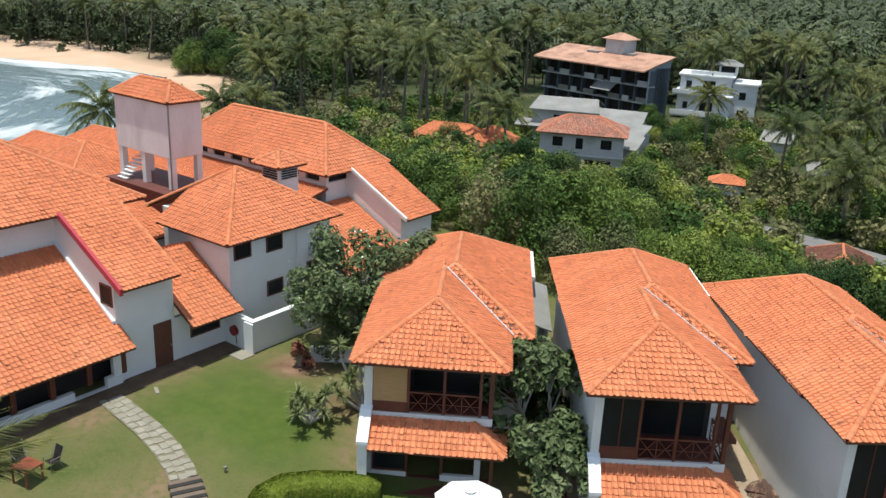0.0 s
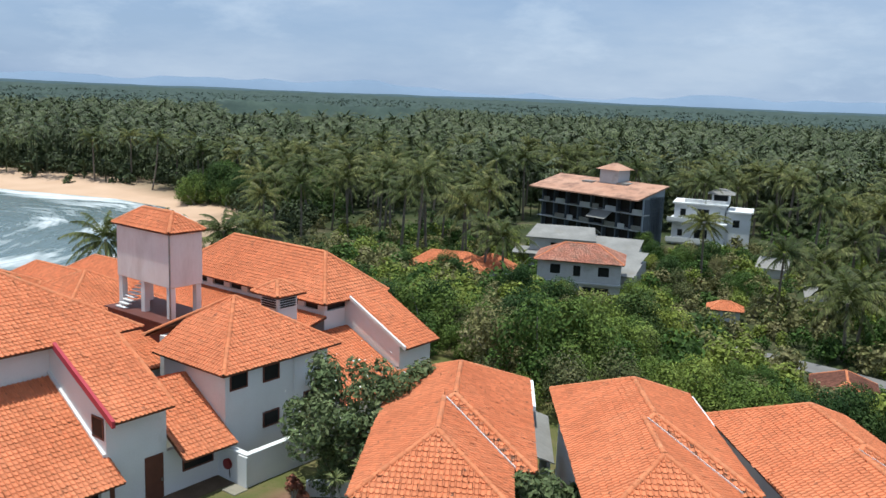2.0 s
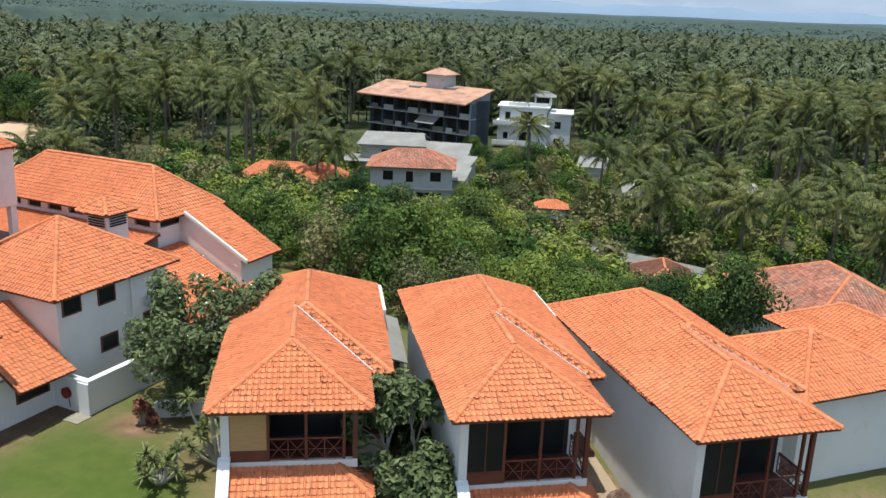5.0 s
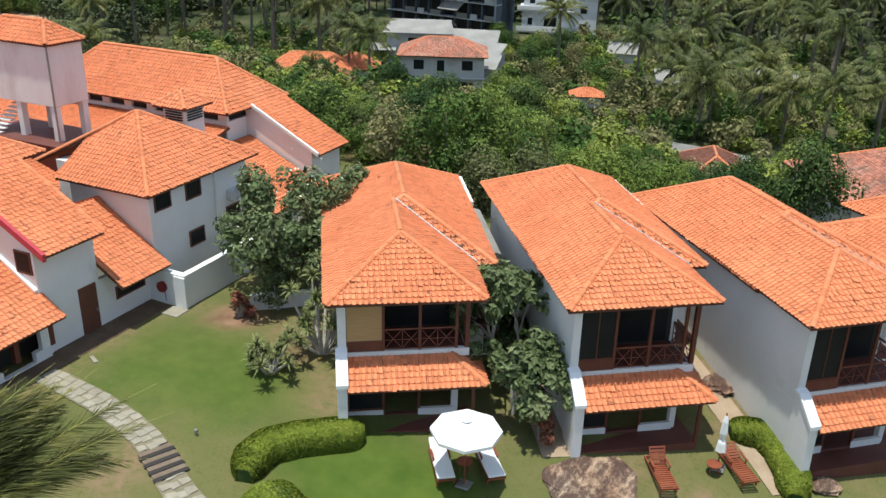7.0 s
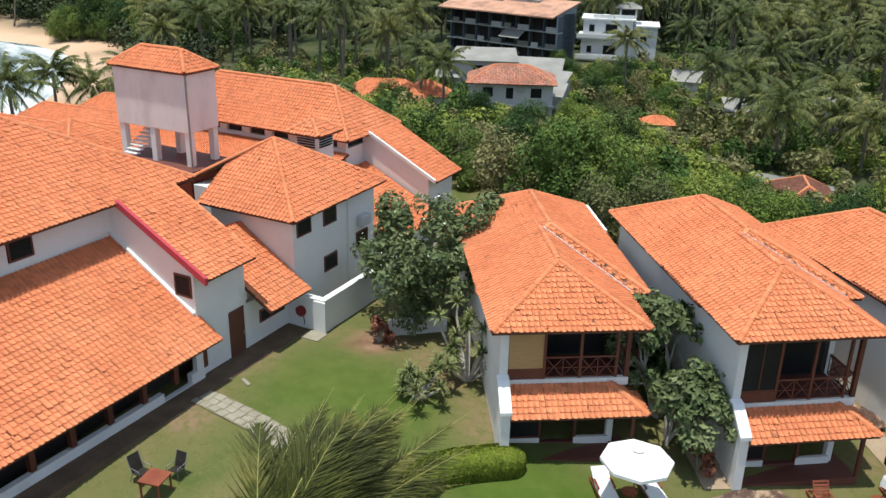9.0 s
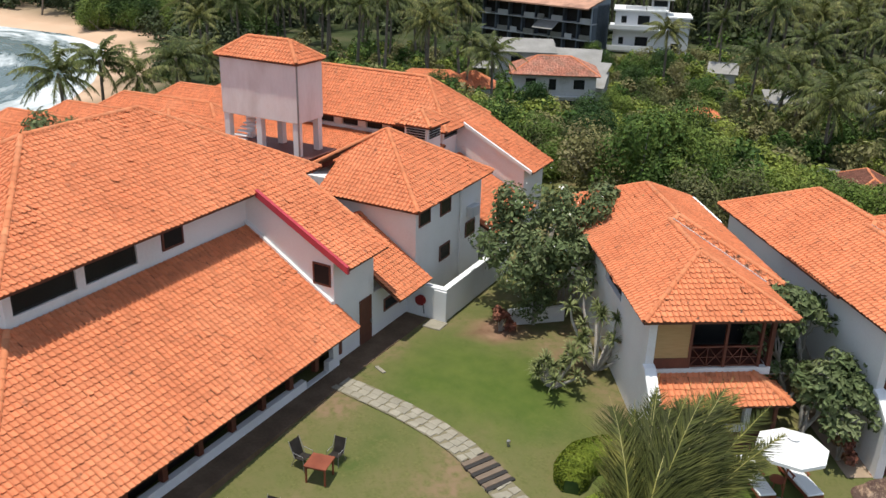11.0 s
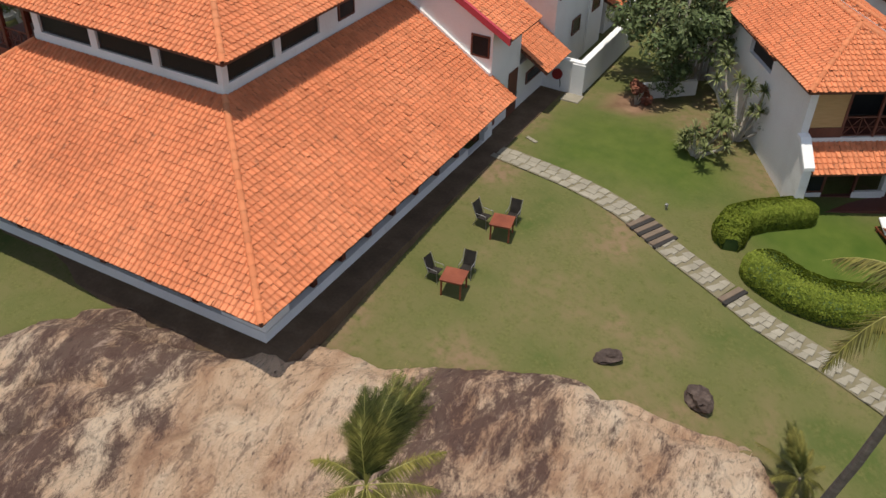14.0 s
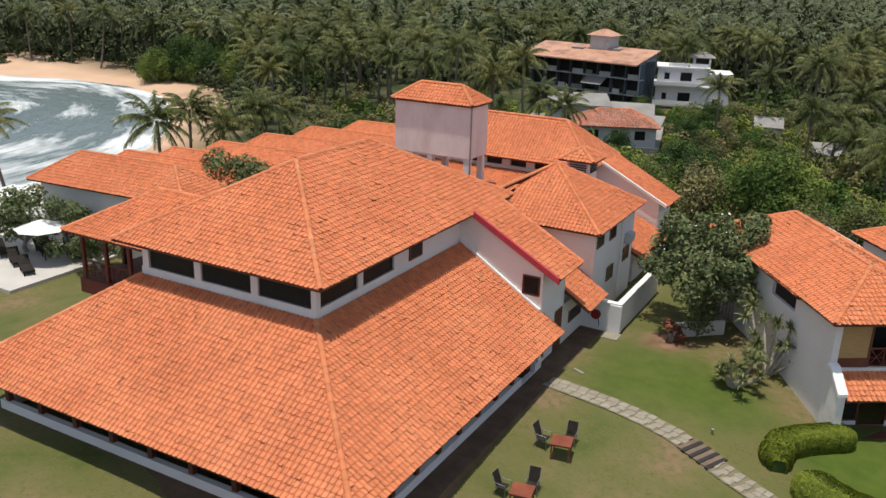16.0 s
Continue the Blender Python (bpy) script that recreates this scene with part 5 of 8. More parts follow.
under(back, part("verge", slab_poly([Vector((we, w0 - 0.1, wz + 0.14)), Vector((we, w0 + 0.05, wz + 0.14)), Vector((bx, w0 + 0.05, BZ + 0.18)), Vector((bx, w0 - 0.1, BZ + 0.18))], 0.2), M_WALL, None, "pale verge board"))
under(back, part("east_wall", box((-30.9, 31.9, -1.5), (-30.6, 37.1, 2.1)), M_WALL))

# ---- west: annex veranda, pool terrace, row of roofs ----
ann = empty("veranda_annex", pose(-48, 12, 0), "open timber veranda under an orange pantile roof", "veranda")
af2 = [[Vector((-50, 8.2, 6.0)), Vector((-43.6, 8.2, 6.0)), Vector((-43.6, 11.7, 7.5)), Vector((-47.4, 11.7, 7.5))], [Vector((-50, 15.5, 6.0)), Vector((-50, 8.2, 6.0)), Vector((-47.4, 11.7, 7.5))], [Vector((-43.6, 15.5, 6.0)), Vector((-50, 15.5, 6.0)), Vector((-47.4, 11.7, 7.5)), Vector((-43.6, 11.7, 7.5))]]
arf, _ = tiled_roof(None, "roof", af2, [(af2[0][0], af2[0][3]), (af2[0][3], af2[0][2]), (af2[1][0], af2[1][2])])
under(ann, arf)
under(ann, part("floor", box((-49.6, 8.6, 3.0), (-44.1, 15, 3.7)), M_DECK, None, "dark timber parapet and floor"))
for x in (-49.4, -47.9, -46.4, -44.9):
    under(ann, part("post", box((x - 0.08, 8.7, 3.7), (x + 0.08, 8.86, 6.05)), M_TIMBER))
for y in (11, 13.2, 15):
    under(ann, part("post", box((-49.48, y - 0.08, 3.7), (-49.32, y + 0.08, 6.05)), M_TIMBER))
under(ann, railing(None, (-49.4, 8.78, 3.7), (-44.0, 8.78, 3.7)))
# open storey filled by a near-black block in place of its shade
under(ann, part("base", box((-49, 9.4, -1), (-44.2, 14.6, 3.0)), M_DARK, None, "near-black block for the shade of the open lower storey"))

for i, (x, y, zr) in enumerate(((-64.9, 21.4, 5.4), (-64.7, 25.0, 4.85), (-64.3, 28.8, 4.5), (-63.3, 32.6, 4.45), (-62.6, 37.0, 4.45), (-61.6, 41.6, 4.45), (-60.0, 46.4, 4.45))):
    ow = empty("guest_wing", pose(x, y, 0, 0, 0, 4), "low white guest wing with hipped orange pantile roof", "building", "stepped row of guest wings")
    f, l = hip_faces(-2.35, 2.3, -10.4, 2.6, zr - 1.7, 1.7, 2.6, pose(0, 0, 0, 0, 0, 90))
    tiled_roof(ow, "roof", f, l)
    part("wall", box((-2.0, -1.8, -2), (9.9, 1.8, zr - 1.75)), M_WALL, ow)


# ---- plants ----
M_PALEBARK = material("pale_twig", [(0.26, 0.23, 0.19), (0.40, 0.37, 0.33), (0.5, 0.47, 0.43)], rough=0.9, scale=4, fine=20)


def leaf_cloud(centres, radii, count, size, r, up=0.25, slim=0.5):
    """Diamond leaves scattered over the outside of clumps."""
    centres, radii = np.asarray(centres, float), np.asarray(radii, float)
    pick = r.choice(len(centres), count, p=radii ** 2 / (radii ** 2).sum())
    d = r.normal(size=(count, 3))
    d[:, 2] += up
    d /= np.linalg.norm(d, axis=1)[:, None]
    pos = centres[pick] + d * (radii[pick] * r.uniform(0.72, 1.08, count))[:, None]
    nrm = d + r.normal(0, 0.36, (count, 3))
    nrm[:, 2] += 0.25
    nrm /= np.linalg.norm(nrm, axis=1)[:, None]
    a = np.cross(nrm, r.normal(size=(count, 3)))
    a /= np.linalg.norm(a, axis=1)[:, None]
    b = np.cross(nrm, a)
    s = size * r.uniform(0.6, 1.35, count)[:, None]
    v = np.stack([pos - a * s * 0.5, pos + b * s * slim * 0.5, pos + a * s * 0.5 - nrm * s * 0.12, pos - b * s * slim * 0.5], 1)
    f = np.arange(4 * count).reshape(count, 4)
    return v.reshape(-1, 3), f


def crown_clumps(r, width, height, n, base=0.35, clump=(0.22, 0.42)):
    c, rad = [], []
    for i in range(n):
        a, q = r.uniform(0, 6.283), math.sqrt(r.uniform(0, 1))
        z = r.uniform(0, 1)
        k = math.sqrt(max(0.08, 1 - (z * 0.9) ** 2))
        c.append((math.cos(a) * q * width * k * 0.72, math.sin(a) * q * width * k * 0.72, height * (base + (1 - base) * z * 0.85)))
        rad.append(width * r.uniform(*clump))
    return c, rad


def tree_meshes(seed, width, height, leaves, size, mat, clumps=16, base=0.35, bark=None, limbs=6, clump=(0.22, 0.42)):
    """A broad-leaved tree or shrub: trunk with limbs, and a crown of single leaves. Returns two mesh datablocks."""
    r = np.random.default_rng(seed)
    c, rad = crown_clumps(r, width, height, clumps, base, clump)
    v, f = leaf_cloud(c, rad, leaves, size, r)
    crown = raw("crown", v, f, mat)
    bm = bmesh.new()
    tr = 0.028 * height + 0.04
    fork = height * base * 0.8
    tube_into(bm, [(0, 0, -0.4), (0.06 * width * r.normal(), 0.05 * width, fork * 0.5), (0.04 * width, 0, fork)], [tr * 1.3, tr, tr * 0.85], 7)
    order = sorted(range(len(c)), key=lambda i: -rad[i])[:limbs]
    for i in order:
        p = Vector(c[i])
        mid = Vector((p.x * 0.5, p.y * 0.5, (fork + p.z) / 2 + 0.1 * height * r.uniform(-0.5, 0.8)))
        tube_into(bm, [(0.04 * width, 0, fork - 0.1), mid, p], [tr * 0.6, tr * 0.4, tr * 0.12], 5)
    trunk = part("trunk", bm, bark or M_BARK)
    meshes = trunk.data, crown.data
    bpy.data.objects.remove(trunk)
    bpy.data.objects.remove(crown)
    return meshes


def plant(name, meshes, x, y, z, rot=0.0, s=1.0, label="", category="tree", group="", sz=None, tilt=0.0):
    root = empty(name, Matrix.LocRotScale((x, y, z), Euler((tilt, 0, rot)), (s, s, sz or s)), label, category, group)
    for nm, me in zip(("trunk", "crown"), meshes):
        attach(new(nm, me), root)
    return root


def leaflets_on(r, rib, leaflets, leaf, width, wilt, forward=0.55, ruffle=0.04):
    """Leaflet triangles hanging on both sides of a rib given by its points."""
    t = np.linspace(0, 1, len(rib))
    run = rib[-1] - rib[0]
    ca, sa = np.array([run[0], run[1]]) / max(1e-6, math.hypot(run[0], run[1]))
    k = np.linspace(0.12, 1.0, leaflets)
    P = np.stack([np.interp(k, t, rib[:, i]) for i in range(3)], 1)
    D = np.gradient(P, axis=0)
    D /= np.linalg.norm(D, axis=1)[:, None]
    side0 = np.array([-sa, ca, 0.0])
    out = []
    twist = r.uniform(-0.35, 0.35)
    for sgn in (-1, 1):
        L = leaf * np.sin(np.clip(0.15 + k * 0.92, 0, 1) * math.pi) ** 0.55 * r.uniform(0.7, 1.2, leaflets)
        dn = np.array([0, 0, -1.0]) * (wilt * r.uniform(0.6, 1.4, leaflets))[:, None]
        way = sgn * (side0 + np.array([0, 0, twist * 1.0]))[None] + forward * D + dn
        way = way + r.normal(0, ruffle, way.shape)
        way /= np.linalg.norm(way, axis=1)[:, None]
        tip = P + way * L[:, None] + np.array([0, 0, -0.25]) * (L ** 2)[:, None] * 0.5
        w = D * width * 0.5
        out.append(np.stack([P - w, P + w, tip], 1))
    return np.concatenate(out)


def frond(r, length, elev, droop, az, leaflets, leaf, width, hub=(0, 0, 0), wilt=0.5, wind=(0, 0, 0)):
    """One palm frond: rib points, and leaflets hanging on both sides. Returns leaflet triangles' verts and the rib's points."""
    t = np.linspace(0, 1, 9)
    ang = elev - droop * t ** 1.4
    step = length / 8
    xs = np.concatenate([[0], np.cumsum(np.cos(ang[:-1]) * step)])
    zs = np.concatenate([[0], np.cumsum(np.sin(ang[:-1]) * step)])
    ca, sa = math.cos(az), math.sin(az)
    rib = np.stack([xs * ca, xs * sa, zs], 1) + np.array(hub) + np.outer(t ** 1.7, wind)
    return leaflets_on(r, rib, leaflets, leaf, width, wilt), rib


def palm_meshes(seed, fronds, length, leaflets, leaf, width, height, lean=0.0, rib_r=0.03, trunk_r=0.15, sides=7, top=82, fall=112, droop=48, mat=None, wind=(0, 0, 0), stiff=False, bunch=1.0, hang=0.35):
    r = np.random.default_rng(seed)
    tris, ribs = [], []
    for i in range(fronds):
        u = (i + r.uniform(0, 0.6)) / fronds
        az = i * 2.39996 + r.uniform(-0.25, 0.25)
        el = radians(top - fall * u ** bunch + r.uniform(-8, 8))
        t, rib = frond(r, length * r.uniform(0.82, 1.08) * (0.8 + 0.2 * math.sin(math.pi * u)), el, radians(droop + 42 * (u if stiff else 1 - u) + r.uniform(-12, 12)), az, leaflets, leaf, width, wilt=hang + 0.7 * u, wind=[w * max(0.15, 1 - 0.9 * u) for w in wind])
        tris.append(t)
        ribs.append(rib)
    T = np.concatenate(tris)
    v, f = T.reshape(-1, 3), np.arange(3 * len(T)).reshape(-1, 3)
    # ribs as thin three-sided bars, in triangles
    rv, rf = [], []
    for rib in ribs:
        k = len(rv)
        for j, p in enumerate(rib):
            rr = rib_r * (1 - 0.85 * j / 8)
            for a in (0.3, 2.4, 4.5):
                rv.append(p + np.array([math.cos(a), math.sin(a), 0.6 * math.sin(a)]) * rr)
        for j in range(8):
            for a in range(3):
                p0, p1, q0, q1 = k + 3 * j + a, k + 3 * j + (a + 1) % 3, k + 3 * j + 3 + a, k + 3 * j + 3 + (a + 1) % 3
                rf += [(p0, p1, q1), (p0, q1, q0)]
    crown = raw("crown", v, f, mat or M_FROND)
    ribs_ob = raw("frond_ribs", rv, rf, M_FROND_Y)
    bm = bmesh.new()
    pts, rad = [], []
    for j in range(9):
        t = j / 8
        pts.append((lean * (1 - t) ** 2 * -1, 0.15 * math.sin(3 * t), -height * (1 - t)))
        rad.append(trunk_r * (1.5 - 0.75 * t if j else 1.9))
    tube_into(bm, pts, rad, sides)
    trunk = part("trunk", bm, M_TRUNK)
    meshes = trunk.data, crown.data, ribs_ob.data
    for o in (trunk, crown, ribs_ob):
        bpy.data.objects.remove(o)
    return meshes


def palm(meshes, x, y, z_hub, rot=0.0, s=1.0, label="", group="", name="coconut_palm", ribs=False):
    base = Vector((x, y, z_hub))
    root = empty(name, Matrix.LocRotScale(base, Euler((0, 0, rot)), (s, s, s)), label or "tall coconut palm with grey trunk and drooping green fronds", "palm", group)
    attach(new("trunk", meshes[0]), root)
    c = attach(new("crown", meshes[1]), root)
    if ribs:
        tagged(attach(new("frond_ribs", meshes[2]), c), "yellow-green frond ribs")
    if len(meshes) > 3:
        tagged(attach(new("old_fronds", meshes[3]), root), "older fronds drooping and yellowing")
    return root


r70 = np.random.default_rng(70)

# two palms beside the camera's way
def blown_palm(seed, height, lean):
    """A palm in a sea wind: a dense sheaf of young fronds swept inland, and a loose ring of older ones."""
    r = np.random.default_rng(seed)
    fronds = []
    for i in range(34):
        side = -0.95 + 2.5 * (i + 0.5) / 34
        share = (i + 0.5) / 34
        tip = np.array([side + r.normal(0, 0.2), 1.8 + 2.1 * share + r.normal(0, 0.35), 1.65 + 1.1 * math.sin(math.pi * share) - 0.8 * share + r.normal(0, 0.35)])
        fronds.append((np.array([0.25 * side, 0.15 + 0.5 * share, r.uniform(1.6, 2.4) - 0.3 * share]), tip, 0.3))
    for bend, tip in (((-0.7, 2.0, 0.9), (-1.5, 3.7, 0.3)), ((-1.2, 0.45, 0.7), (-2.25, 0.5, -0.1)), ((-1.2, -0.4, 0.3), (-1.75, -1.3, -1.6)), ((0.05, -0.9, 0.5), (0.1, -1.0, -1.9)), ((0.6, -0.8, 0.4), (0.8, -1.2, -1.9)),
                      ((1.4, 0.3, 0.5), (2.6, 0.5, -0.1)), ((1.2, -0.4, 0.3), (2.0, -0.9, -1.5)), ((1.3, 0.9, 0.9), (2.4, 1.9, 0.3)), ((-0.5, 0.7, 0.3), (-1.0, 1.3, 0.0)), ((0.35, -0.8, 0.3), (0.45, -1.0, -2.3))):
        fronds.append((np.array(bend), np.array(tip), 0.95))
    tris, old, rv, rf = [], [], [], []
    for bend, tip, wilt in fronds:
        u = np.linspace(0, 1, 9)[:, None]
        rib = 2 * u * (1 - u) * bend + u ** 2 * tip
        if wilt < 0.9:
            tris.append(leaflets_on(r, rib, 150, 0.85, 0.042, wilt * 0.6, 1.9, 0.2))
        else:
            old.append(leaflets_on(r, rib, 150, 0.60, 0.038, wilt, 0.75, 0.12))
        k = len(rv)
        for j, p in enumerate(rib):
            for ang in (0.3, 2.4, 4.5):
                rv.append(p + np.array([math.cos(ang), math.sin(ang), 0.6 * math.sin(ang)]) * 0.019 * (1 - 0.85 * j / 8))
        for j in range(8):
            for c in range(3):
                p0, p1, q0, q1 = k + 3 * j + c, k + 3 * j + (c + 1) % 3, k + 3 * j + 3 + c, k + 3 * j + 3 + (c + 1) % 3
                rf += [(p0, p1, q1), (p0, q1, q0)]
    T = np.concatenate(tris)
    crown = raw("crown", T.reshape(-1, 3), np.arange(3 * len(T)).reshape(-1, 3), M_FROND_NEAR)
    T = np.concatenate(old)
    olds = raw("old_fronds", T.reshape(-1, 3), np.arange(3 * len(T)).reshape(-1, 3), M_FROND_OLD)
    ribs = raw("frond_ribs", rv, rf, M_FROND_Y)
    pts = [(-lean * (1 - j / 8) ** 2, 0.15 * math.sin(3 * j / 8), -height * (1 - j / 8)) for j in range(9)]
    trunk = part("trunk", tube_into(bmesh.new(), pts, [0.105 * (1.4 - 0.07 * j if j else 1.9) for j in range(9)], 10), M_TRUNK)
    meshes = trunk.data, crown.data, ribs.data, olds.data
    for o in (trunk, crown, ribs, olds):
        bpy.data.objects.remove(o)
    return meshes


HERO_A = blown_palm(21, 11.6, 2.4)
palm(HERO_A, -14.45, 2.8, 8.5, rot=0, label="young coconut palm with yellow-ribbed fronds leaning over the lawn", ribs=True)
HERO_B = blown_palm(22, 13.0, 1.6)
palm(HERO_B, -23.1, -2.9, 4.5, rot=0.25, s=0.6, label="coconut palm rising from below the granite", ribs=True)

palm(HERO_B, -15.3, 7.5, gz(-15.3, 7.5) + 0.9, rot=0.8, s=0.42, label="low young palm at the end of the granite", name="young_palm")
PALMS = [palm_meshes(30 + i, 22 + i % 4, 5.0 + 0.3 * (i % 3), 30, 0.80, 0.165, 11.5 + i, lean=(i - 2) * 0.7, trunk_r=0.17, top=74, fall=112, droop=58, hang=0.85) for i in range(7)]

# frangipani by the first villa, and the shrubs round it
frang = tree_meshes(5, 3.9, 5.9, 6800, 0.26, M_FRANGI, clumps=52, base=0.34, limbs=18, clump=(0.10, 0.21))
ft = plant("frangipani_tree", frang, -25.6, 27.4, 0.0, 0.4, 1.08, "dark-leaved frangipani tree with a few white blossoms by the wall", "tree")
fl = leaf_cloud([(0, 0, 3.6)], [2.9], 60, 0.09, np.random.default_rng(6), slim=0.9)
attach(tagged(raw("blossoms", *fl, M_FLOWER), "white blossoms", kind="stuff"), ft)
plant("frangipani_tree", tree_meshes(6, 3.1, 5.4, 4600, 0.26, M_FRANGI, clumps=38, base=0.38, limbs=14, clump=(0.11, 0.22)), -23.3, 29.5, 0.0, 2.0, 1.15, "spreading frangipani with grey-green leaves behind the wall", "tree")
frang2 = tree_meshes(9, 1.9, 3.4, 1500, 0.30, M_FRANGI, clumps=14, base=0.25)
plant("shrub", frang2, -25.2, 26.0, 0.0, 1.9, 0.6, "dark leafy shrub at the foot of the frangipani", "shrub")


planter = tagged(part("planter_wall", box((-1.15, -0.1, -0.2), (1.15, 0.1, 0.52), bevel=0.015), M_WALL, None, "", pose(-25.2, 26.3, gz(-25.2, 26.3), 0, 0, 39)), "low white garden wall under the frangipani", "wall")
fence = empty("slat_fence", pose(-24.3, 28.85, gz(-24.3, 28.85), 0, 0, 36), "weathered grey slatted fence beside the villa", "fence")
part("rail", box((-0.9, 0.03, 0.35), (0.9, 0.07, 0.43)), M_BARK, fence)
part("rail", box((-0.9, 0.03, 1.25), (0.9, 0.07, 1.33)), M_BARK, fence)
for i in range(9):
    part("slat", box((-0.88 + 0.2 * i, -0.01, -0.1), (-0.72 + 0.2 * i, 0.03, 1.55 + 0.03 * (i % 3)), bevel=0.006), M_BARK, fence)


def rosette_shrub(seed, heads, spread, height, label, x, y):
    """Screw-pine like shrub: bent bare stems, each ending in a rosette of long strap leaves."""
    r = np.random.default_rng(seed)
    root = empty("screw_pine", pose(x, y, gz(x, y)), label, "shrub")
    V = []
    for i in range(heads):
        bm = bmesh.new()
        a = 6.283 * i / heads + r.uniform(-0.4, 0.4)
        q = spread * r.uniform(0.25, 1.0)
        tip = Vector((math.cos(a) * q, math.sin(a) * q, height * r.uniform(0.35, 1.0)))
        tube_into(bm, [(0.1 * math.cos(a), 0.1 * math.sin(a), -0.1), (tip.x * 0.45, tip.y * 0.45, tip.z * 0.3), (tip.x * 0.9, tip.y * 0.85, tip.z * 0.75), tip], [0.085, 0.07, 0.055, 0.04], 6)
        part("stem", bm, M_PALEBARK, root, "bent bare grey stem")
        for j in range(46):
            b, e = r.uniform(0, 6.283), r.uniform(-0.5, 1.3)
            L = r.uniform(0.35, 0.62)
            d = Vector((math.cos(b) * math.cos(e), math.sin(b) * math.cos(e), math.sin(e)))
            w = Vector((-math.sin(b), math.cos(b), 0)) * 0.028
            m1 = tip + d * L * 0.6
            m2 = tip + d * L + Vector((0, 0, -0.16 * L))
            V += [tip - w, tip + w, m1 + w, m1 - w, m1 - w, m1 + w, m2, m2]
    raw("foliage", np.array([tuple(p) for p in V]), np.arange(len(V)).reshape(-1, 4), M_SCREW, root, "rosettes of strap-shaped leaves")
    return root


rosette_shrub(3, 17, 1.85, 3.0, "screw pine shrub with pale bent stems on the lawn's edge", -21.5, 23.9)
rosette_shrub(4, 13, 1.25, 1.4, "low screw pine with grey-green rosettes", -22.6, 21.7)

# shrubbery between the first two villas
def twig_tree(seed, height, spread, leaves, size, mat, leafy=0.5):
    """Half-bare tree: forking pale limbs down to thin twigs, with leaf tufts on some tips only."""
    r = np.random.default_rng(seed)
    bm = bmesh.new()
    tips = []

    def grow(p, d, length, rad, level):
        q = p + d * length
        mid = (p + q) / 2 + Vector(r.normal(0, 0.07 * length, 3))
        tube_into(bm, [p, mid, q], [rad, rad * 0.85, rad * 0.7], 5, cap=False)
        if level == 0:
            tips.append(q)
            return
        for k in range(3 if r.random() < 0.55 else 2):
            way = (d + Vector(r.normal(0, 0.55, 3)) * Vector((spread, spread, 0.7))).normalized()
            way.z = max(way.z, -0.05)
            grow(q, way.normalized(), length * r.uniform(0.62, 0.88), rad * 0.66, level - 1)

    for k in range(3):
        grow(Vector((0.1 * k, 0.08 * k, -0.3)), Vector((r.normal(0, 0.25), r.normal(0, 0.25), 1)).normalized(), height * 0.30, 0.085, 5)
    keep = [t for t in tips if r.random() < leafy]
    v, f = leaf_cloud([tuple(t) for t in keep], [0.26] * len(keep), leaves, size, r)
    trunk, crown = part("trunk", bm, M_PALEBARK), raw("crown", v, f, mat)
    meshes = trunk.data, crown.data
    bpy.data.objects.remove(trunk)
    bpy.data.objects.remove(crown)
    return meshes


mix_a = twig_tree(11, 3.9, 0.85, 5200, 0.25, M_FRANGI, 0.7)
plant("frangipani_tree", mix_a, -13.9, 25.8, -0.6, 2.3, 1.35, "half-bare frangipani with pale twigs squeezed between villas", "tree")
mix_b = tree_meshes(12, 1.5, 2.7, 1900, 0.25, M_LEAF, clumps=24, base=0.15, clump=(0.16, 0.3))
mix_c = twig_tree(17, 2.9, 0.95, 3600, 0.25, M_FRANGI, 0.55)
plant("frangipani_tree", mix_c, -13.3, 24.4, -0.45, 1.1, 1.2, "leafy low frangipani beside the villa's awning", "tree")
plant("shrub", mix_b, -15.4, 28.6, -0.5, 2.6, 1.1, "glossy dark shrub in the gap between villas", "shrub")
croton = tree_meshes(13, 0.7, 1.2, 500, 0.22, material("croton_leaf", [(0.10, 0.03, 0.02), (0.2, 0.07, 0.04), (0.12, 0.13, 0.04)], island=0.5, bump=0), clumps=6, base=0.1)
plant("shrub", croton, -11.9, 23.6, -0.95, 0, 1.0, "reddish croton bush between two villas", "shrub")
plant("shrub", croton, -26.3, 24.6, 0.0, 1.0, 1.0, "reddish dry bush on bare soil", "shrub")
vine = tree_meshes(14, 0.9, 1.8, 1000, 0.2, M_LEAF_B, clumps=9, base=0.1)
plant("shrub", vine, -20.2, 25.0, -0.2, 1.0, 1.0, "leafy shrub against the villa's side wall", "shrub")


# scrub belt behind the villas
KINDS = [tree_meshes(40, 3.4, 5.2, 5200, 0.27, M_LEAF_B, 24, 0.2), tree_meshes(41, 3.8, 6.4, 5600, 0.30, M_LEAF, 26, 0.25), tree_meshes(42, 3.2, 4.4, 4800, 0.25, M_LEAF_Y, 22, 0.15),
         tree_meshes(43, 3.0, 4.6, 3000, 0.25, M_LEAF_O, 18, 0.2, limbs=12), tree_meshes(44, 4.2, 7.2, 6000, 0.32, M_LEAF_B, 28, 0.3), tree_meshes(45, 3.6, 4.0, 5000, 0.24, M_LEAF_Y, 24, 0.1)]
WORDS = ["bushy mid-green tree in dense scrub", "dark green broad-leaved tree in dense scrub", "light green bushy shrub in dense scrub", "dry olive shrub with grey twigs", "tall green tree over the scrub", "bright yellow-green bush in dense scrub"]
ROAD = [(-34, 89), (-25, 93), (-17, 93.5), (-8, 92), (4, 95), (22, 101)]


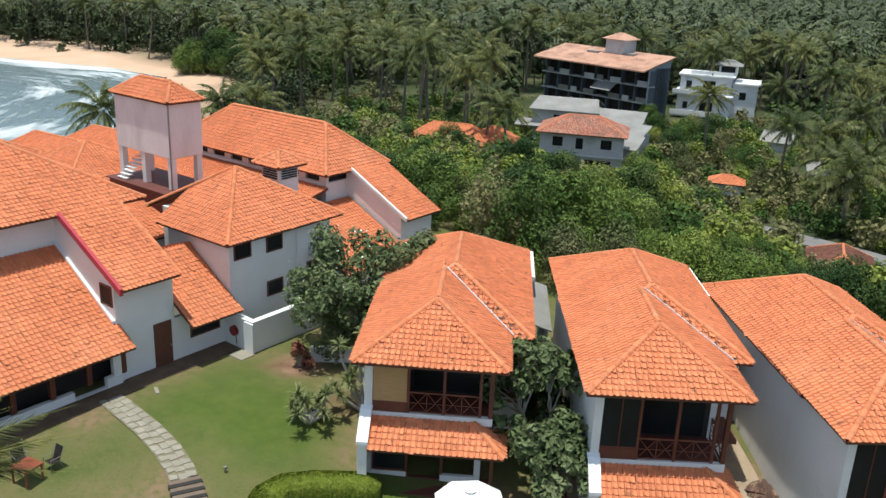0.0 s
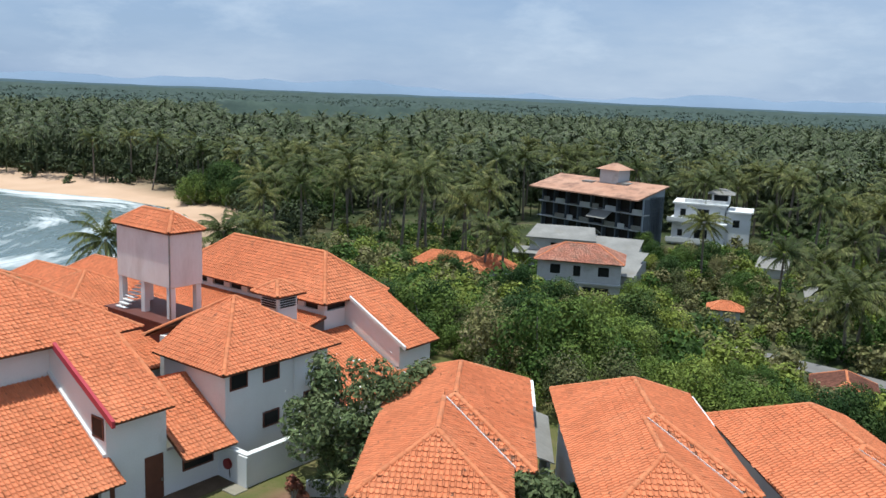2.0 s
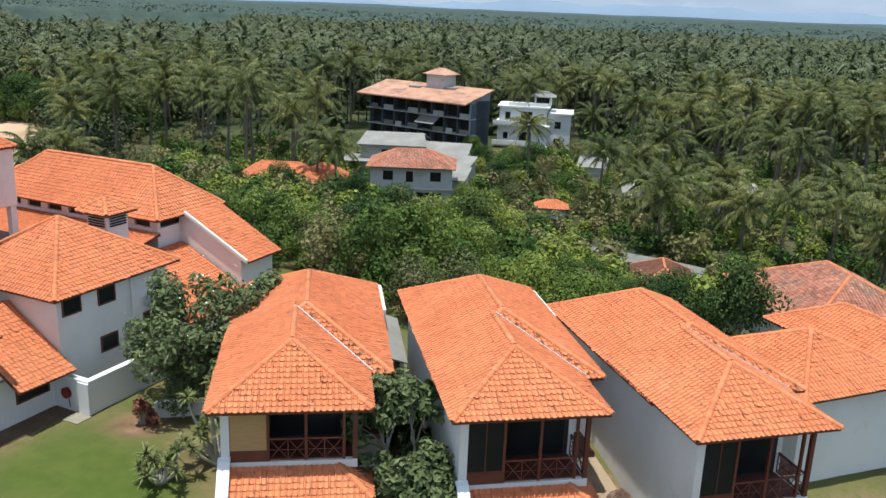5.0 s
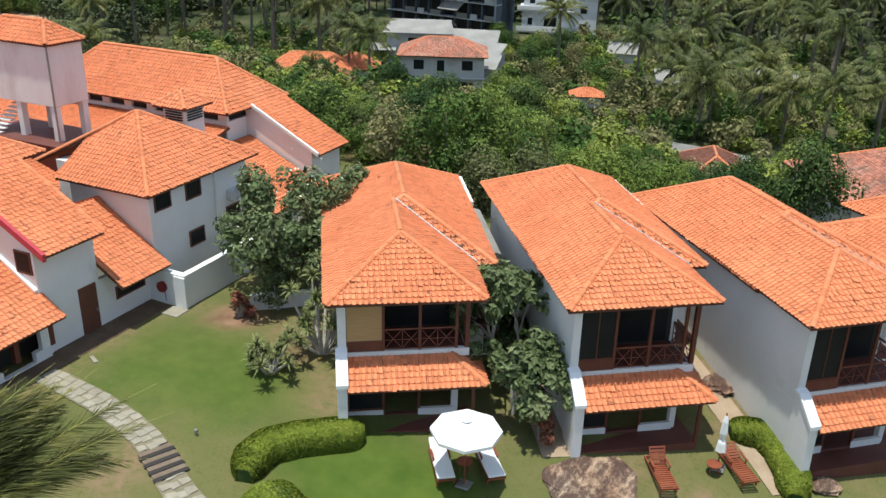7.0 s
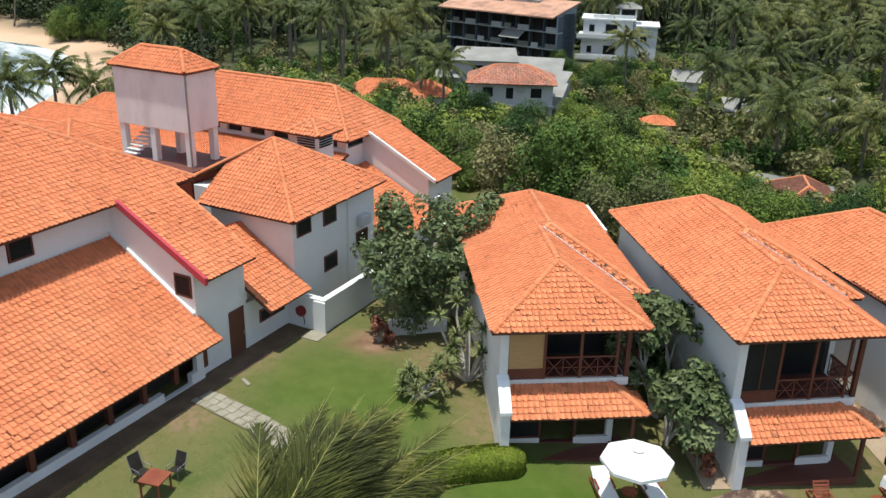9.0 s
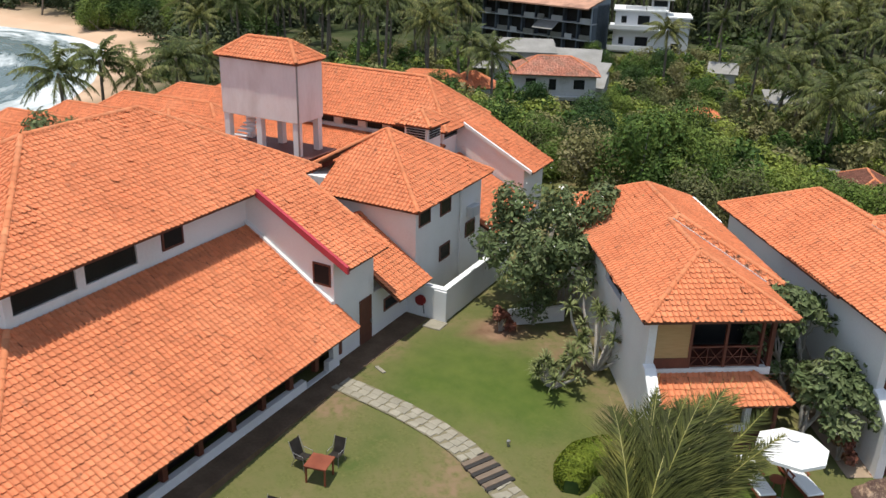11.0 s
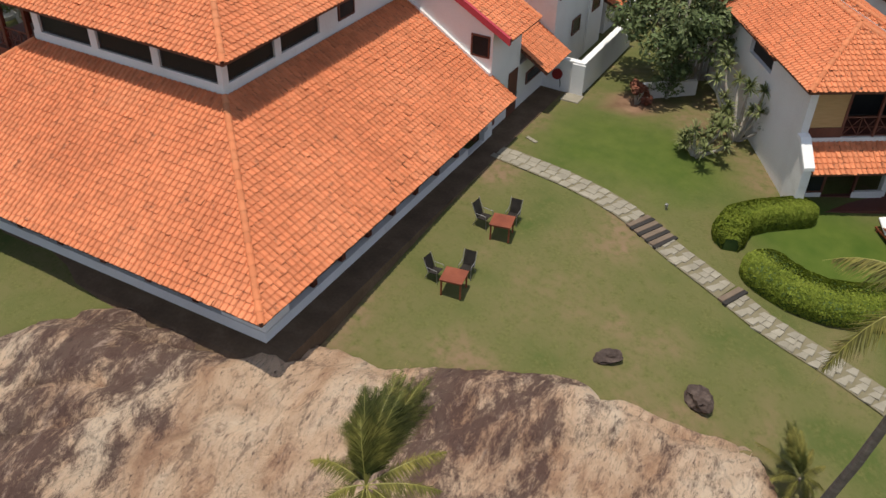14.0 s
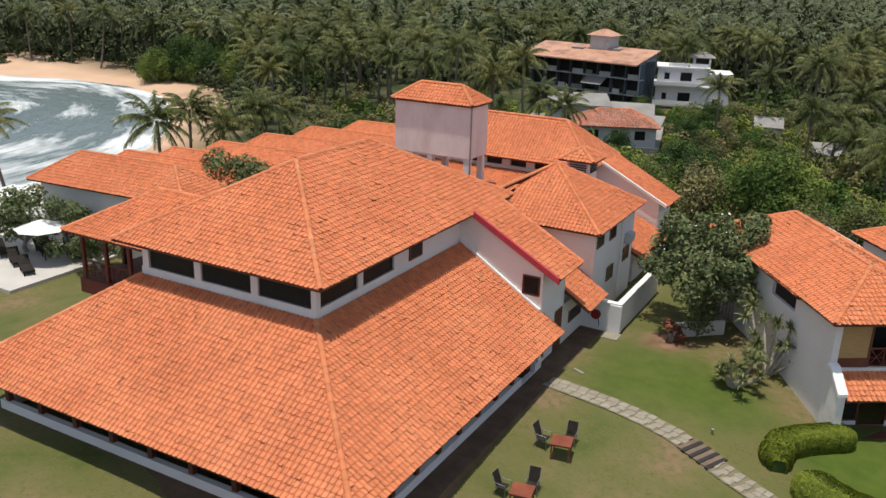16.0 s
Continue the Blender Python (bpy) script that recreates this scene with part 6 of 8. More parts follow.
def near_road(x, y, gap):
    for (x0, y0), (x1, y1) in zip(ROAD, ROAD[1:]):
        t = max(0, min(1, ((x - x0) * (x1 - x0) + (y - y0) * (y1 - y0)) / ((x1 - x0) ** 2 + (y1 - y0) ** 2)))
        if math.hypot(x - x0 - t * (x1 - x0), y - y0 - t * (y1 - y0)) < gap:
            return True
    return False


def azimuth(x, y):
    return math.degrees(math.atan2(-x, y))


spots = []


def tallest(x, y):
    """How high growth stands: low enough to leave the houses, roofs and road behind it in sight from the headland."""
    az, d = azimuth(x + 4, y), math.hypot(x + 4, y)
    fall = 0.375 if 2 < az < 19 else 0.295 if 19 <= az < 34 else 0.275 if az >= 34 else 0.335
    return 22.0 - fall * d - gz(x, y)


tries = 0
while len(spots) < 380 and tries < 40000:
    tries += 1
    x, y = r70.uniform(-62, 32), r70.uniform(36, 112)
    az, d = azimuth(x, y), math.hypot(x, y)
    if not (-18 < az < 50) or y < 39.5 + 0.42 * (x + 27):
        continue
    if x < -27.5 and y < 45.5 or math.hypot(x + 0.5, y - 41) < 8.5 or math.hypot(x - 4, y - 44) < 7 or math.hypot(x - 0.5, y - 58) < 8.5 or math.hypot(x + 13.6, y - 73) < 6:
        continue
    if 24 < az < 34 and 74 < d or math.hypot(x + 64, y - 88) < 9:
        continue
    if tallest(x, y) < 1.0:
        continue
    if near_road(x, y, 4.0) or (10.2 < az < 13.8 and 77 < d < 97) or any(math.hypot(x - a, y - b) < 2.7 for a, b in spots):
        continue
    spots.append((x, y))
for x, y in spots:
    u = r70.random()
    light = smooth(-40, -10, np.array([x]))[0]
    k = 2 if u < 0.14 + 0.14 * light else 5 if u < 0.26 + 0.24 * light else 3 if u < 0.42 + 0.22 * light else 0 if u < 0.74 else 1 if u < 0.92 else 4
    s = r70.uniform(0.5, 1.15)
    drop = 0.2
    s = max(0.35, min(s, tallest(x, y) / (5.2, 6.4, 4.4, 4.6, 7.2, 4.0)[k] * r70.uniform(0.85, 1.1)))
    plant("tree" if k in (0, 1, 4) else "shrub", KINDS[k], x, y, gz(x, y) - drop, r70.uniform(0, 6.28), s, WORDS[k], "tree" if k in (0, 1, 4) else "shrub", "scrub behind the villas", sz=s * r70.uniform(0.8, 1.15))

# low scrub round the houses
def merged(name, bases, places, mat, label):
    V, Fc, n0 = [], [], 0
    for i, (x, y, z, rot, s) in enumerate(places):
        v, f = bases[i % len(bases)]
        c, q = math.cos(rot), math.sin(rot)
        V.append(np.stack([(v[:, 0] * c - v[:, 1] * q) * s + x, (v[:, 0] * q + v[:, 1] * c) * s + y, v[:, 2] * s + z], 1))
        Fc.append(f + n0)
        n0 += len(v)
    ob = raw(name, np.concatenate(V), np.concatenate(Fc), mat)
    return tagged(ob, label, "trees", kind="stuff")


def low_bush(seed, n=330):
    r = np.random.default_rng(seed)
    c, rad = crown_clumps(r, 2.2, 2.4, 9, 0.1)
    return leaf_cloud(c, rad, n, 0.42, r, slim=0.6)


low_spots = []
tries = 0
while len(low_spots) < 820 and tries < 60000:
    tries += 1
    az, d = r70.uniform(-14, 44), r70.uniform(60, 172)
    x, y = -math.sin(radians(az)) * d, math.cos(radians(az)) * d
    if near_road(x, y, 3.5) or (10.2 < az < 13.8 and 80 < d < 97) or any(math.hypot(x - a, y - b) < 2.0 for a, b in low_spots) or any(math.hypot(x - a, y - b) < 1.6 for a, b in spots):
        continue
    if any(math.hypot(x - a, y - b) < q for a, b, q in ((-55, 108, 8.5), (-66, 124, 8), (-60, 120, 8), (-57, 114, 6), (-76, 152, 17), (-64, 165, 12), (-64.5, 88, 7), (-61, 93, 4), (-35, 107, 4.5), (-27.5, 126, 5), (-40, 143, 5), (-14, 128, 5), (-13.6, 73, 5), (0.5, 58, 8), (-54, 98, 3))):
        continue
    low_spots.append((x, y))
bushes = [low_bush(200 + i) for i in range(5)]
for k, (mat, words) in enumerate(((M_LEAF_B, "mid-green low scrub round the houses"), (M_LEAF_O, "dry olive low scrub round the houses"), (M_LEAF_Y, "light green low scrub round the houses"))):
    merged("low_scrub", bushes, [(x, y, gz(x, y) - 0.2, r70.uniform(0, 6.28), r70.uniform(0.6, 1.25)) for x, y in low_spots[k::3]], mat, words)

# coconut palms near enough to tell apart
count = 0
tries = 0
taken = []
while count < 300 and tries < 40000:
    tries += 1
    az, d = r70.uniform(-14, 64), 74 + 190 * r70.random() ** 0.8
    x, y = -math.sin(radians(az)) * d, math.cos(radians(az)) * d
    if az > 40 and d < 150 or (22 < az < 33.5 and d < 190) or (13.5 < az <= 23 and d < 178) or (2 < az <= 13.5 and d < 95) or (az <= 2 and d < 74) or (33.5 <= az <= 40 and d < 122):
        continue
    if float(coast_gap(np.array([x]), np.array([y]))[0]) < 20 or near_road(x, y, 4):
        continue
    if any(math.hypot(x - a, y - b) < (7.0 if az < 20 and d < 150 else 5.0) for a, b in taken):
        continue
    taken.append((x, y))
    s = r70.uniform(1.0, 1.4)
    palm(PALMS[count % 7], x, y, gz(x, y) + (r70.uniform(5.0, 8.0) if az < 14 and d < 125 else r70.uniform(9.5, 14.0)), r70.uniform(0, 6.28), s, group="coconut grove")
    count += 1
for x, y, h in ((-112, 92.7, 5.5), (-112, 46, 10), (-116, 101, 9), (-125, 108, 8), (-30, 112, 9), (-45.5, 125, 9.7), (-41.5, 146, 9.7),
                (-5.6, 100, 8), (4, 84, 10), (8, 90, 9), (-19.2, 107, 7.5), (-62, 92, 8), (-57, 88, 7)):
    palm(PALMS[int(abs(x)) % 7], x, y, gz(x, y) + h, x, 1.0, group="coconut palms near the houses")
for i, (x, y, z, s) in enumerate(((-101.4, 61.5, -2.2, 1.4), (-104.6, 70.5, -2.2, 1.35), (-102.7, 74.9, -4.6, 1.25), (-101.3, 80.5, -3.0, 1.3), (-105.3, 90.0, -4.5, 1.25), (-98.5, 55.0, -6.5, 0.7))):
    palm(PALMS[(2 * i + 1) % 7], x, y, z, 1.3 * i, s, "coconut palm with drooping fronds behind the guest wing", group="coconut palms on the shore")


M_FROND_FAR = material("grove_frond", [(0.028, 0.042, 0.014), (0.060, 0.080, 0.027), (0.135, 0.15, 0.06)], rough=0.6, scale=0.05, fine=1, island=0.45, bump=0)
# greyed blue-green: distance haze is mixed into this crown colour
M_CROWN_FAR = material("haze_tinted_crown", [(0.042, 0.066, 0.050), (0.058, 0.086, 0.066), (0.078, 0.108, 0.080)], rough=0.8, scale=0.01, fine=0.5, island=0.5, bump=0)
r71 = np.random.default_rng(71)
M_LEAF_FAR = material("undergrowth_leaf", [(0.026, 0.040, 0.012), (0.046, 0.064, 0.019), (0.085, 0.10, 0.036)], rough=0.7, scale=0.05, fine=1, island=0.45, bump=0)

# the far grove, too many to count
def small_palm(seed, fronds=14, leaflets=8):
    r = np.random.default_rng(seed)
    T = []
    for i in range(fronds):
        u = (i + r.uniform(0, 0.6)) / fronds
        t, _ = frond(r, 4.8 * r.uniform(0.85, 1.1), radians(72 - 105 * u), radians(88), i * 2.4 + r.uniform(-0.3, 0.3), leaflets, 0.85, 0.6, wilt=0.7 + 0.6 * u)
        T.append(t)
    T = np.concatenate(T)
    v = np.concatenate([T.reshape(-1, 3), np.array([(-0.2, 0, -12), (0.2, 0, -12), (0.12, 0, 0), (0, -0.2, -12), (0, 0.2, -12), (0, 0.12, 0)])])
    return v, np.arange(len(v)).reshape(-1, 3)


far = []
tries = 0
while len(far) < 3600 and tries < 60000:
    tries += 1
    az, d = r70.uniform(-16, 70), 200 + 400 * r70.random() ** 0.85
    x, y = -math.sin(radians(az)) * d, math.cos(radians(az)) * d
    if float(coast_gap(np.array([x]), np.array([y]))[0]) < 20 or (d < 260 and any(math.hypot(x - a, y - b) < 4 for a, b in taken)):
        continue
    if 22 < az < 33 and d < 192 or abs(az - FIELD[0]) < 6.5 and abs(d - 650) < 230:
        continue
    far.append((x, y, gz(x, y) + r70.uniform(8, 15), r70.uniform(0, 6.28), r70.uniform(1.0, 1.55)))
merged("far_coconut_grove", [small_palm(90 + i) for i in range(6)], far, M_FROND_FAR, "dense coconut grove stretching to the horizon")

# low growth under and beyond the palms
def bush_base(seed, n=60):
    r = np.random.default_rng(seed)
    c, rad = crown_clumps(r, 3.4, 4.5, 7, 0.1)
    return leaf_cloud(c, rad, n, 1.5, r, slim=0.8)


low = []
while len(low) < 2600:
    az, d = r70.uniform(-18, 70), 88 + 560 * r70.random() ** 0.8
    x, y = -math.sin(radians(az)) * d, math.cos(radians(az)) * d
    g = float(coast_gap(np.array([x]), np.array([y]))[0])
    if g < 17 or near_road(x, y, 4) or (22 < az < 33 and 95 < d < 185) or (13.5 < az <= 22 and 120 < d < 170) or (az > 38 and d < 130):
        continue
    if abs(az - FIELD[0]) < 6.5 and abs(d - 650) < 230:
        continue
    low.append((x, y, gz(x, y) - 0.5, r70.uniform(0, 6.28), r70.uniform(0.6, 1.3)))
def fine_bush(seed, n=260):
    r = np.random.default_rng(seed)
    c, rad = crown_clumps(r, 3.2, 4.0, 10, 0.1)
    return leaf_cloud(c, rad, n, 0.55, r, slim=0.6)


near_low = [p for p in low if math.hypot(p[0], p[1]) < 185]
low = [p for p in low if math.hypot(p[0], p[1]) >= 185]
for k, mat in enumerate((M_LEAF, M_LEAF_O, M_LEAF_B)):
    merged("undergrowth", [fine_bush(130 + i + 6 * k) for i in range(6)], near_low[k::3], mat, ("dark green", "dry olive", "mid-green")[k] + " undergrowth among the nearer palms")
merged("undergrowth", [bush_base(120 + i) for i in range(6)], low, M_LEAF_FAR, "tangled undergrowth below the palms")


# closed canopy of the plain beyond, one uneven sheet, haze tinted into its green
caz, cd = np.radians(np.linspace(-22, 74, 420)), 430 * (2750 / 430) ** np.linspace(0, 1, 90)
CA, CD = np.meshgrid(caz, cd)
CX, CY = -np.sin(CA) * CD, np.cos(CA) * CD
rough_top = np.random.default_rng(77).normal(0, 1, CX.shape)
CZ = -4.0 + 5.5 * smooth(430, 700, CD) + rough_top * 1.1 + 1.2 * np.sin(CX * 0.021) * np.cos(CY * 0.017)
CZ = CZ - 14 * smooth(7.5, 6, np.abs(np.degrees(CA) - FIELD[0])) * smooth(260, 200, np.abs(CD - 640)) - 20 * smooth(26, 18, coast_gap(CX, CY))
cidx = np.arange(CX.size).reshape(CX.shape)
cq = np.stack([cidx[:-1, :-1], cidx[:-1, 1:], cidx[1:, 1:], cidx[1:, :-1]], -1).reshape(-1, 4)
wood = raw("distant_wood", np.stack([CX, CY, CZ], -1).reshape(-1, 3), cq, material("haze_tinted_leaf", [(0.024, 0.042, 0.034), (0.038, 0.061, 0.048), (0.058, 0.084, 0.064)], rough=0.95, scale=0.03, fine=0.16, bump=0.0, spread=0.2), smooth=True)
tagged(wood, "unbroken wooded plain in the distance", "trees", kind="stuff")

# single crowns standing out of that sheet, tinted with the same haze
def far_crown(seed):
    r = np.random.default_rng(seed)
    v = []
    for i in range(11):
        a, rise, n = i * 2.4 + r.uniform(-0.3, 0.3), r.uniform(-0.2, 1.0), r.uniform(3.5, 5.5)
        c, q = math.cos(a), math.sin(a)
        mid, end = (c * n * 0.55, q * n * 0.55, n * 0.5 * rise), (c * n, q * n, n * (0.5 * rise - 0.45))
        v += [(-q * 0.5, c * 0.5, 0), (q * 0.5, -c * 0.5, 0), mid, (mid[0] - q * 0.7, mid[1] + c * 0.7, mid[2]), (mid[0] + q * 0.7, mid[1] - c * 0.7, mid[2]), end]
    return np.array(v), np.arange(len(v)).reshape(-1, 3)


tops = []
while len(tops) < 4200:
    az, d = r71.uniform(-18, 70), 560 * (1500 / 560) ** r71.random()
    x, y = -math.sin(radians(az)) * d, math.cos(radians(az)) * d
    if float(coast_gap(np.array([x]), np.array([y]))[0]) < 28 or abs(az - FIELD[0]) < 7 and abs(d - 660) < 240:
        continue
    tops.append((x, y, -4.0 + 5.5 * float(smooth(430, 700, np.array([d]))[0]) + r71.uniform(-1.0, 1.8) - 1.5 * float(smooth(600, 1000, np.array([d]))[0]), r71.uniform(0, 6.28), r71.uniform(0.7, 1.2) * (1 + d / 2500)))
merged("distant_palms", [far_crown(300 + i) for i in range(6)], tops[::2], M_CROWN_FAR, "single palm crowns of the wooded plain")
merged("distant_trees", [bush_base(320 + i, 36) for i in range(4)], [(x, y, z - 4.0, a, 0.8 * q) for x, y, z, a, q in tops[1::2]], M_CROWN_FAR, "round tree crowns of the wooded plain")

# bushy trees on the headland behind the beach
for i in range(26):
    u = i / 25
    x, y = -178 + 40 * u + r70.uniform(-3, 3), 128 + 10 * math.sin(3 * u) + r70.uniform(-5, 9)
    k = (1, 0, 4, 1, 0)[i % 5]
    plant("tree", KINDS[k], x, y, gz(x, y) - 0.4, r70.uniform(0, 6.28), r70.uniform(1.1, 1.7), "broad bushy tree behind the beach", "tree", "trees behind the beach")

# bushes along the back of the beach
edge = []
tries = 0
while len(edge) < 170 and tries < 20000:
    tries += 1
    x, y = r70.uniform(-275, -118), r70.uniform(70, 190)
    g = float(coast_gap(np.array([x]), np.array([y]))[0])
    wide = 15 + 14 * float(smooth(-180, -215, np.array([x]))[0])
    if wide + 1 < g < wide + 16:
        edge.append((x, y, gz(x, y) - 0.3, r70.uniform(0, 6.28), r70.uniform(0.7, 1.4)))
merged("beach_scrub", [fine_bush(140 + i) for i in range(5)], edge, M_LEAF_FAR, "dense green scrub along the back of the beach")
for x, y, k, s in ((-64.2, 146, 4, 0.6), (-60.0, 141, 0, 0.7), (-52.4, 135.8, 0, 0.8), (-56.5, 133.0, 5, 0.6), (-48.8, 138, 1, 0.8), (-45.2, 130.7, 3, 0.9), (-39.2, 121.8, 0, 0.75), (-45.6, 103.2, 2, 0.95), (-43.0, 106.5, 5, 0.8), (-45.3, 114.9, 3, 0.9), (-49.0, 122, 1, 0.7), (-41.8, 110.5, 3, 0.8), (-36.5, 116, 5, 0.6), (-33.0, 112, 3, 0.8), (-47.5, 127, 5, 0.6), (-54.0, 142, 3, 0.9)):
    plant("tree" if k in (0, 1, 4) else "shrub", KINDS[k], x, y, gz(x, y) - 0.3, x, s, WORDS[k].replace("in dense scrub", "between the houses").replace("over the scrub", "between the houses"), "tree" if k in (0, 1, 4) else "shrub", "growth between the houses")
for x, y, k, s in ((-61.1, 82.3, 1, 0.62), (-57.0, 77.5, 1, 0.55), (-52.5, 80.5, 0, 0.5), (-62.5, 75.5, 1, 0.5), (-45.0, 72.0, 1, 0.7), (-36.5, 66.0, 1, 0.7)):
    plant("tree", KINDS[k], x, y, gz(x, y) - 0.3, x, s, "dark round-headed tree before the orange roofs", "tree")


# ---- granite outcrop below the hall ----
EDGE = [(-40, -7.5), (-38.0, -3.5), (-37.6, 0.3), (-36.8, 1.5), (-35.5, 2.5), (-31.3, 2.9), (-30.1, 4.3), (-28.0, 4.9), (-26.7, 5.4), (-24.75, 6.6), (-22.7, 7.6), (-20.5, 7.9), (-18.7, 8.1), (-16.6, 8.6), (-15.7, 7.6), (-14.5, 4.5), (-13, -2)]


def rock_height(x, y):
    ex, ey = np.array([e[0] for e in EDGE[2:]]), np.array([e[1] for e in EDGE[2:]])
    yy = np.interp(x, ex, ey)
    raw_d = yy - y
    d = np.maximum(raw_d, -3)
    left = np.maximum(-37.5 + 0.22 * np.maximum(-y - 1.5, 0) - x, 0)
    right = np.maximum(x + 15.2 + 0.2 * np.minimum(0, y - 4), 0)
    z0 = lawn_z(x, np.minimum(yy, 30))
    hump = 0.55 * smooth(-0.2, 1.6, d) + 0.5 * smooth(0, 3, d) * np.exp(-((x + 34.5) / 4.5) ** 2)
    fall = 0.10 * d + 0.028 * np.maximum(d - 1.5, 0) ** 2
    return z0 + 0.05 + hump - np.minimum(fall, 14) - 2.2 * left - 0.9 * right - 2.2 * smooth(0.25, -0.35, raw_d)


rx, ry = np.arange(-44, -9, 0.22), np.arange(-26, 10, 0.22)
RXg, RYg = np.meshgrid(rx, ry)
RZ = rock_height(RXg, RYg)
bumps = np.zeros_like(RZ)
RYD = np.interp(RXg, [e[0] for e in EDGE[2:]], [e[1] for e in EDGE[2:]]) - RYg
for a in range(RZ.shape[0]):
    for b in range(RZ.shape[1]):
        p = Vector((RXg[a, b], RYg[a, b], 0.0))
        q2 = Vector((p.x * 0.8 + p.y * 0.5, p.y * 0.8 - p.x * 0.5, 0))
        bumps[a, b] = (0.38 * noise.fractal(p * 0.22, 1.0, 2.0, 4) + 0.20 * noise.fractal(q2 * 1.0, 0.7, 2.1, 5)) * min(1.0, max(0.15, 0.5 * (RYD[a, b] + 0.3))) - 0.30 * max(0, 0.10 - abs(noise.noise(Vector((q2.x * 0.16, q2.y * 0.5, 3.1))))) / 0.10
RZ = RZ + bumps
ridx = np.arange(RXg.size).reshape(RXg.shape)
rq = np.stack([ridx[:-1, :-1], ridx[:-1, 1:], ridx[1:, 1:], ridx[1:, :-1]], -1).reshape(-1, 4)
keep_q = (RZ > ground_z(RXg, RYg) - 1.2).ravel()
rq = rq[keep_q[rq].any(1)]
outcrop = raw("granite_outcrop", np.stack([RXg, RYg, RZ], -1).reshape(-1, 3), rq, M_ROCK, smooth=True)
tagged(outcrop, "weathered pinkish granite outcrop with dark stains and cracks", "rock", kind="structure")


def boulder(x, y, s, label, mat=M_BOULDER, flat=0.6, seed=0, name="boulder", sink=0.25):
    bm = bmesh.new()
    bmesh.ops.create_icosphere(bm, subdivisions=3, radius=1)
    off = Vector((seed * 7.1, 3.3, 1.7))
    for v in bm.verts:
        n = 0.75 + 0.45 * noise.fractal(v.co * 1.1 + off, 1.0, 2.0, 3)
        v.co = Vector((v.co.x * n * s[0], v.co.y * n * s[1], v.co.z * n * flat * s[0]))
    return tagged(part(name, bm, mat, None, "", pose(x, y, gz(x, y) + sink * flat * s[0], 0, 0, seed * 40)), label, "rock")


boulder(-21.7, 9.0, (0.62, 0.42), "flat dark boulder set in the lawn", seed=1, flat=0.42)
boulder(-18.7, 9.1, (0.62, 0.62), "round dark boulder set in the lawn", seed=2)
# bare granite between the first two villas
boulder(-10.2, 23.2, (3.1, 1.9), "bare pinkish rock sheet before the villa", mat=M_ROCK, flat=0.035, seed=3, name="rock_sheet", sink=0.0)
boulder(-6.4, 31.0, (0.9, 1.6), "bare rock between the villas", mat=M_ROCK, flat=0.25, seed=4, name="rock_sheet")
boulder(-2.2, 27.4, (1.0, 0.8), "bare rock at the foot of the villa", mat=M_ROCK, flat=0.2, seed=5, name="rock_sheet")


# ---- path, steps, furniture and hedges on the lawn ----
PATH_LINE = [(-29.6, 17.2), (-26.8, 16.95), (-25.1, 16.65), (-23.9, 16.3), (-23.3, 16.05)]
PATH_DOWN = [(-22.0, 15.3), (-21.1, 14.9), (-20.0, 14.48), (-19.2, 14.15)]
PATH_LAST = [(-18.8, 13.95), (-17.7, 13.5), (-16.6, 13.25), (-15.2, 13.0), (-13.5, 12.6), (-11.5, 12.1)]


def along(line, step):
    pts = [Vector((x, y, 0)) for x, y in line]
    out = []
    for a, b in zip(pts, pts[1:]):
        L = (b - a).length
        k = 0.0
        while k < L:
            out.append((a + (b - a) * k / L, (b - a) / L))
            k += step
    return out


M_PATH_BED = material("sandy_joint", [(0.15, 0.130, 0.075), (0.22, 0.190, 0.125)], rough=0.95, scale=3, fine=20)
paving = empty("garden_path", pose(-24, 16, 0), "curved path of pale stone slabs across the lawn", "path", kind="structure")
slab_shapes = []
for i in range(5):
    bm = bmesh.new()
    w = 0.30 + 0.02 * i
    box_into(bm, (-0.5, -0.5, -0.5), (0.5, 0.5, 0.5), Matrix.Diagonal((w, 0.425, 0.09, 1)))
    for v in bm.verts:
        v.co += Vector((r70.uniform(-0.028, 0.028), r70.uniform(-0.028, 0.028), 0))
    bmesh.ops.bevel(bm, geom=bm.edges[:], offset=0.010, segments=1, affect="EDGES")
    me = bpy.data.meshes.new("slab")
    bm.to_mesh(me)
    bm.free()
    me.materials.append(M_SAND_PATH)
    slab_shapes.append(me)
for line in (PATH_LINE, PATH_DOWN, PATH_LAST):
    for n, (p, d) in enumerate(along(line, 0.46)):
        side = Vector((-d.y, d.x, 0))
        for j, off in enumerate((-0.33, -0.01, 0.31)):
            c = p + side * (off + 0.015 * ((n * 7 + j * 3) % 5 - 2)) + d * 0.025 * ((n * 5 + j * 4) % 5 - 2)
            s = new("slab", slab_shapes[(n * 3 + j * 2) % 5])
            s.matrix_world = pose(c.x, c.y, gz(c.x, c.y) + 0.008 + 0.0025 * ((n + j) % 3), 0, 0, math.degrees(math.atan2(side.y, side.x)) + r70.uniform(-3, 3))
            under(paving, s)

for line in (PATH_LINE, PATH_DOWN, PATH_LAST):
    got = along(line, 0.3)
    got.append((Vector((*line[-1], 0)), got[-1][1]))
    v = []
    for p, d in got:
        for off in (-0.54, 0.52):
            c = p + Vector((-d.y, d.x, 0)) * off
            v.append((c.x, c.y, gz(c.x, c.y) + 0.042))
    under(paving, tagged(raw("bed", v, [(2 * i, 2 * i + 1, 2 * i + 3, 2 * i + 2) for i in range(len(got) - 1)], M_PATH_BED), "sandy joints between the slabs"))


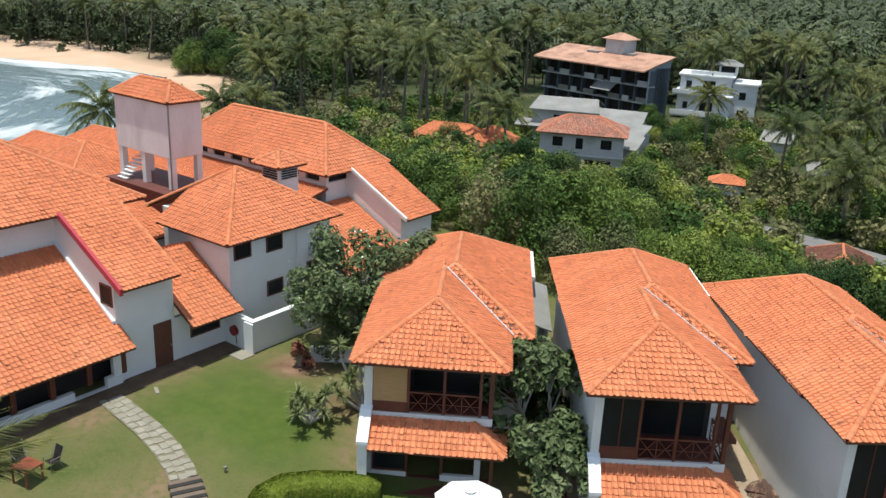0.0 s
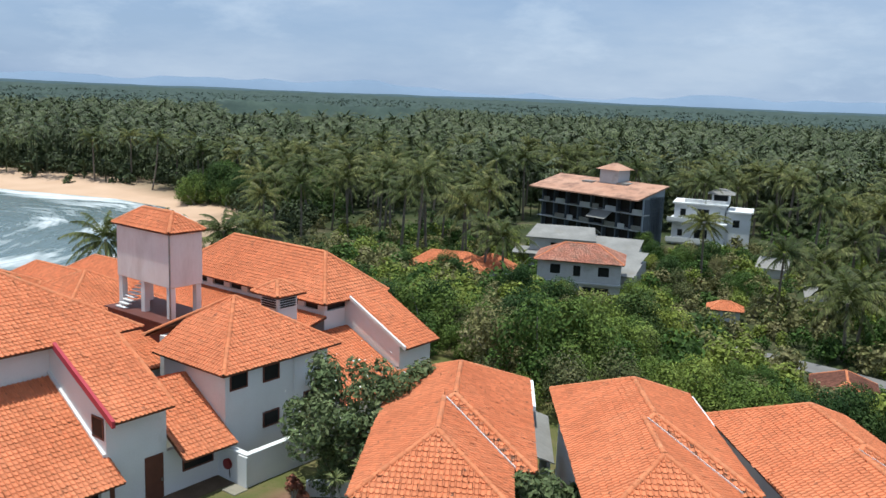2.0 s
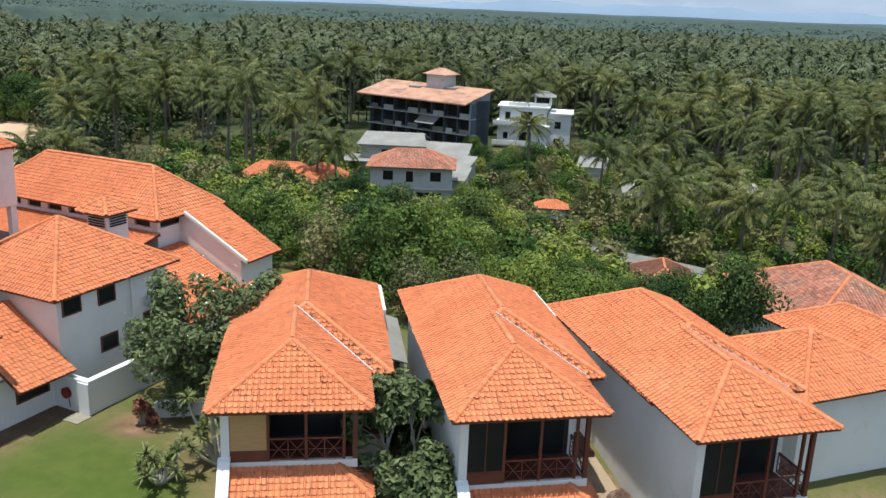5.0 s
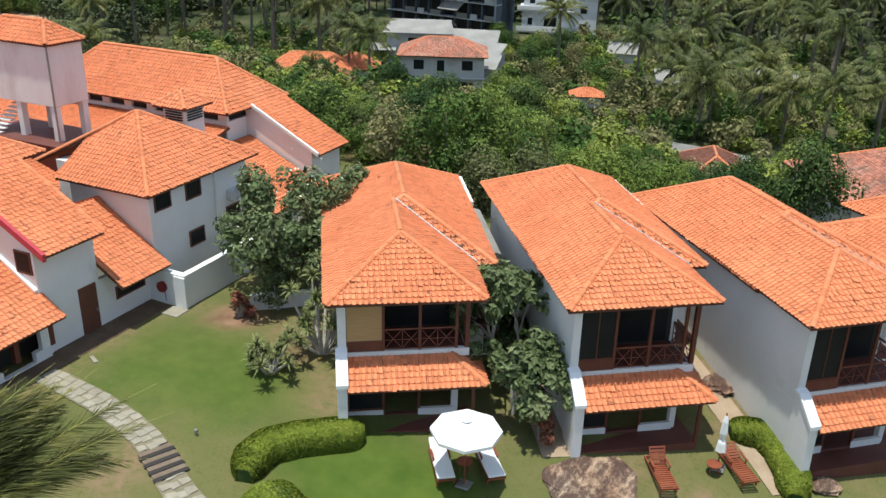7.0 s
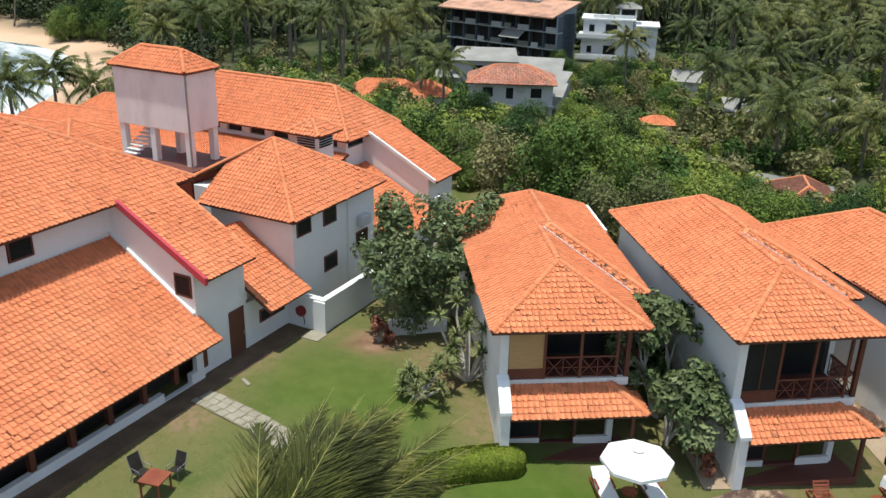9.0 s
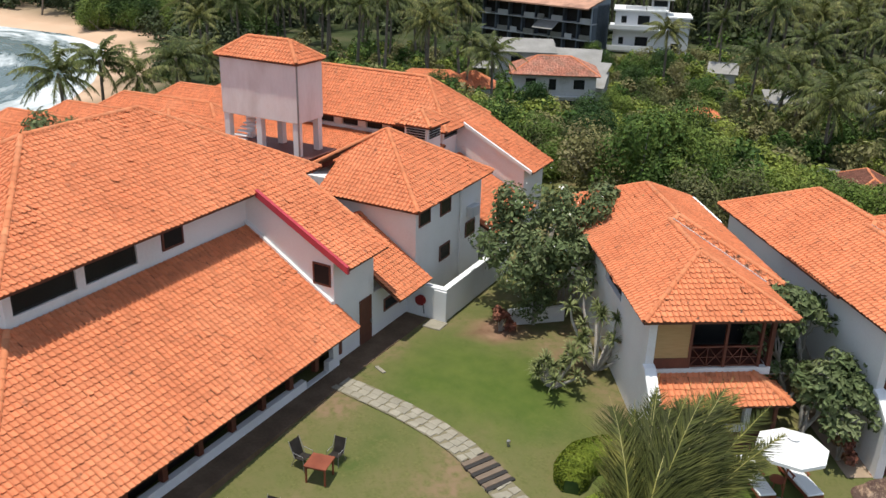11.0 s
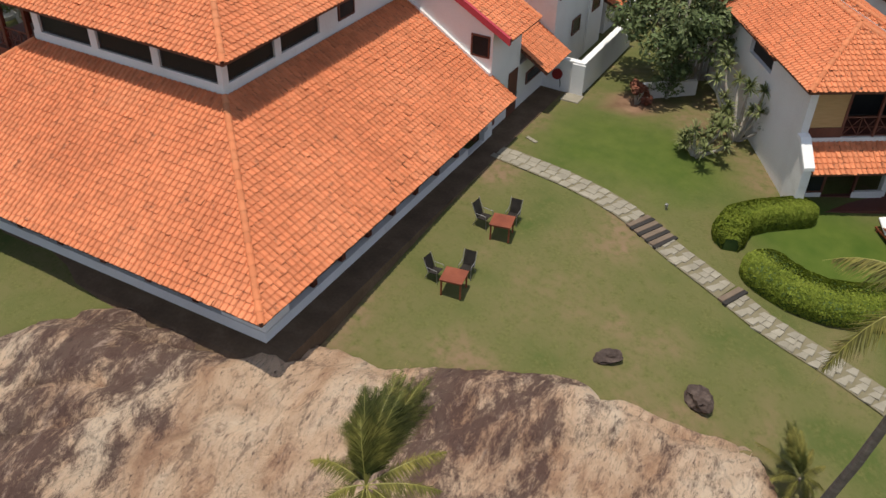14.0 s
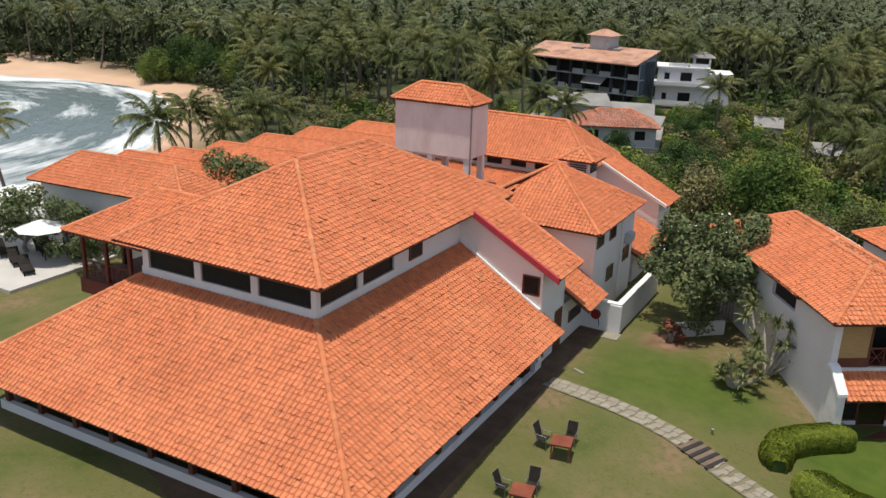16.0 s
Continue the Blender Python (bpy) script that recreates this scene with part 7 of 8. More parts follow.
def steps(at, rot, n, w, name="garden_steps"):
    st = empty(name, pose(at[0], at[1], gz(*at), 0, 0, rot), "dark timber-edged steps down the lawn", "steps")
    for i in range(n):
        part("tread", box((-w / 2, -0.40 * i - 0.23, -0.05 * i - 0.3), (w / 2, -0.40 * i, 0.07 - 0.05 * i), bevel=0.012), M_STEP, st)
        part("riser_log", box((-w / 2 - 0.04, -0.40 * i - 0.40, -0.05 * i - 0.3), (w / 2 + 0.04, -0.40 * i - 0.23, 0.05 - 0.05 * i), bevel=0.01), M_DARK, st, "dark timber edge")
    return st


steps((-23.25, 16.0), 64, 4, 1.15)
steps((-19.15, 14.15), 65, 1, 1.15)

# garden tables with sling chairs
def garden_table(x, y, rot):
    t = empty("garden_table", pose(x, y, gz(x, y), 0, 0, rot) @ Matrix.Diagonal((0.92, 0.92, 0.95, 1)), "square red-stained wooden garden table on the lawn", "table", "garden tables")
    part("tabletop", box((-0.44, -0.44, 0.70), (0.44, 0.44, 0.735), bevel=0.008), M_REDWOOD, t, "square red-brown top")
    part("apron", boxes([((-0.38, -0.38, 0.62), (0.38, -0.35, 0.70)), ((-0.38, 0.35, 0.62), (0.38, 0.38, 0.70)), ((-0.38, -0.35, 0.62), (-0.35, 0.35, 0.70)), ((0.35, -0.35, 0.62), (0.38, 0.35, 0.70))]), M_REDWOOD, t)
    for a in (-1, 1):
        for b in (-1, 1):
            part("leg", box((a * 0.37 - 0.03, b * 0.37 - 0.03, 0), (a * 0.37 + 0.03, b * 0.37 + 0.03, 0.66)), M_REDWOOD, t)
    return t


def sling_chair():
    c = empty("garden_chair", ID, "dark sling armchair with metal frame on the lawn", "chair", "chairs at the garden tables")
    part("seat", slab_poly([Vector((-0.25, -0.24, 0.45)), Vector((0.25, -0.24, 0.45)), Vector((0.25, 0.22, 0.40)), Vector((-0.25, 0.22, 0.40))], 0.025), M_SLING, c)
    part("backrest", slab_poly([Vector((-0.25, 0.20, 0.42)), Vector((0.25, 0.20, 0.42)), Vector((0.25, 0.42, 1.05)), Vector((-0.25, 0.42, 1.05))], 0.03), M_SLING, c)
    for s in (-0.28, 0.28):
        bm = bmesh.new()
        tube_into(bm, [(s, -0.30, 0), (s, -0.26, 0.64), (s, 0.24, 0.64)], 0.016, 5)
        tube_into(bm, [(s, 0.34, 0), (s, 0.16, 0.42), (s, 0.44, 1.08)], 0.016, 5)
        part("side_frame", bm, M_METAL, c, "dull metal side frame")
    return c


garden_table(-27.2, 12.25, 12)
garden_table(-27.3, 8.75, 10)
chair = sling_chair()
spots_c = [(-28.05, 12.45, 85), (-27.2, 13.2, 5), (-28.15, 8.95, 85), (-27.3, 9.7, 8)]
chair.matrix_world = pose(spots_c[0][0], spots_c[0][1], gz(*spots_c[0][:2]), 0, 0, spots_c[0][2]) @ Matrix.Diagonal((0.9, 0.9, 0.9, 1))
for x, y, r in spots_c[1:]:
    copy_thing(chair, pose(x, y, gz(x, y), 0, 0, r) @ Matrix.Diagonal((0.9, 0.9, 0.9, 1)))


# parasol with two white loungers
def octagon_parasol(x, y, zg, R, h):
    u = empty("parasol", pose(x, y, zg), "open white octagonal parasol on the terrace lawn", "parasol")
    bm = bmesh.new()
    tip = bm.verts.new((0, 0, h))
    ring = [bm.verts.new((R * math.cos(i * math.pi / 4 + 0.39), R * math.sin(i * math.pi / 4 + 0.39), h - 0.42)) for i in range(8)]
    low = [bm.verts.new((v.co.x * 1.0, v.co.y * 1.0, v.co.z - 0.12)) for v in ring]
    for i in range(8):
        j = (i + 1) % 8
        bm.faces.new((tip, ring[i], ring[j]))
        bm.faces.new((ring[i], low[i], low[j], ring[j]))
    cn = part("canopy", bm, M_WHITE, u, "white canvas canopy with short valance")
    sol = cn.modifiers.new("thickness", "SOLIDIFY")
    sol.thickness = 0.012
    bm = bmesh.new()
    tip = bm.verts.new((0, 0, h + 0.10))
    ring = [bm.verts.new((0.22 * math.cos(i * math.pi / 4 + 0.39), 0.22 * math.sin(i * math.pi / 4 + 0.39), h - 0.01)) for i in range(8)]
    for i in range(8):
        bm.faces.new((tip, ring[i], ring[(i + 1) % 8]))
    part("vent_cap", bm, M_WHITE, u)
    part("pole", tube_into(bmesh.new(), [(0, 0, 0), (0, 0, h)], 0.025, 8), M_REDWOOD, u)
    for i in range(8):
        a = i * math.pi / 4 + 0.39
        part("rib", tube_into(bmesh.new(), [(0, 0, h - 0.05), (R * 0.98 * math.cos(a), R * 0.98 * math.sin(a), h - 0.46)], 0.01, 4), M_REDWOOD, u)
    part("base", box((-0.25, -0.25, 0), (0.25, 0.25, 0.08), bevel=0.02), M_METAL, u)
    return u


octagon_parasol(-13.35, 20.15, gz(-13.35, 20.15), 1.22, 2.72)


def lounger(x, y, rot, cushion=True, name="sun_lounger", raised=28):
    lg = empty(name, pose(x, y, gz(x, y), 0, 0, rot), "white-cushioned wooden sun lounger under the parasol" if cushion else "red-brown slatted wooden sun lounger on the lawn", "sun lounger", "sun loungers on the villa lawn")
    part("frame", boxes([((-0.32, -1.0, 0.24), (-0.27, 0.9, 0.31)), ((0.27, -1.0, 0.24), (0.32, 0.9, 0.31)), ((-0.27, -1.0, 0.24), (0.27, -0.95, 0.31)), ((-0.27, 0.85, 0.24), (0.27, 0.9, 0.31))]), M_REDWOOD, lg)
    for i in range(11):
        part("slat", box((-0.30, -0.93 + i * 0.115, 0.31), (0.30, -0.93 + i * 0.115 + 0.085, 0.33)), M_REDWOOD, lg)
    B = pose(0, 0.34, 0.32, raised, 0, 0)
    bk = part("backrest", boxes([((-0.30, 0.0, 0), (-0.25, 0.66, 0.03)), ((0.25, 0.0, 0), (0.30, 0.66, 0.03)), ((-0.25, 0.60, 0), (0.25, 0.66, 0.03))], B), M_REDWOOD, lg)
    for i in range(5):
        part("slat", box((-0.25, 0.02 + i * 0.11, 0), (0.25, 0.10 + i * 0.11, 0.025), B), M_REDWOOD, bk)
    for a in (-0.29, 0.29):
        for b in (-0.85, 0.75):
            part("leg", box((a - 0.03, b - 0.03, 0), (a + 0.03, b + 0.03, 0.25)), M_REDWOOD, lg)
        part("armrest", boxes([((a - 0.035, -0.1, 0.52), (a + 0.035, 0.45, 0.55)), ((a - 0.02, -0.05, 0.31), (a + 0.02, -0.01, 0.52))]), M_REDWOOD, lg)
    if cushion:
        part("cushion", box((-0.31, -1.0, 0.335), (0.31, 0.33, 0.43), bevel=0.03), M_CUSHION, lg, "white seat cushion")
        part("back_cushion", box((-0.31, 0.0, 0.03), (0.31, 0.70, 0.12), B, bevel=0.03), M_CUSHION, lg, "white back cushion")
    return lg


lounger(-14.35, 20.4, 36)
lounger(-12.95, 21.35, 40)
lounger(-7.5, 24.3, 32, cushion=False, raised=62)
lounger(-5.1, 26.2, 38, cushion=False)
lounger(0.3, 31.0, 44, cushion=False)


def side_table(x, y):
    st = empty("side_table", pose(x, y, gz(x, y)), "small round red-brown wooden side table", "table")
    bm = bmesh.new()
    bmesh.ops.create_cone(bm, cap_ends=True, segments=20, radius1=0.28, radius2=0.28, depth=0.035, matrix=Matrix.Translation((0, 0, 0.42)))
    part("tabletop", bm, M_REDWOOD, st)
    for i in range(3):
        a = i * 2.094
        part("leg", tube_into(bmesh.new(), [(0.22 * math.cos(a), 0.22 * math.sin(a), 0), (0.12 * math.cos(a), 0.12 * math.sin(a), 0.41)], 0.02, 5), M_REDWOOD, st)


side_table(-13.62, 20.75)
side_table(-5.85, 25.6)


def closed_parasol(x, y):
    u = empty("closed_parasol", pose(x, y, gz(x, y)), "folded white parasol tied round its pole", "parasol")
    bm = bmesh.new()
    prof = [(0.05, 0.75), (0.17, 0.8), (0.13, 1.15), (0.07, 1.3), (0.12, 1.55), (0.09, 2.05), (0.03, 2.3)]
    rings = [[bm.verts.new((r * (1 + 0.25 * (k % 2)) * math.cos(k * 0.5236), r * (1 + 0.25 * (k % 2)) * math.sin(k * 0.5236), z)) for k in range(12)] for r, z in prof]
    for a, b in zip(rings, rings[1:]):
        for k in range(12):
            bm.faces.new((a[k], a[(k + 1) % 12], b[(k + 1) % 12], b[k]))
    bm.faces.new(rings[-1]), bm.faces.new(rings[0][::-1])
    part("canopy", bm, M_WHITE, u, "folded white canvas")
    part("pole", tube_into(bmesh.new(), [(0, 0, 0), (0, 0, 2.4)], 0.025, 8), M_REDWOOD, u)
    part("base", box((-0.25, -0.25, 0), (0.25, 0.25, 0.08), bevel=0.02), M_METAL, u)


closed_parasol(-5.75, 25.95)


def hedge(name, spine, width, height, label, leaves=5200, mat=None):
    """A clipped hedge along a spine: a rounded body with a coat of small leaves."""
    leaves = int(leaves * 1.8)
    pts = [Vector((x, y, 0)) for x, y in spine]
    dense = []
    for a, b in zip(pts, pts[1:]):
        n = max(2, int((b - a).length / 0.22))
        dense += [a + (b - a) * i / n for i in range(n)]
    dense.append(pts[-1])
    root = empty(name, pose(pts[0].x, pts[0].y, gz(pts[0].x, pts[0].y)), label, "hedge")
    prof = [(-0.5, -0.1), (-0.52, 0.5), (-0.45, 0.85), (-0.3, 1.0), (0.3, 1.0), (0.45, 0.85), (0.52, 0.5), (0.5, -0.1)]
    V, Fq, S = [], [], []
    for i, p in enumerate(dense):
        d = (dense[min(i + 1, len(dense) - 1)] - dense[max(i - 1, 0)]).normalized()
        side = Vector((-d.y, d.x, 0))
        end = min(i, len(dense) - 1 - i)
        k = (0.40, 0.80, 0.95)[end] if end < 3 else 1.0
        for a, h in prof:
            V.append(p + side * a * width * k + Vector((0, 0, gz(p.x, p.y) + h * height * (0.5 + 0.5 * k if h > 0.2 else 1))))
        if i:
            q = 8 * i
            Fq += [(q - 8 + j, q - 8 + j + 1, q + j + 1, q + j) for j in range(7)]
        S.append((p, side, k))
    Fq += [(0, 1, 6, 7), (1, 2, 5, 6), (2, 3, 4, 5)]
    e = 8 * (len(dense) - 1)
    Fq += [(e + 7, e + 6, e + 1, e), (e + 6, e + 5, e + 2, e + 1), (e + 5, e + 4, e + 3, e + 2)]
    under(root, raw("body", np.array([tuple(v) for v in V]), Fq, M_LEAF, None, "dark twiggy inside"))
    r = np.random.default_rng(len(spine) * 13)
    arr = np.array([tuple(v) for v in V]).reshape(len(dense), 8, 3)
    i = r.integers(0, len(dense) - 1, leaves)
    j = r.choice(7, leaves, p=np.array([0.1, 0.12, 0.1, 0.36, 0.1, 0.12, 0.1]))
    s, t = r.random(leaves)[:, None], r.random(leaves)[:, None]
    pos = (arr[i, j] * (1 - s) + arr[i + 1, j] * s) * (1 - t) + (arr[i, j + 1] * (1 - s) + arr[i + 1, j + 1] * s) * t
    ctr = arr[i].mean(1)
    nrm = pos - ctr
    nrm /= np.linalg.norm(nrm, axis=1)[:, None]
    nrm += r.normal(0, 0.45, nrm.shape)
    nrm /= np.linalg.norm(nrm, axis=1)[:, None]
    a = np.cross(nrm, r.normal(size=nrm.shape))
    a /= np.linalg.norm(a, axis=1)[:, None]
    b = np.cross(nrm, a)
    sz = 0.105 * r.uniform(0.6, 1.4, leaves)[:, None]
    pos = pos + nrm * 0.03
    lv = np.stack([pos - a * sz * 0.5, pos + b * sz * 0.3, pos + a * sz * 0.5, pos - b * sz * 0.3], 1).reshape(-1, 3)
    under(root, tagged(raw("leaves", lv, np.arange(4 * leaves).reshape(-1, 4), mat or M_HEDGE, None, "close-clipped light green leaves"), kind="stuff"))
    return root


hedge("hedge", [(-19.7, 16.35), (-19.95, 17.1), (-19.85, 17.9), (-19.2, 18.7), (-18.3, 19.5), (-17.4, 20.25)], 1.22, 0.75, "clipped light green hedge bending from path to villa", 12000)
hedge("hedge", [(-18.9, 16.2), (-18.0, 15.7), (-17.1, 15.5), (-16.0, 15.6), (-14.9, 16.1), (-13.6, 17.0), (-12.5, 18.1)], 1.95, 0.66, "curved clipped hedge along the terrace edge", 11000)
hedge("hedge", [(-5.7, 28.0), (-4.6, 28.5), (-3.8, 27.9), (-3.2, 26.9), (-3.0, 25.9)], 1.2, 0.6, "curved clipped hedge in front of the villa", 7000)
sprk = tagged(part("garden_light", boxes([((-0.035, -0.035, 0), (0.035, 0.035, 0.14)), ((-0.06, -0.06, 0.14), (0.06, 0.06, 0.25))], bevel=0.01), M_METAL, None, "", pose(-22.5, 17.3, gz(-22.5, 17.3))), "small grey garden light in the lawn", "garden light")
tagged(part("garden_slab", box((-0.3, -0.08, 0), (0.3, 0.08, 0.06), pose(-29.0, 18.9, gz(-29, 18.9), 0, 0, -25)), M_SAND_PATH), "small pale stone slab at the lawn's edge", "slab")

# paved strips at the villas' feet
for a, rot in (((-11.14, 23.68), 35.8), ((-3.5, 26.65), 41.5)):
    T = pose(a[0], a[1], 0, 0, 0, rot)
    v = []
    for i in range(14):
        for x in (-0.75, 0.42):
            p = T @ Vector((x, i * 1.0 - 0.5, 0))
            v.append((p.x, p.y, gz(p.x, p.y) + 0.03))
    f = [(2 * i, 2 * i + 1, 2 * i + 3, 2 * i + 2) for i in range(13)]
    tagged(raw("pavement", v, f, material("sandy_strip", [(0.26, 0.18, 0.12), (0.40, 0.31, 0.22)], rough=0.95, scale=1.2, fine=8)), "bare sandy strip along the villa's side wall", "path", kind="structure")


# ---- houses among the palms ----
def frame_on(a, b):
    """Local frame: x from a to b along a front, y to the back."""
    d = Vector((b[0] - a[0], b[1] - a[1], 0))
    return pose(a[0], a[1], 0, 0, 0, math.degrees(math.atan2(d.y, d.x))), d.length


def add_windows(parent, T, items, mat=M_GLASS_D):
    for x0, x1, z0, z1, y in items:
        w = part("window", boxes([((x0 - 0.08, y - 0.05, z0 - 0.08), (x1 + 0.08, y + 0.02, z0)), ((x0 - 0.08, y - 0.05, z1), (x1 + 0.08, y + 0.02, z1 + 0.08)), ((x0 - 0.08, y - 0.05, z0), (x0, y + 0.02, z1)), ((x1, y - 0.05, z0), (x1 + 0.08, y + 0.02, z1))]), M_FARWALL, parent)
        part("pane", box((x0, y - 0.02, z0), (x1, y + 0.03, z1)), mat, w)


# long block with a faded orange roof
T, L = frame_on((-89.2, 150.5), (-64.7, 145.85))
blk = empty("apartment_block", T, "unfinished long block of four storeys under a faded orange roof", "building")
roofp = [Vector((-1, -2.3, 0.75)), Vector((L + 0.5, -2.3, 0.75)), Vector((L + 0.5, 7.2, 2.9)), Vector((-1, 7.2, 2.9))]
part("roof", slab_poly(roofp, 0.25), M_PALEROOF, blk, "faded orange sheet roof")
# front wall and piers darker than the end wall, shade in their colour
part("wall", box((0, 2.0, -12), (L, 6.6, 0.9)), M_SLATE, blk, "bluish grey walls darkened for the front's shade")
part("gable", slab_poly([Vector((L - 0.1, 0, 0.8)), Vector((L, 0, 0.8)), Vector((L, 6.6, 2.6)), Vector((L - 0.1, 6.6, 2.6))], 12.5), M_BLUEWALL, blk, "bluish grey end wall")
for s in range(4):
    z = -11.2 + s * 3.0
    part("floor_slab", box((-0.4, 0, z - 0.16), (L + 0.2, 2.0, z)), M_FARWALL, blk, "pale floor slab")
    # balcony shade painted as a near-black band on each floor
    part("opening_band", box((0.3, 1.6, z + 0.1), (L - 0.3, 1.95, z + 2.6)), M_DARK, blk, "near-black band for the shade in the balcony openings")
    for i in range(9):
        x = 0.1 + i * (L - 0.3) / 8
        part("pier", box((x, 0.5, z), (x + 0.3, 2.0, z + 2.75)), M_SLATE, blk)
    for i in range(8):
        if (i * 3 + s * 2) % 4:
            x = 1.0 + i * (L - 0.3) / 8
            part("balustrade", box((x, 0.1, z), (x + (2.4 if i % 2 else 1.5), 0.2, z + 0.9)), M_METAL if (i + s) % 2 else M_FARWALL, blk)
part("awning", slab_poly([Vector((13.5, -2.0, -3.6)), Vector((18, -2.0, -3.6)), Vector((18, 0.2, -2.4)), Vector((13.5, 0.2, -2.4))], 0.1), M_GREYROOF, blk, "pale sheet awning")
part("roof_hatch", box((7.6, 3.6, 1.4), (10.2, 5.4, 2.45)), M_GREYROOF, blk)
part("roof_hatch", box((15.4, 4.4, 1.8), (18.0, 6.4, 2.7)), M_GREYROOF, blk)
part("stair_head", box((11.2, 4.6, 1.6), (15.6, 8.2, 5.0)), M_FARWALL, blk, "white stair head on the roof")
tr = [Vector((10.5, 4.0, 5.0)), Vector((16.3, 4.0, 5.0)), Vector((16.3, 8.8, 5.0)), Vector((10.5, 8.8, 5.0))]
tip0, tip1 = Vector((12.8, 6.4, 6.2)), Vector((14.0, 6.4, 6.2))
bm = bmesh.new()
vs = [bm.verts.new(p) for p in tr] + [bm.verts.new(tip0), bm.verts.new(tip1)]
for q in ((0, 1, 5, 4), (1, 2, 5), (2, 3, 4, 5), (3, 0, 4), (3, 2, 1, 0)):
    bm.faces.new([vs[i] for i in q])
part("stair_roof", bm, M_PALEROOF, blk, "small orange hipped roof")

# white house with a patched red hipped roof
T, L = frame_on((-60.4, 101.9), (-49.6, 106.8))
wh = empty("white_house", T, "white two-storey house with a patched red hipped roof", "house")
f, l = hip_faces(-4.2, 4.2, -6.2, 6.2, -3.9, 2.0, 3.9, pose(L / 2, 4.0, 0, 0, 0, 90))
tiled_roof(wh, "roof", f, l, mat=M_TILE_OLD, label="patched red clay roof")
part("wall", box((0.2, 0.5, -12), (L - 0.2, 7.6, -3.9)), M_FARWALL, wh)
add_windows(wh, T, [(2.0, 3.4, -5.8, -4.5, 0.5), (5.2, 6.2, -6.0, -4.5, 0.5), (8.6, 10.1, -5.8, -4.5, 0.5), (2.2, 5.2, -8.8, -7.2, 0.5), (6.6, 10.2, -9.2, -7.4, 0.5)])
part("ledge", box((0, 0.1, -7.0), (L, 0.5, -6.8)), M_FARWALL, wh)
gr_ = empty("garden_hedge", pose(-54, 98, 0, 0, 0, 24), "clipped hedge and pale path before the white house", "hedge")
part("body", box((-7, -0.5, -10), (7, 0.5, -8.3), bevel=0.1), M_HEDGE, gr_)

# grey-roofed house and sheds behind it
T, L = frame_on((-71.9, 119.0), (-62.5, 123.0))
gh = empty("grey_roof_house", T, "white house with a pale grey sheet roof", "house")
part("roof", slab_poly([Vector((-0.6, -0.6, -4)), Vector((L + 0.5, -0.6, -4)), Vector((L - 0.2, 4.2, -2.5)), Vector((0.4, 4.2, -2.5))], 0.15), M_GREYROOF, gh)
part("roof_back", slab_poly([Vector((0.4, 4.2, -2.5)), Vector((L - 0.2, 4.2, -2.5)), Vector((L + 0.5, 9, -4)), Vector((-0.6, 9, -4))], 0.15), M_GREYROOF, gh)
part("wall", box((0, 0, -12), (L, 8.5, -4.2)), M_FARWALL, gh)
add_windows(gh, T, [(3.4, 5.0, -6.6, -4.8, 0.0), (6.6, 8.4, -6.4, -4.8, 0.0)])
part("porch_roof", slab_poly([Vector((-2.6, -1.5, -6.6)), Vector((1.6, -1.5, -6.6)), Vector((1.6, 1.2, -5.9)), Vector((-2.6, 1.2, -5.9))], 0.1), M_GREYROOF, gh)
for x0, y0, x1, y1, z, dz in ((-64.0, 123, -55.5, 125.5, -4.0, -1.0), (-60.5, 119.0, -52.6, 120, -5.0, -0.9), (-57.5, 114.5, -51.4, 115.8, -6.0, -0.9)):
    T, L = frame_on((x0, y0), (x1, y1))
    sh = empty("shed", T, "low shed with a grey corrugated sheet roof", "shed", "sheds behind the white house")
    part("roof", slab_poly([Vector((0, -1.8, z + dz)), Vector((L, -1.8, z + dz)), Vector((L, 3.2, z + 0.3)), Vector((0, 3.2, z + 0.3))], 0.12), M_GREYROOF, sh)
    part("wall", box((0.2, -1.4, -12), (L - 0.2, 2.8, z + dz - 0.1)), M_FARWALL, sh)

# white modern house with terraces
T, L = frame_on((-65.6, 161.5), (-50.6, 166.0))
mo = empty("modern_house", T, "white flat-roofed house with stepped terraces", "house")
part("lower_block", box((0.2, 0.6, -13), (10.2, 9, -4.9)), M_MODERN, mo)
part("terrace_floor", box((-0.6, -1.0, -8.9), (10.6, 0.6, -8.6)), M_MODERN, mo, "white terrace slab")
part("terrace_edge", box((-0.7, -1.2, -8.6), (7.4, -1.0, -7.7)), M_WHITE, mo, "white terrace parapet")
part("terrace_floor", box((-0.6, -0.8, -4.9), (10.6, 9.0, -4.6)), M_MODERN, mo, "white terrace slab")
part("terrace_edge", box((-0.7, -1.0, -4.6), (9.0, -0.8, -3.8)), M_WHITE, mo, "white terrace parapet")
part("upper_block", box((0.4, 1.2, -4.6), (10.0, 8.6, -1.3)), M_MODERN, mo)
part("roof_slab", box((0.0, 0.7, -1.3), (10.5, 9.0, -1.0)), M_WHITE, mo, "white roof slab")
part("roof_parapet", box((2.2, 1.2, -1.0), (10.0, 1.4, -0.3)), M_WHITE, mo, "white roof parapet")
part("tower_room", box((7.2, 3.2, -1.0), (10.6, 7.0, 0.9)), M_MODERN, mo)
bm = bmesh.new()
q = [bm.verts.new(p) for p in ((6.3, 2.4, 0.9), (11.5, 2.4, 0.9), (11.5, 7.8, 0.9), (6.3, 7.8, 0.9), (8.2, 5.0, 1.9), (9.6, 5.0, 1.9))]
for f in ((0, 1, 5, 4), (1, 2, 5), (2, 3, 4, 5), (3, 0, 4), (3, 2, 1, 0)):
    bm.faces.new([q[i] for i in f])
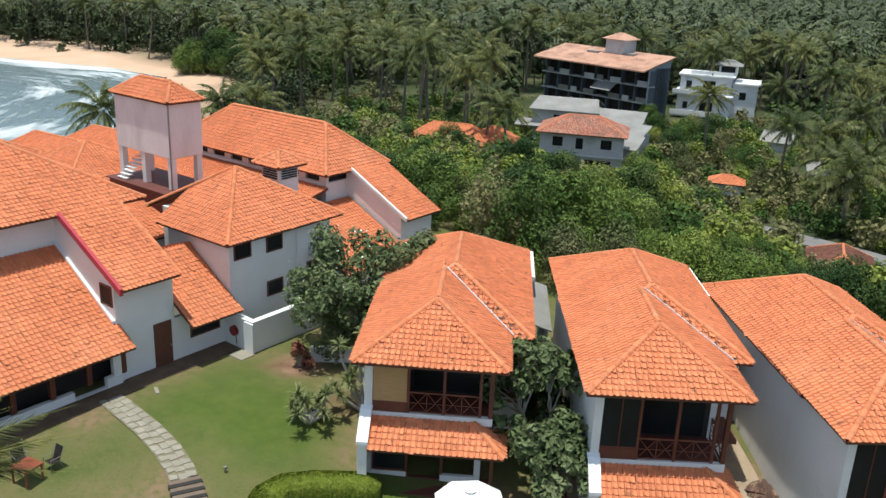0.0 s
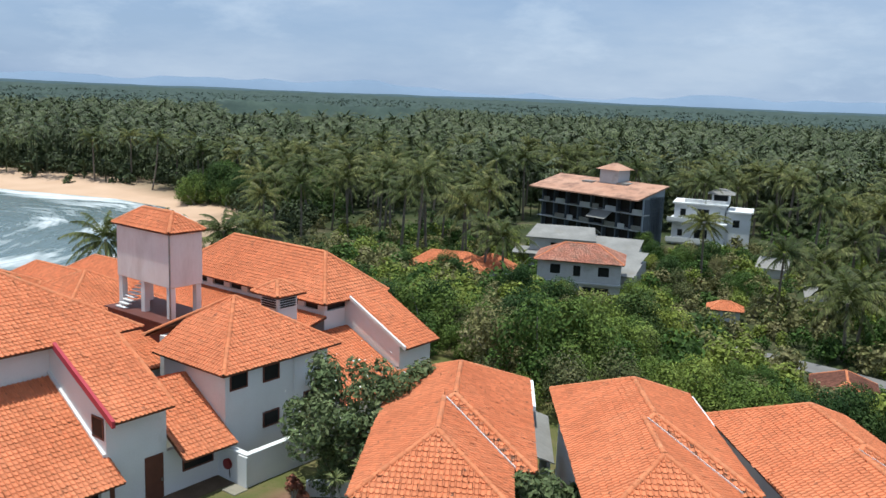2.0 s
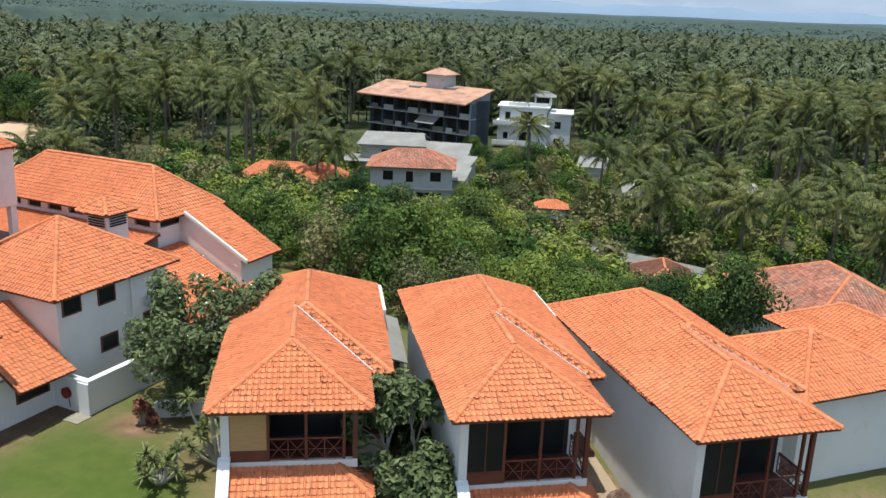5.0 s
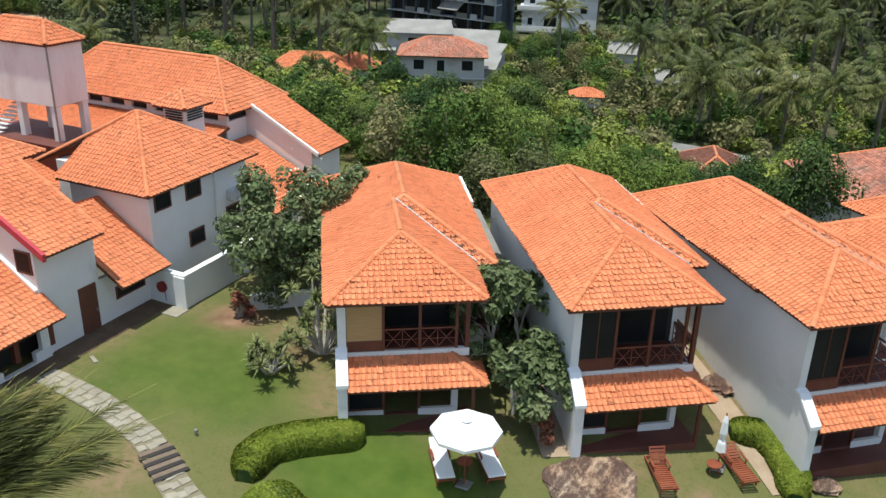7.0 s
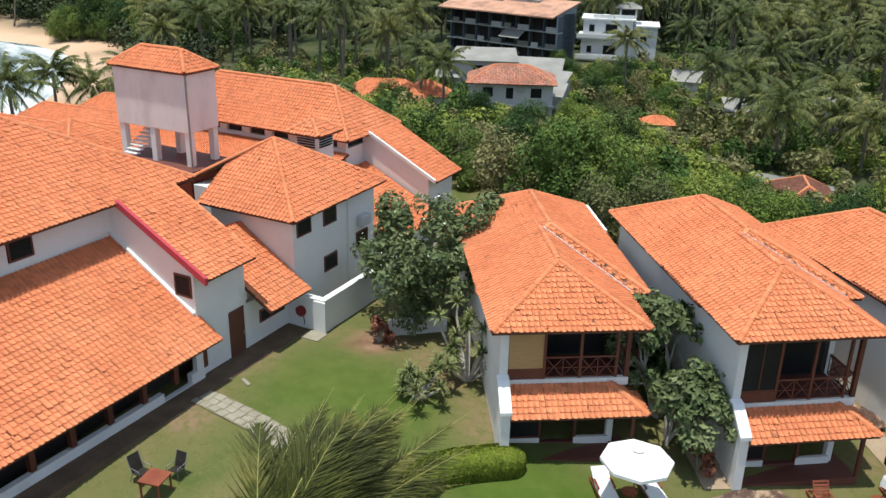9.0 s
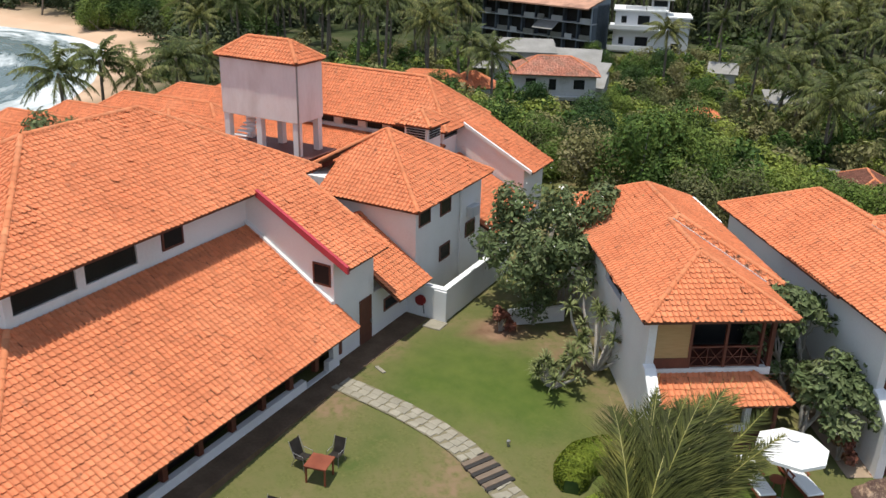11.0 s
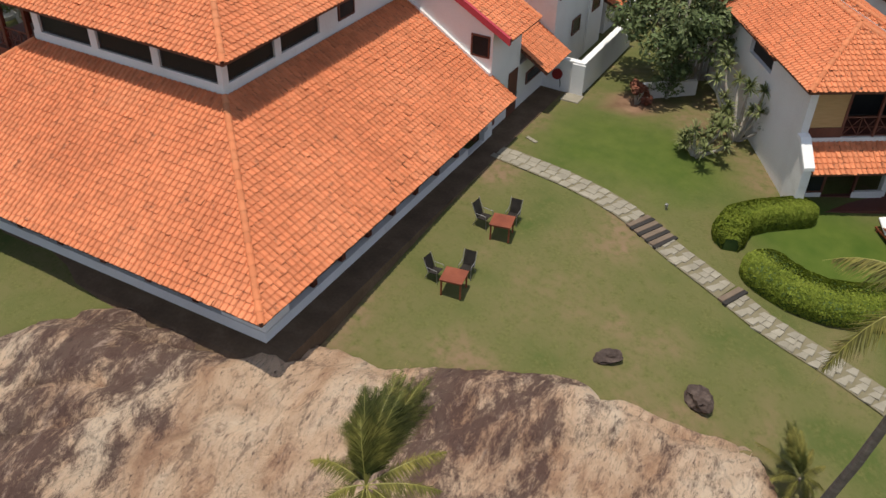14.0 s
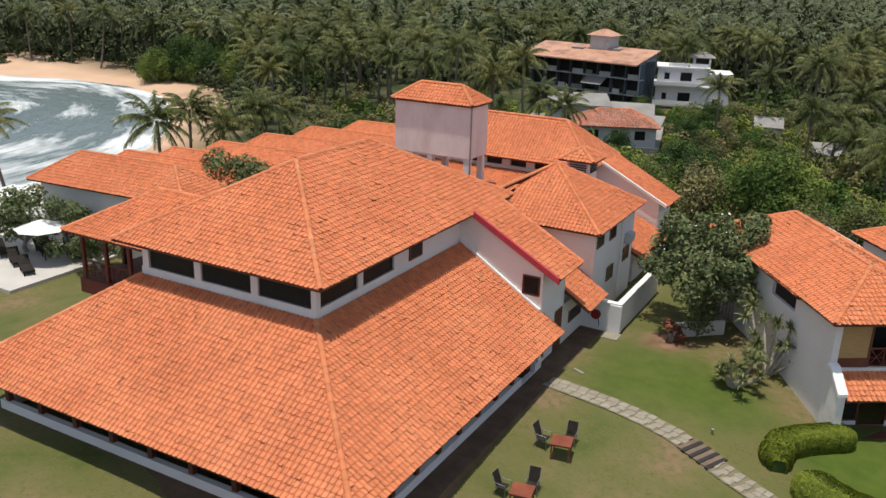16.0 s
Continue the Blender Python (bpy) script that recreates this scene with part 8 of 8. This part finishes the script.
part("hip_roof", bm, M_GREYROOF, mo, "small grey hipped roof")
part("side_wing", box((10.2, 1.6, -13), (14.8, 9, -2.4)), M_MODERN, mo)
part("wing_roof", box((10.5, 1.2, -2.4), (15.2, 9.4, -2.1)), M_WHITE, mo, "white flat roof of the side wing")
add_windows(mo, T, [(1.6, 2.6, -3.6, -2.3, 1.2), (4.8, 7.0, -3.8, -2.1, 1.2), (1.4, 2.3, -7.6, -6.3, 0.6), (4.6, 7.0, -7.8, -6.1, 0.6), (7.6, 10.2, -0.4, 0.7, 3.2), (11.6, 12.8, -5.2, -3.8, 1.6), (11.6, 12.8, -8.6, -7.2, 1.6)])

# roofs among the trees
for x0, y0, x1, y1, ze, rise, w, mat, lab in ((-70.4, 84.6, -59.8, 89.0, -4.2, 2.0, 6.5, M_TILE, "house with a bright orange tiled roof among trees"),
                                           (-64.5, 91.0, -59.0, 93.5, -4.4, 1.7, 5.0, M_TILE, "small orange-roofed house among trees"),
                                           (-37.0, 105.5, -32.8, 107.0, -7.4, 0.9, 3.2, M_TILE, "small orange-roofed hut beside the road")):
    T, L = frame_on((x0, y0), (x1, y1))
    hs = empty("house", T, lab, "house")
    f, l = hip_faces(-w / 2, w / 2, -L / 2, L / 2, ze, rise, w / 2, pose(L / 2, w / 2, 0, 0, 0, 90))
    tiled_roof(hs, "roof", f, l, mat=mat)
    part("wall", box((0.4, 0.4, -12), (L - 0.4, w - 0.4, ze)), M_FARWALL, hs)
for x, y, w, d, z, rot, lab in ((-27.5, 126, 6, 5, -7.4, 20, "hut with a pale grey sheet roof"), (-40, 143, 5, 5, -7.0, 10, "small white-roofed shelter among palms"), (-14, 128, 6, 4, -6.0, 30, "pale roof half hidden by palms")):
    hs = empty("hut", pose(x, y, 0, 0, 0, rot), lab, "hut")
    part("roof", slab_poly([Vector((-w / 2, -d / 2, z - 0.5)), Vector((w / 2, -d / 2, z - 0.5)), Vector((w / 2, d / 2, z + 0.6)), Vector((-w / 2, d / 2, z + 0.6))], 0.12), M_GREYROOF, hs)
    part("wall", box((-w / 2 + 0.4, -d / 2 + 0.4, -11), (w / 2 - 0.4, d / 2 - 0.4, z - 0.5)), M_FARWALL, hs)

# road
v = []
for i, (x, y) in enumerate(ROAD):
    j = min(i + 1, len(ROAD) - 1)
    h = max(i - 1, 0)
    d = Vector((ROAD[j][0] - ROAD[h][0], ROAD[j][1] - ROAD[h][1], 0)).normalized()
    for s in (-2.2, 2.2):
        px, py = x - d.y * s, y + d.x * s
        v.append((px, py, max(gz(px, py), gz(x, y)) + 0.15))
tagged(raw("road", v, [(2 * i, 2 * i + 1, 2 * i + 3, 2 * i + 2) for i in range(len(ROAD) - 1)], M_ROAD), "narrow grey road through the scrub", "road", kind="structure")

# ---- pool terrace ----
terr = tagged(part("pavement", boxes([((-78, 12.2, -1.6), (-60.5, 27, -0.5))], pose(0, 0, 0)), M_DECKSTONE), "pale paved pool terrace", "terrace", kind="structure")


def square_parasol(x, y, zg):
    u = empty("parasol", pose(x, y, zg), "open white parasol on the pool terrace", "parasol", "pool parasols")
    bm = bmesh.new()
    tip = bm.verts.new((0, 0, 2.7))
    ring = [bm.verts.new((1.6 * math.cos(i * math.pi / 4), 1.6 * math.sin(i * math.pi / 4), 2.15)) for i in range(8)]
    for i in range(8):
        bm.faces.new((tip, ring[i], ring[(i + 1) % 8]))
    c = part("canopy", bm, M_WHITE, u)
    c.modifiers.new("thickness", "SOLIDIFY").thickness = 0.02
    part("pole", tube_into(bmesh.new(), [(0, 0, 0), (0, 0, 2.7)], 0.03, 6), M_SLING, u)


for x, y in ((-63.2, 16.6), (-68.5, 17.6), (-72, 21)):
    square_parasol(x, y, -0.5)


def dark_lounger(x, y, z, rot):
    lg = empty("sun_lounger", pose(x, y, z, 0, 0, rot), "dark woven sun lounger with raised back", "sun lounger", "dark sun loungers by the pool")
    part("base", box((-0.33, -1.0, 0.2), (0.33, 0.35, 0.36), bevel=0.03), M_SLING, lg)
    part("backrest", box((-0.33, 0, 0), (0.33, 0.7, 0.09), pose(0, 0.35, 0.3, 38, 0, 0), bevel=0.02), M_SLING, lg)
    for a in (-0.28, 0.28):
        for b in (-0.9, 0.25):
            part("leg", box((a - 0.03, b - 0.03, 0), (a + 0.03, b + 0.03, 0.21)), M_SLING, lg)


for x, y, r in ((-62.2, 18.0, 60), (-63.4, 18.6, 60), (-64.8, 17.6, 70), (-62.6, 14.8, 65), (-64.4, 15.4, 65), (-66.6, 16.0, 70), (-66.4, 18.8, 65)):
    dark_lounger(x, y, -0.5, r)
for x, y, r in ((-39.2, -1.9, 120), (-38.6, -2.6, 120)):
    dark_lounger(x, y, gz(x, y), r)

# trees by the sea side
sea_tree = tree_meshes(61, 3.0, 4.6, 3600, 0.26, M_FRANGI, 26, 0.25, limbs=10, clump=(0.14, 0.26))
for x, y, s in ((-62.5, 17.7, 0.85), (-65.6, 17.2, 0.95), (-59.4, 17.6, 0.7), (-56.0, 26.0, 1.35), (-52.8, 24.6, 1.15)):
    plant("frangipani_tree", sea_tree, x, y, -0.6, x, s, "grey-green frangipani with white blossoms by the guest wings", "tree", "trees by the guest wings")
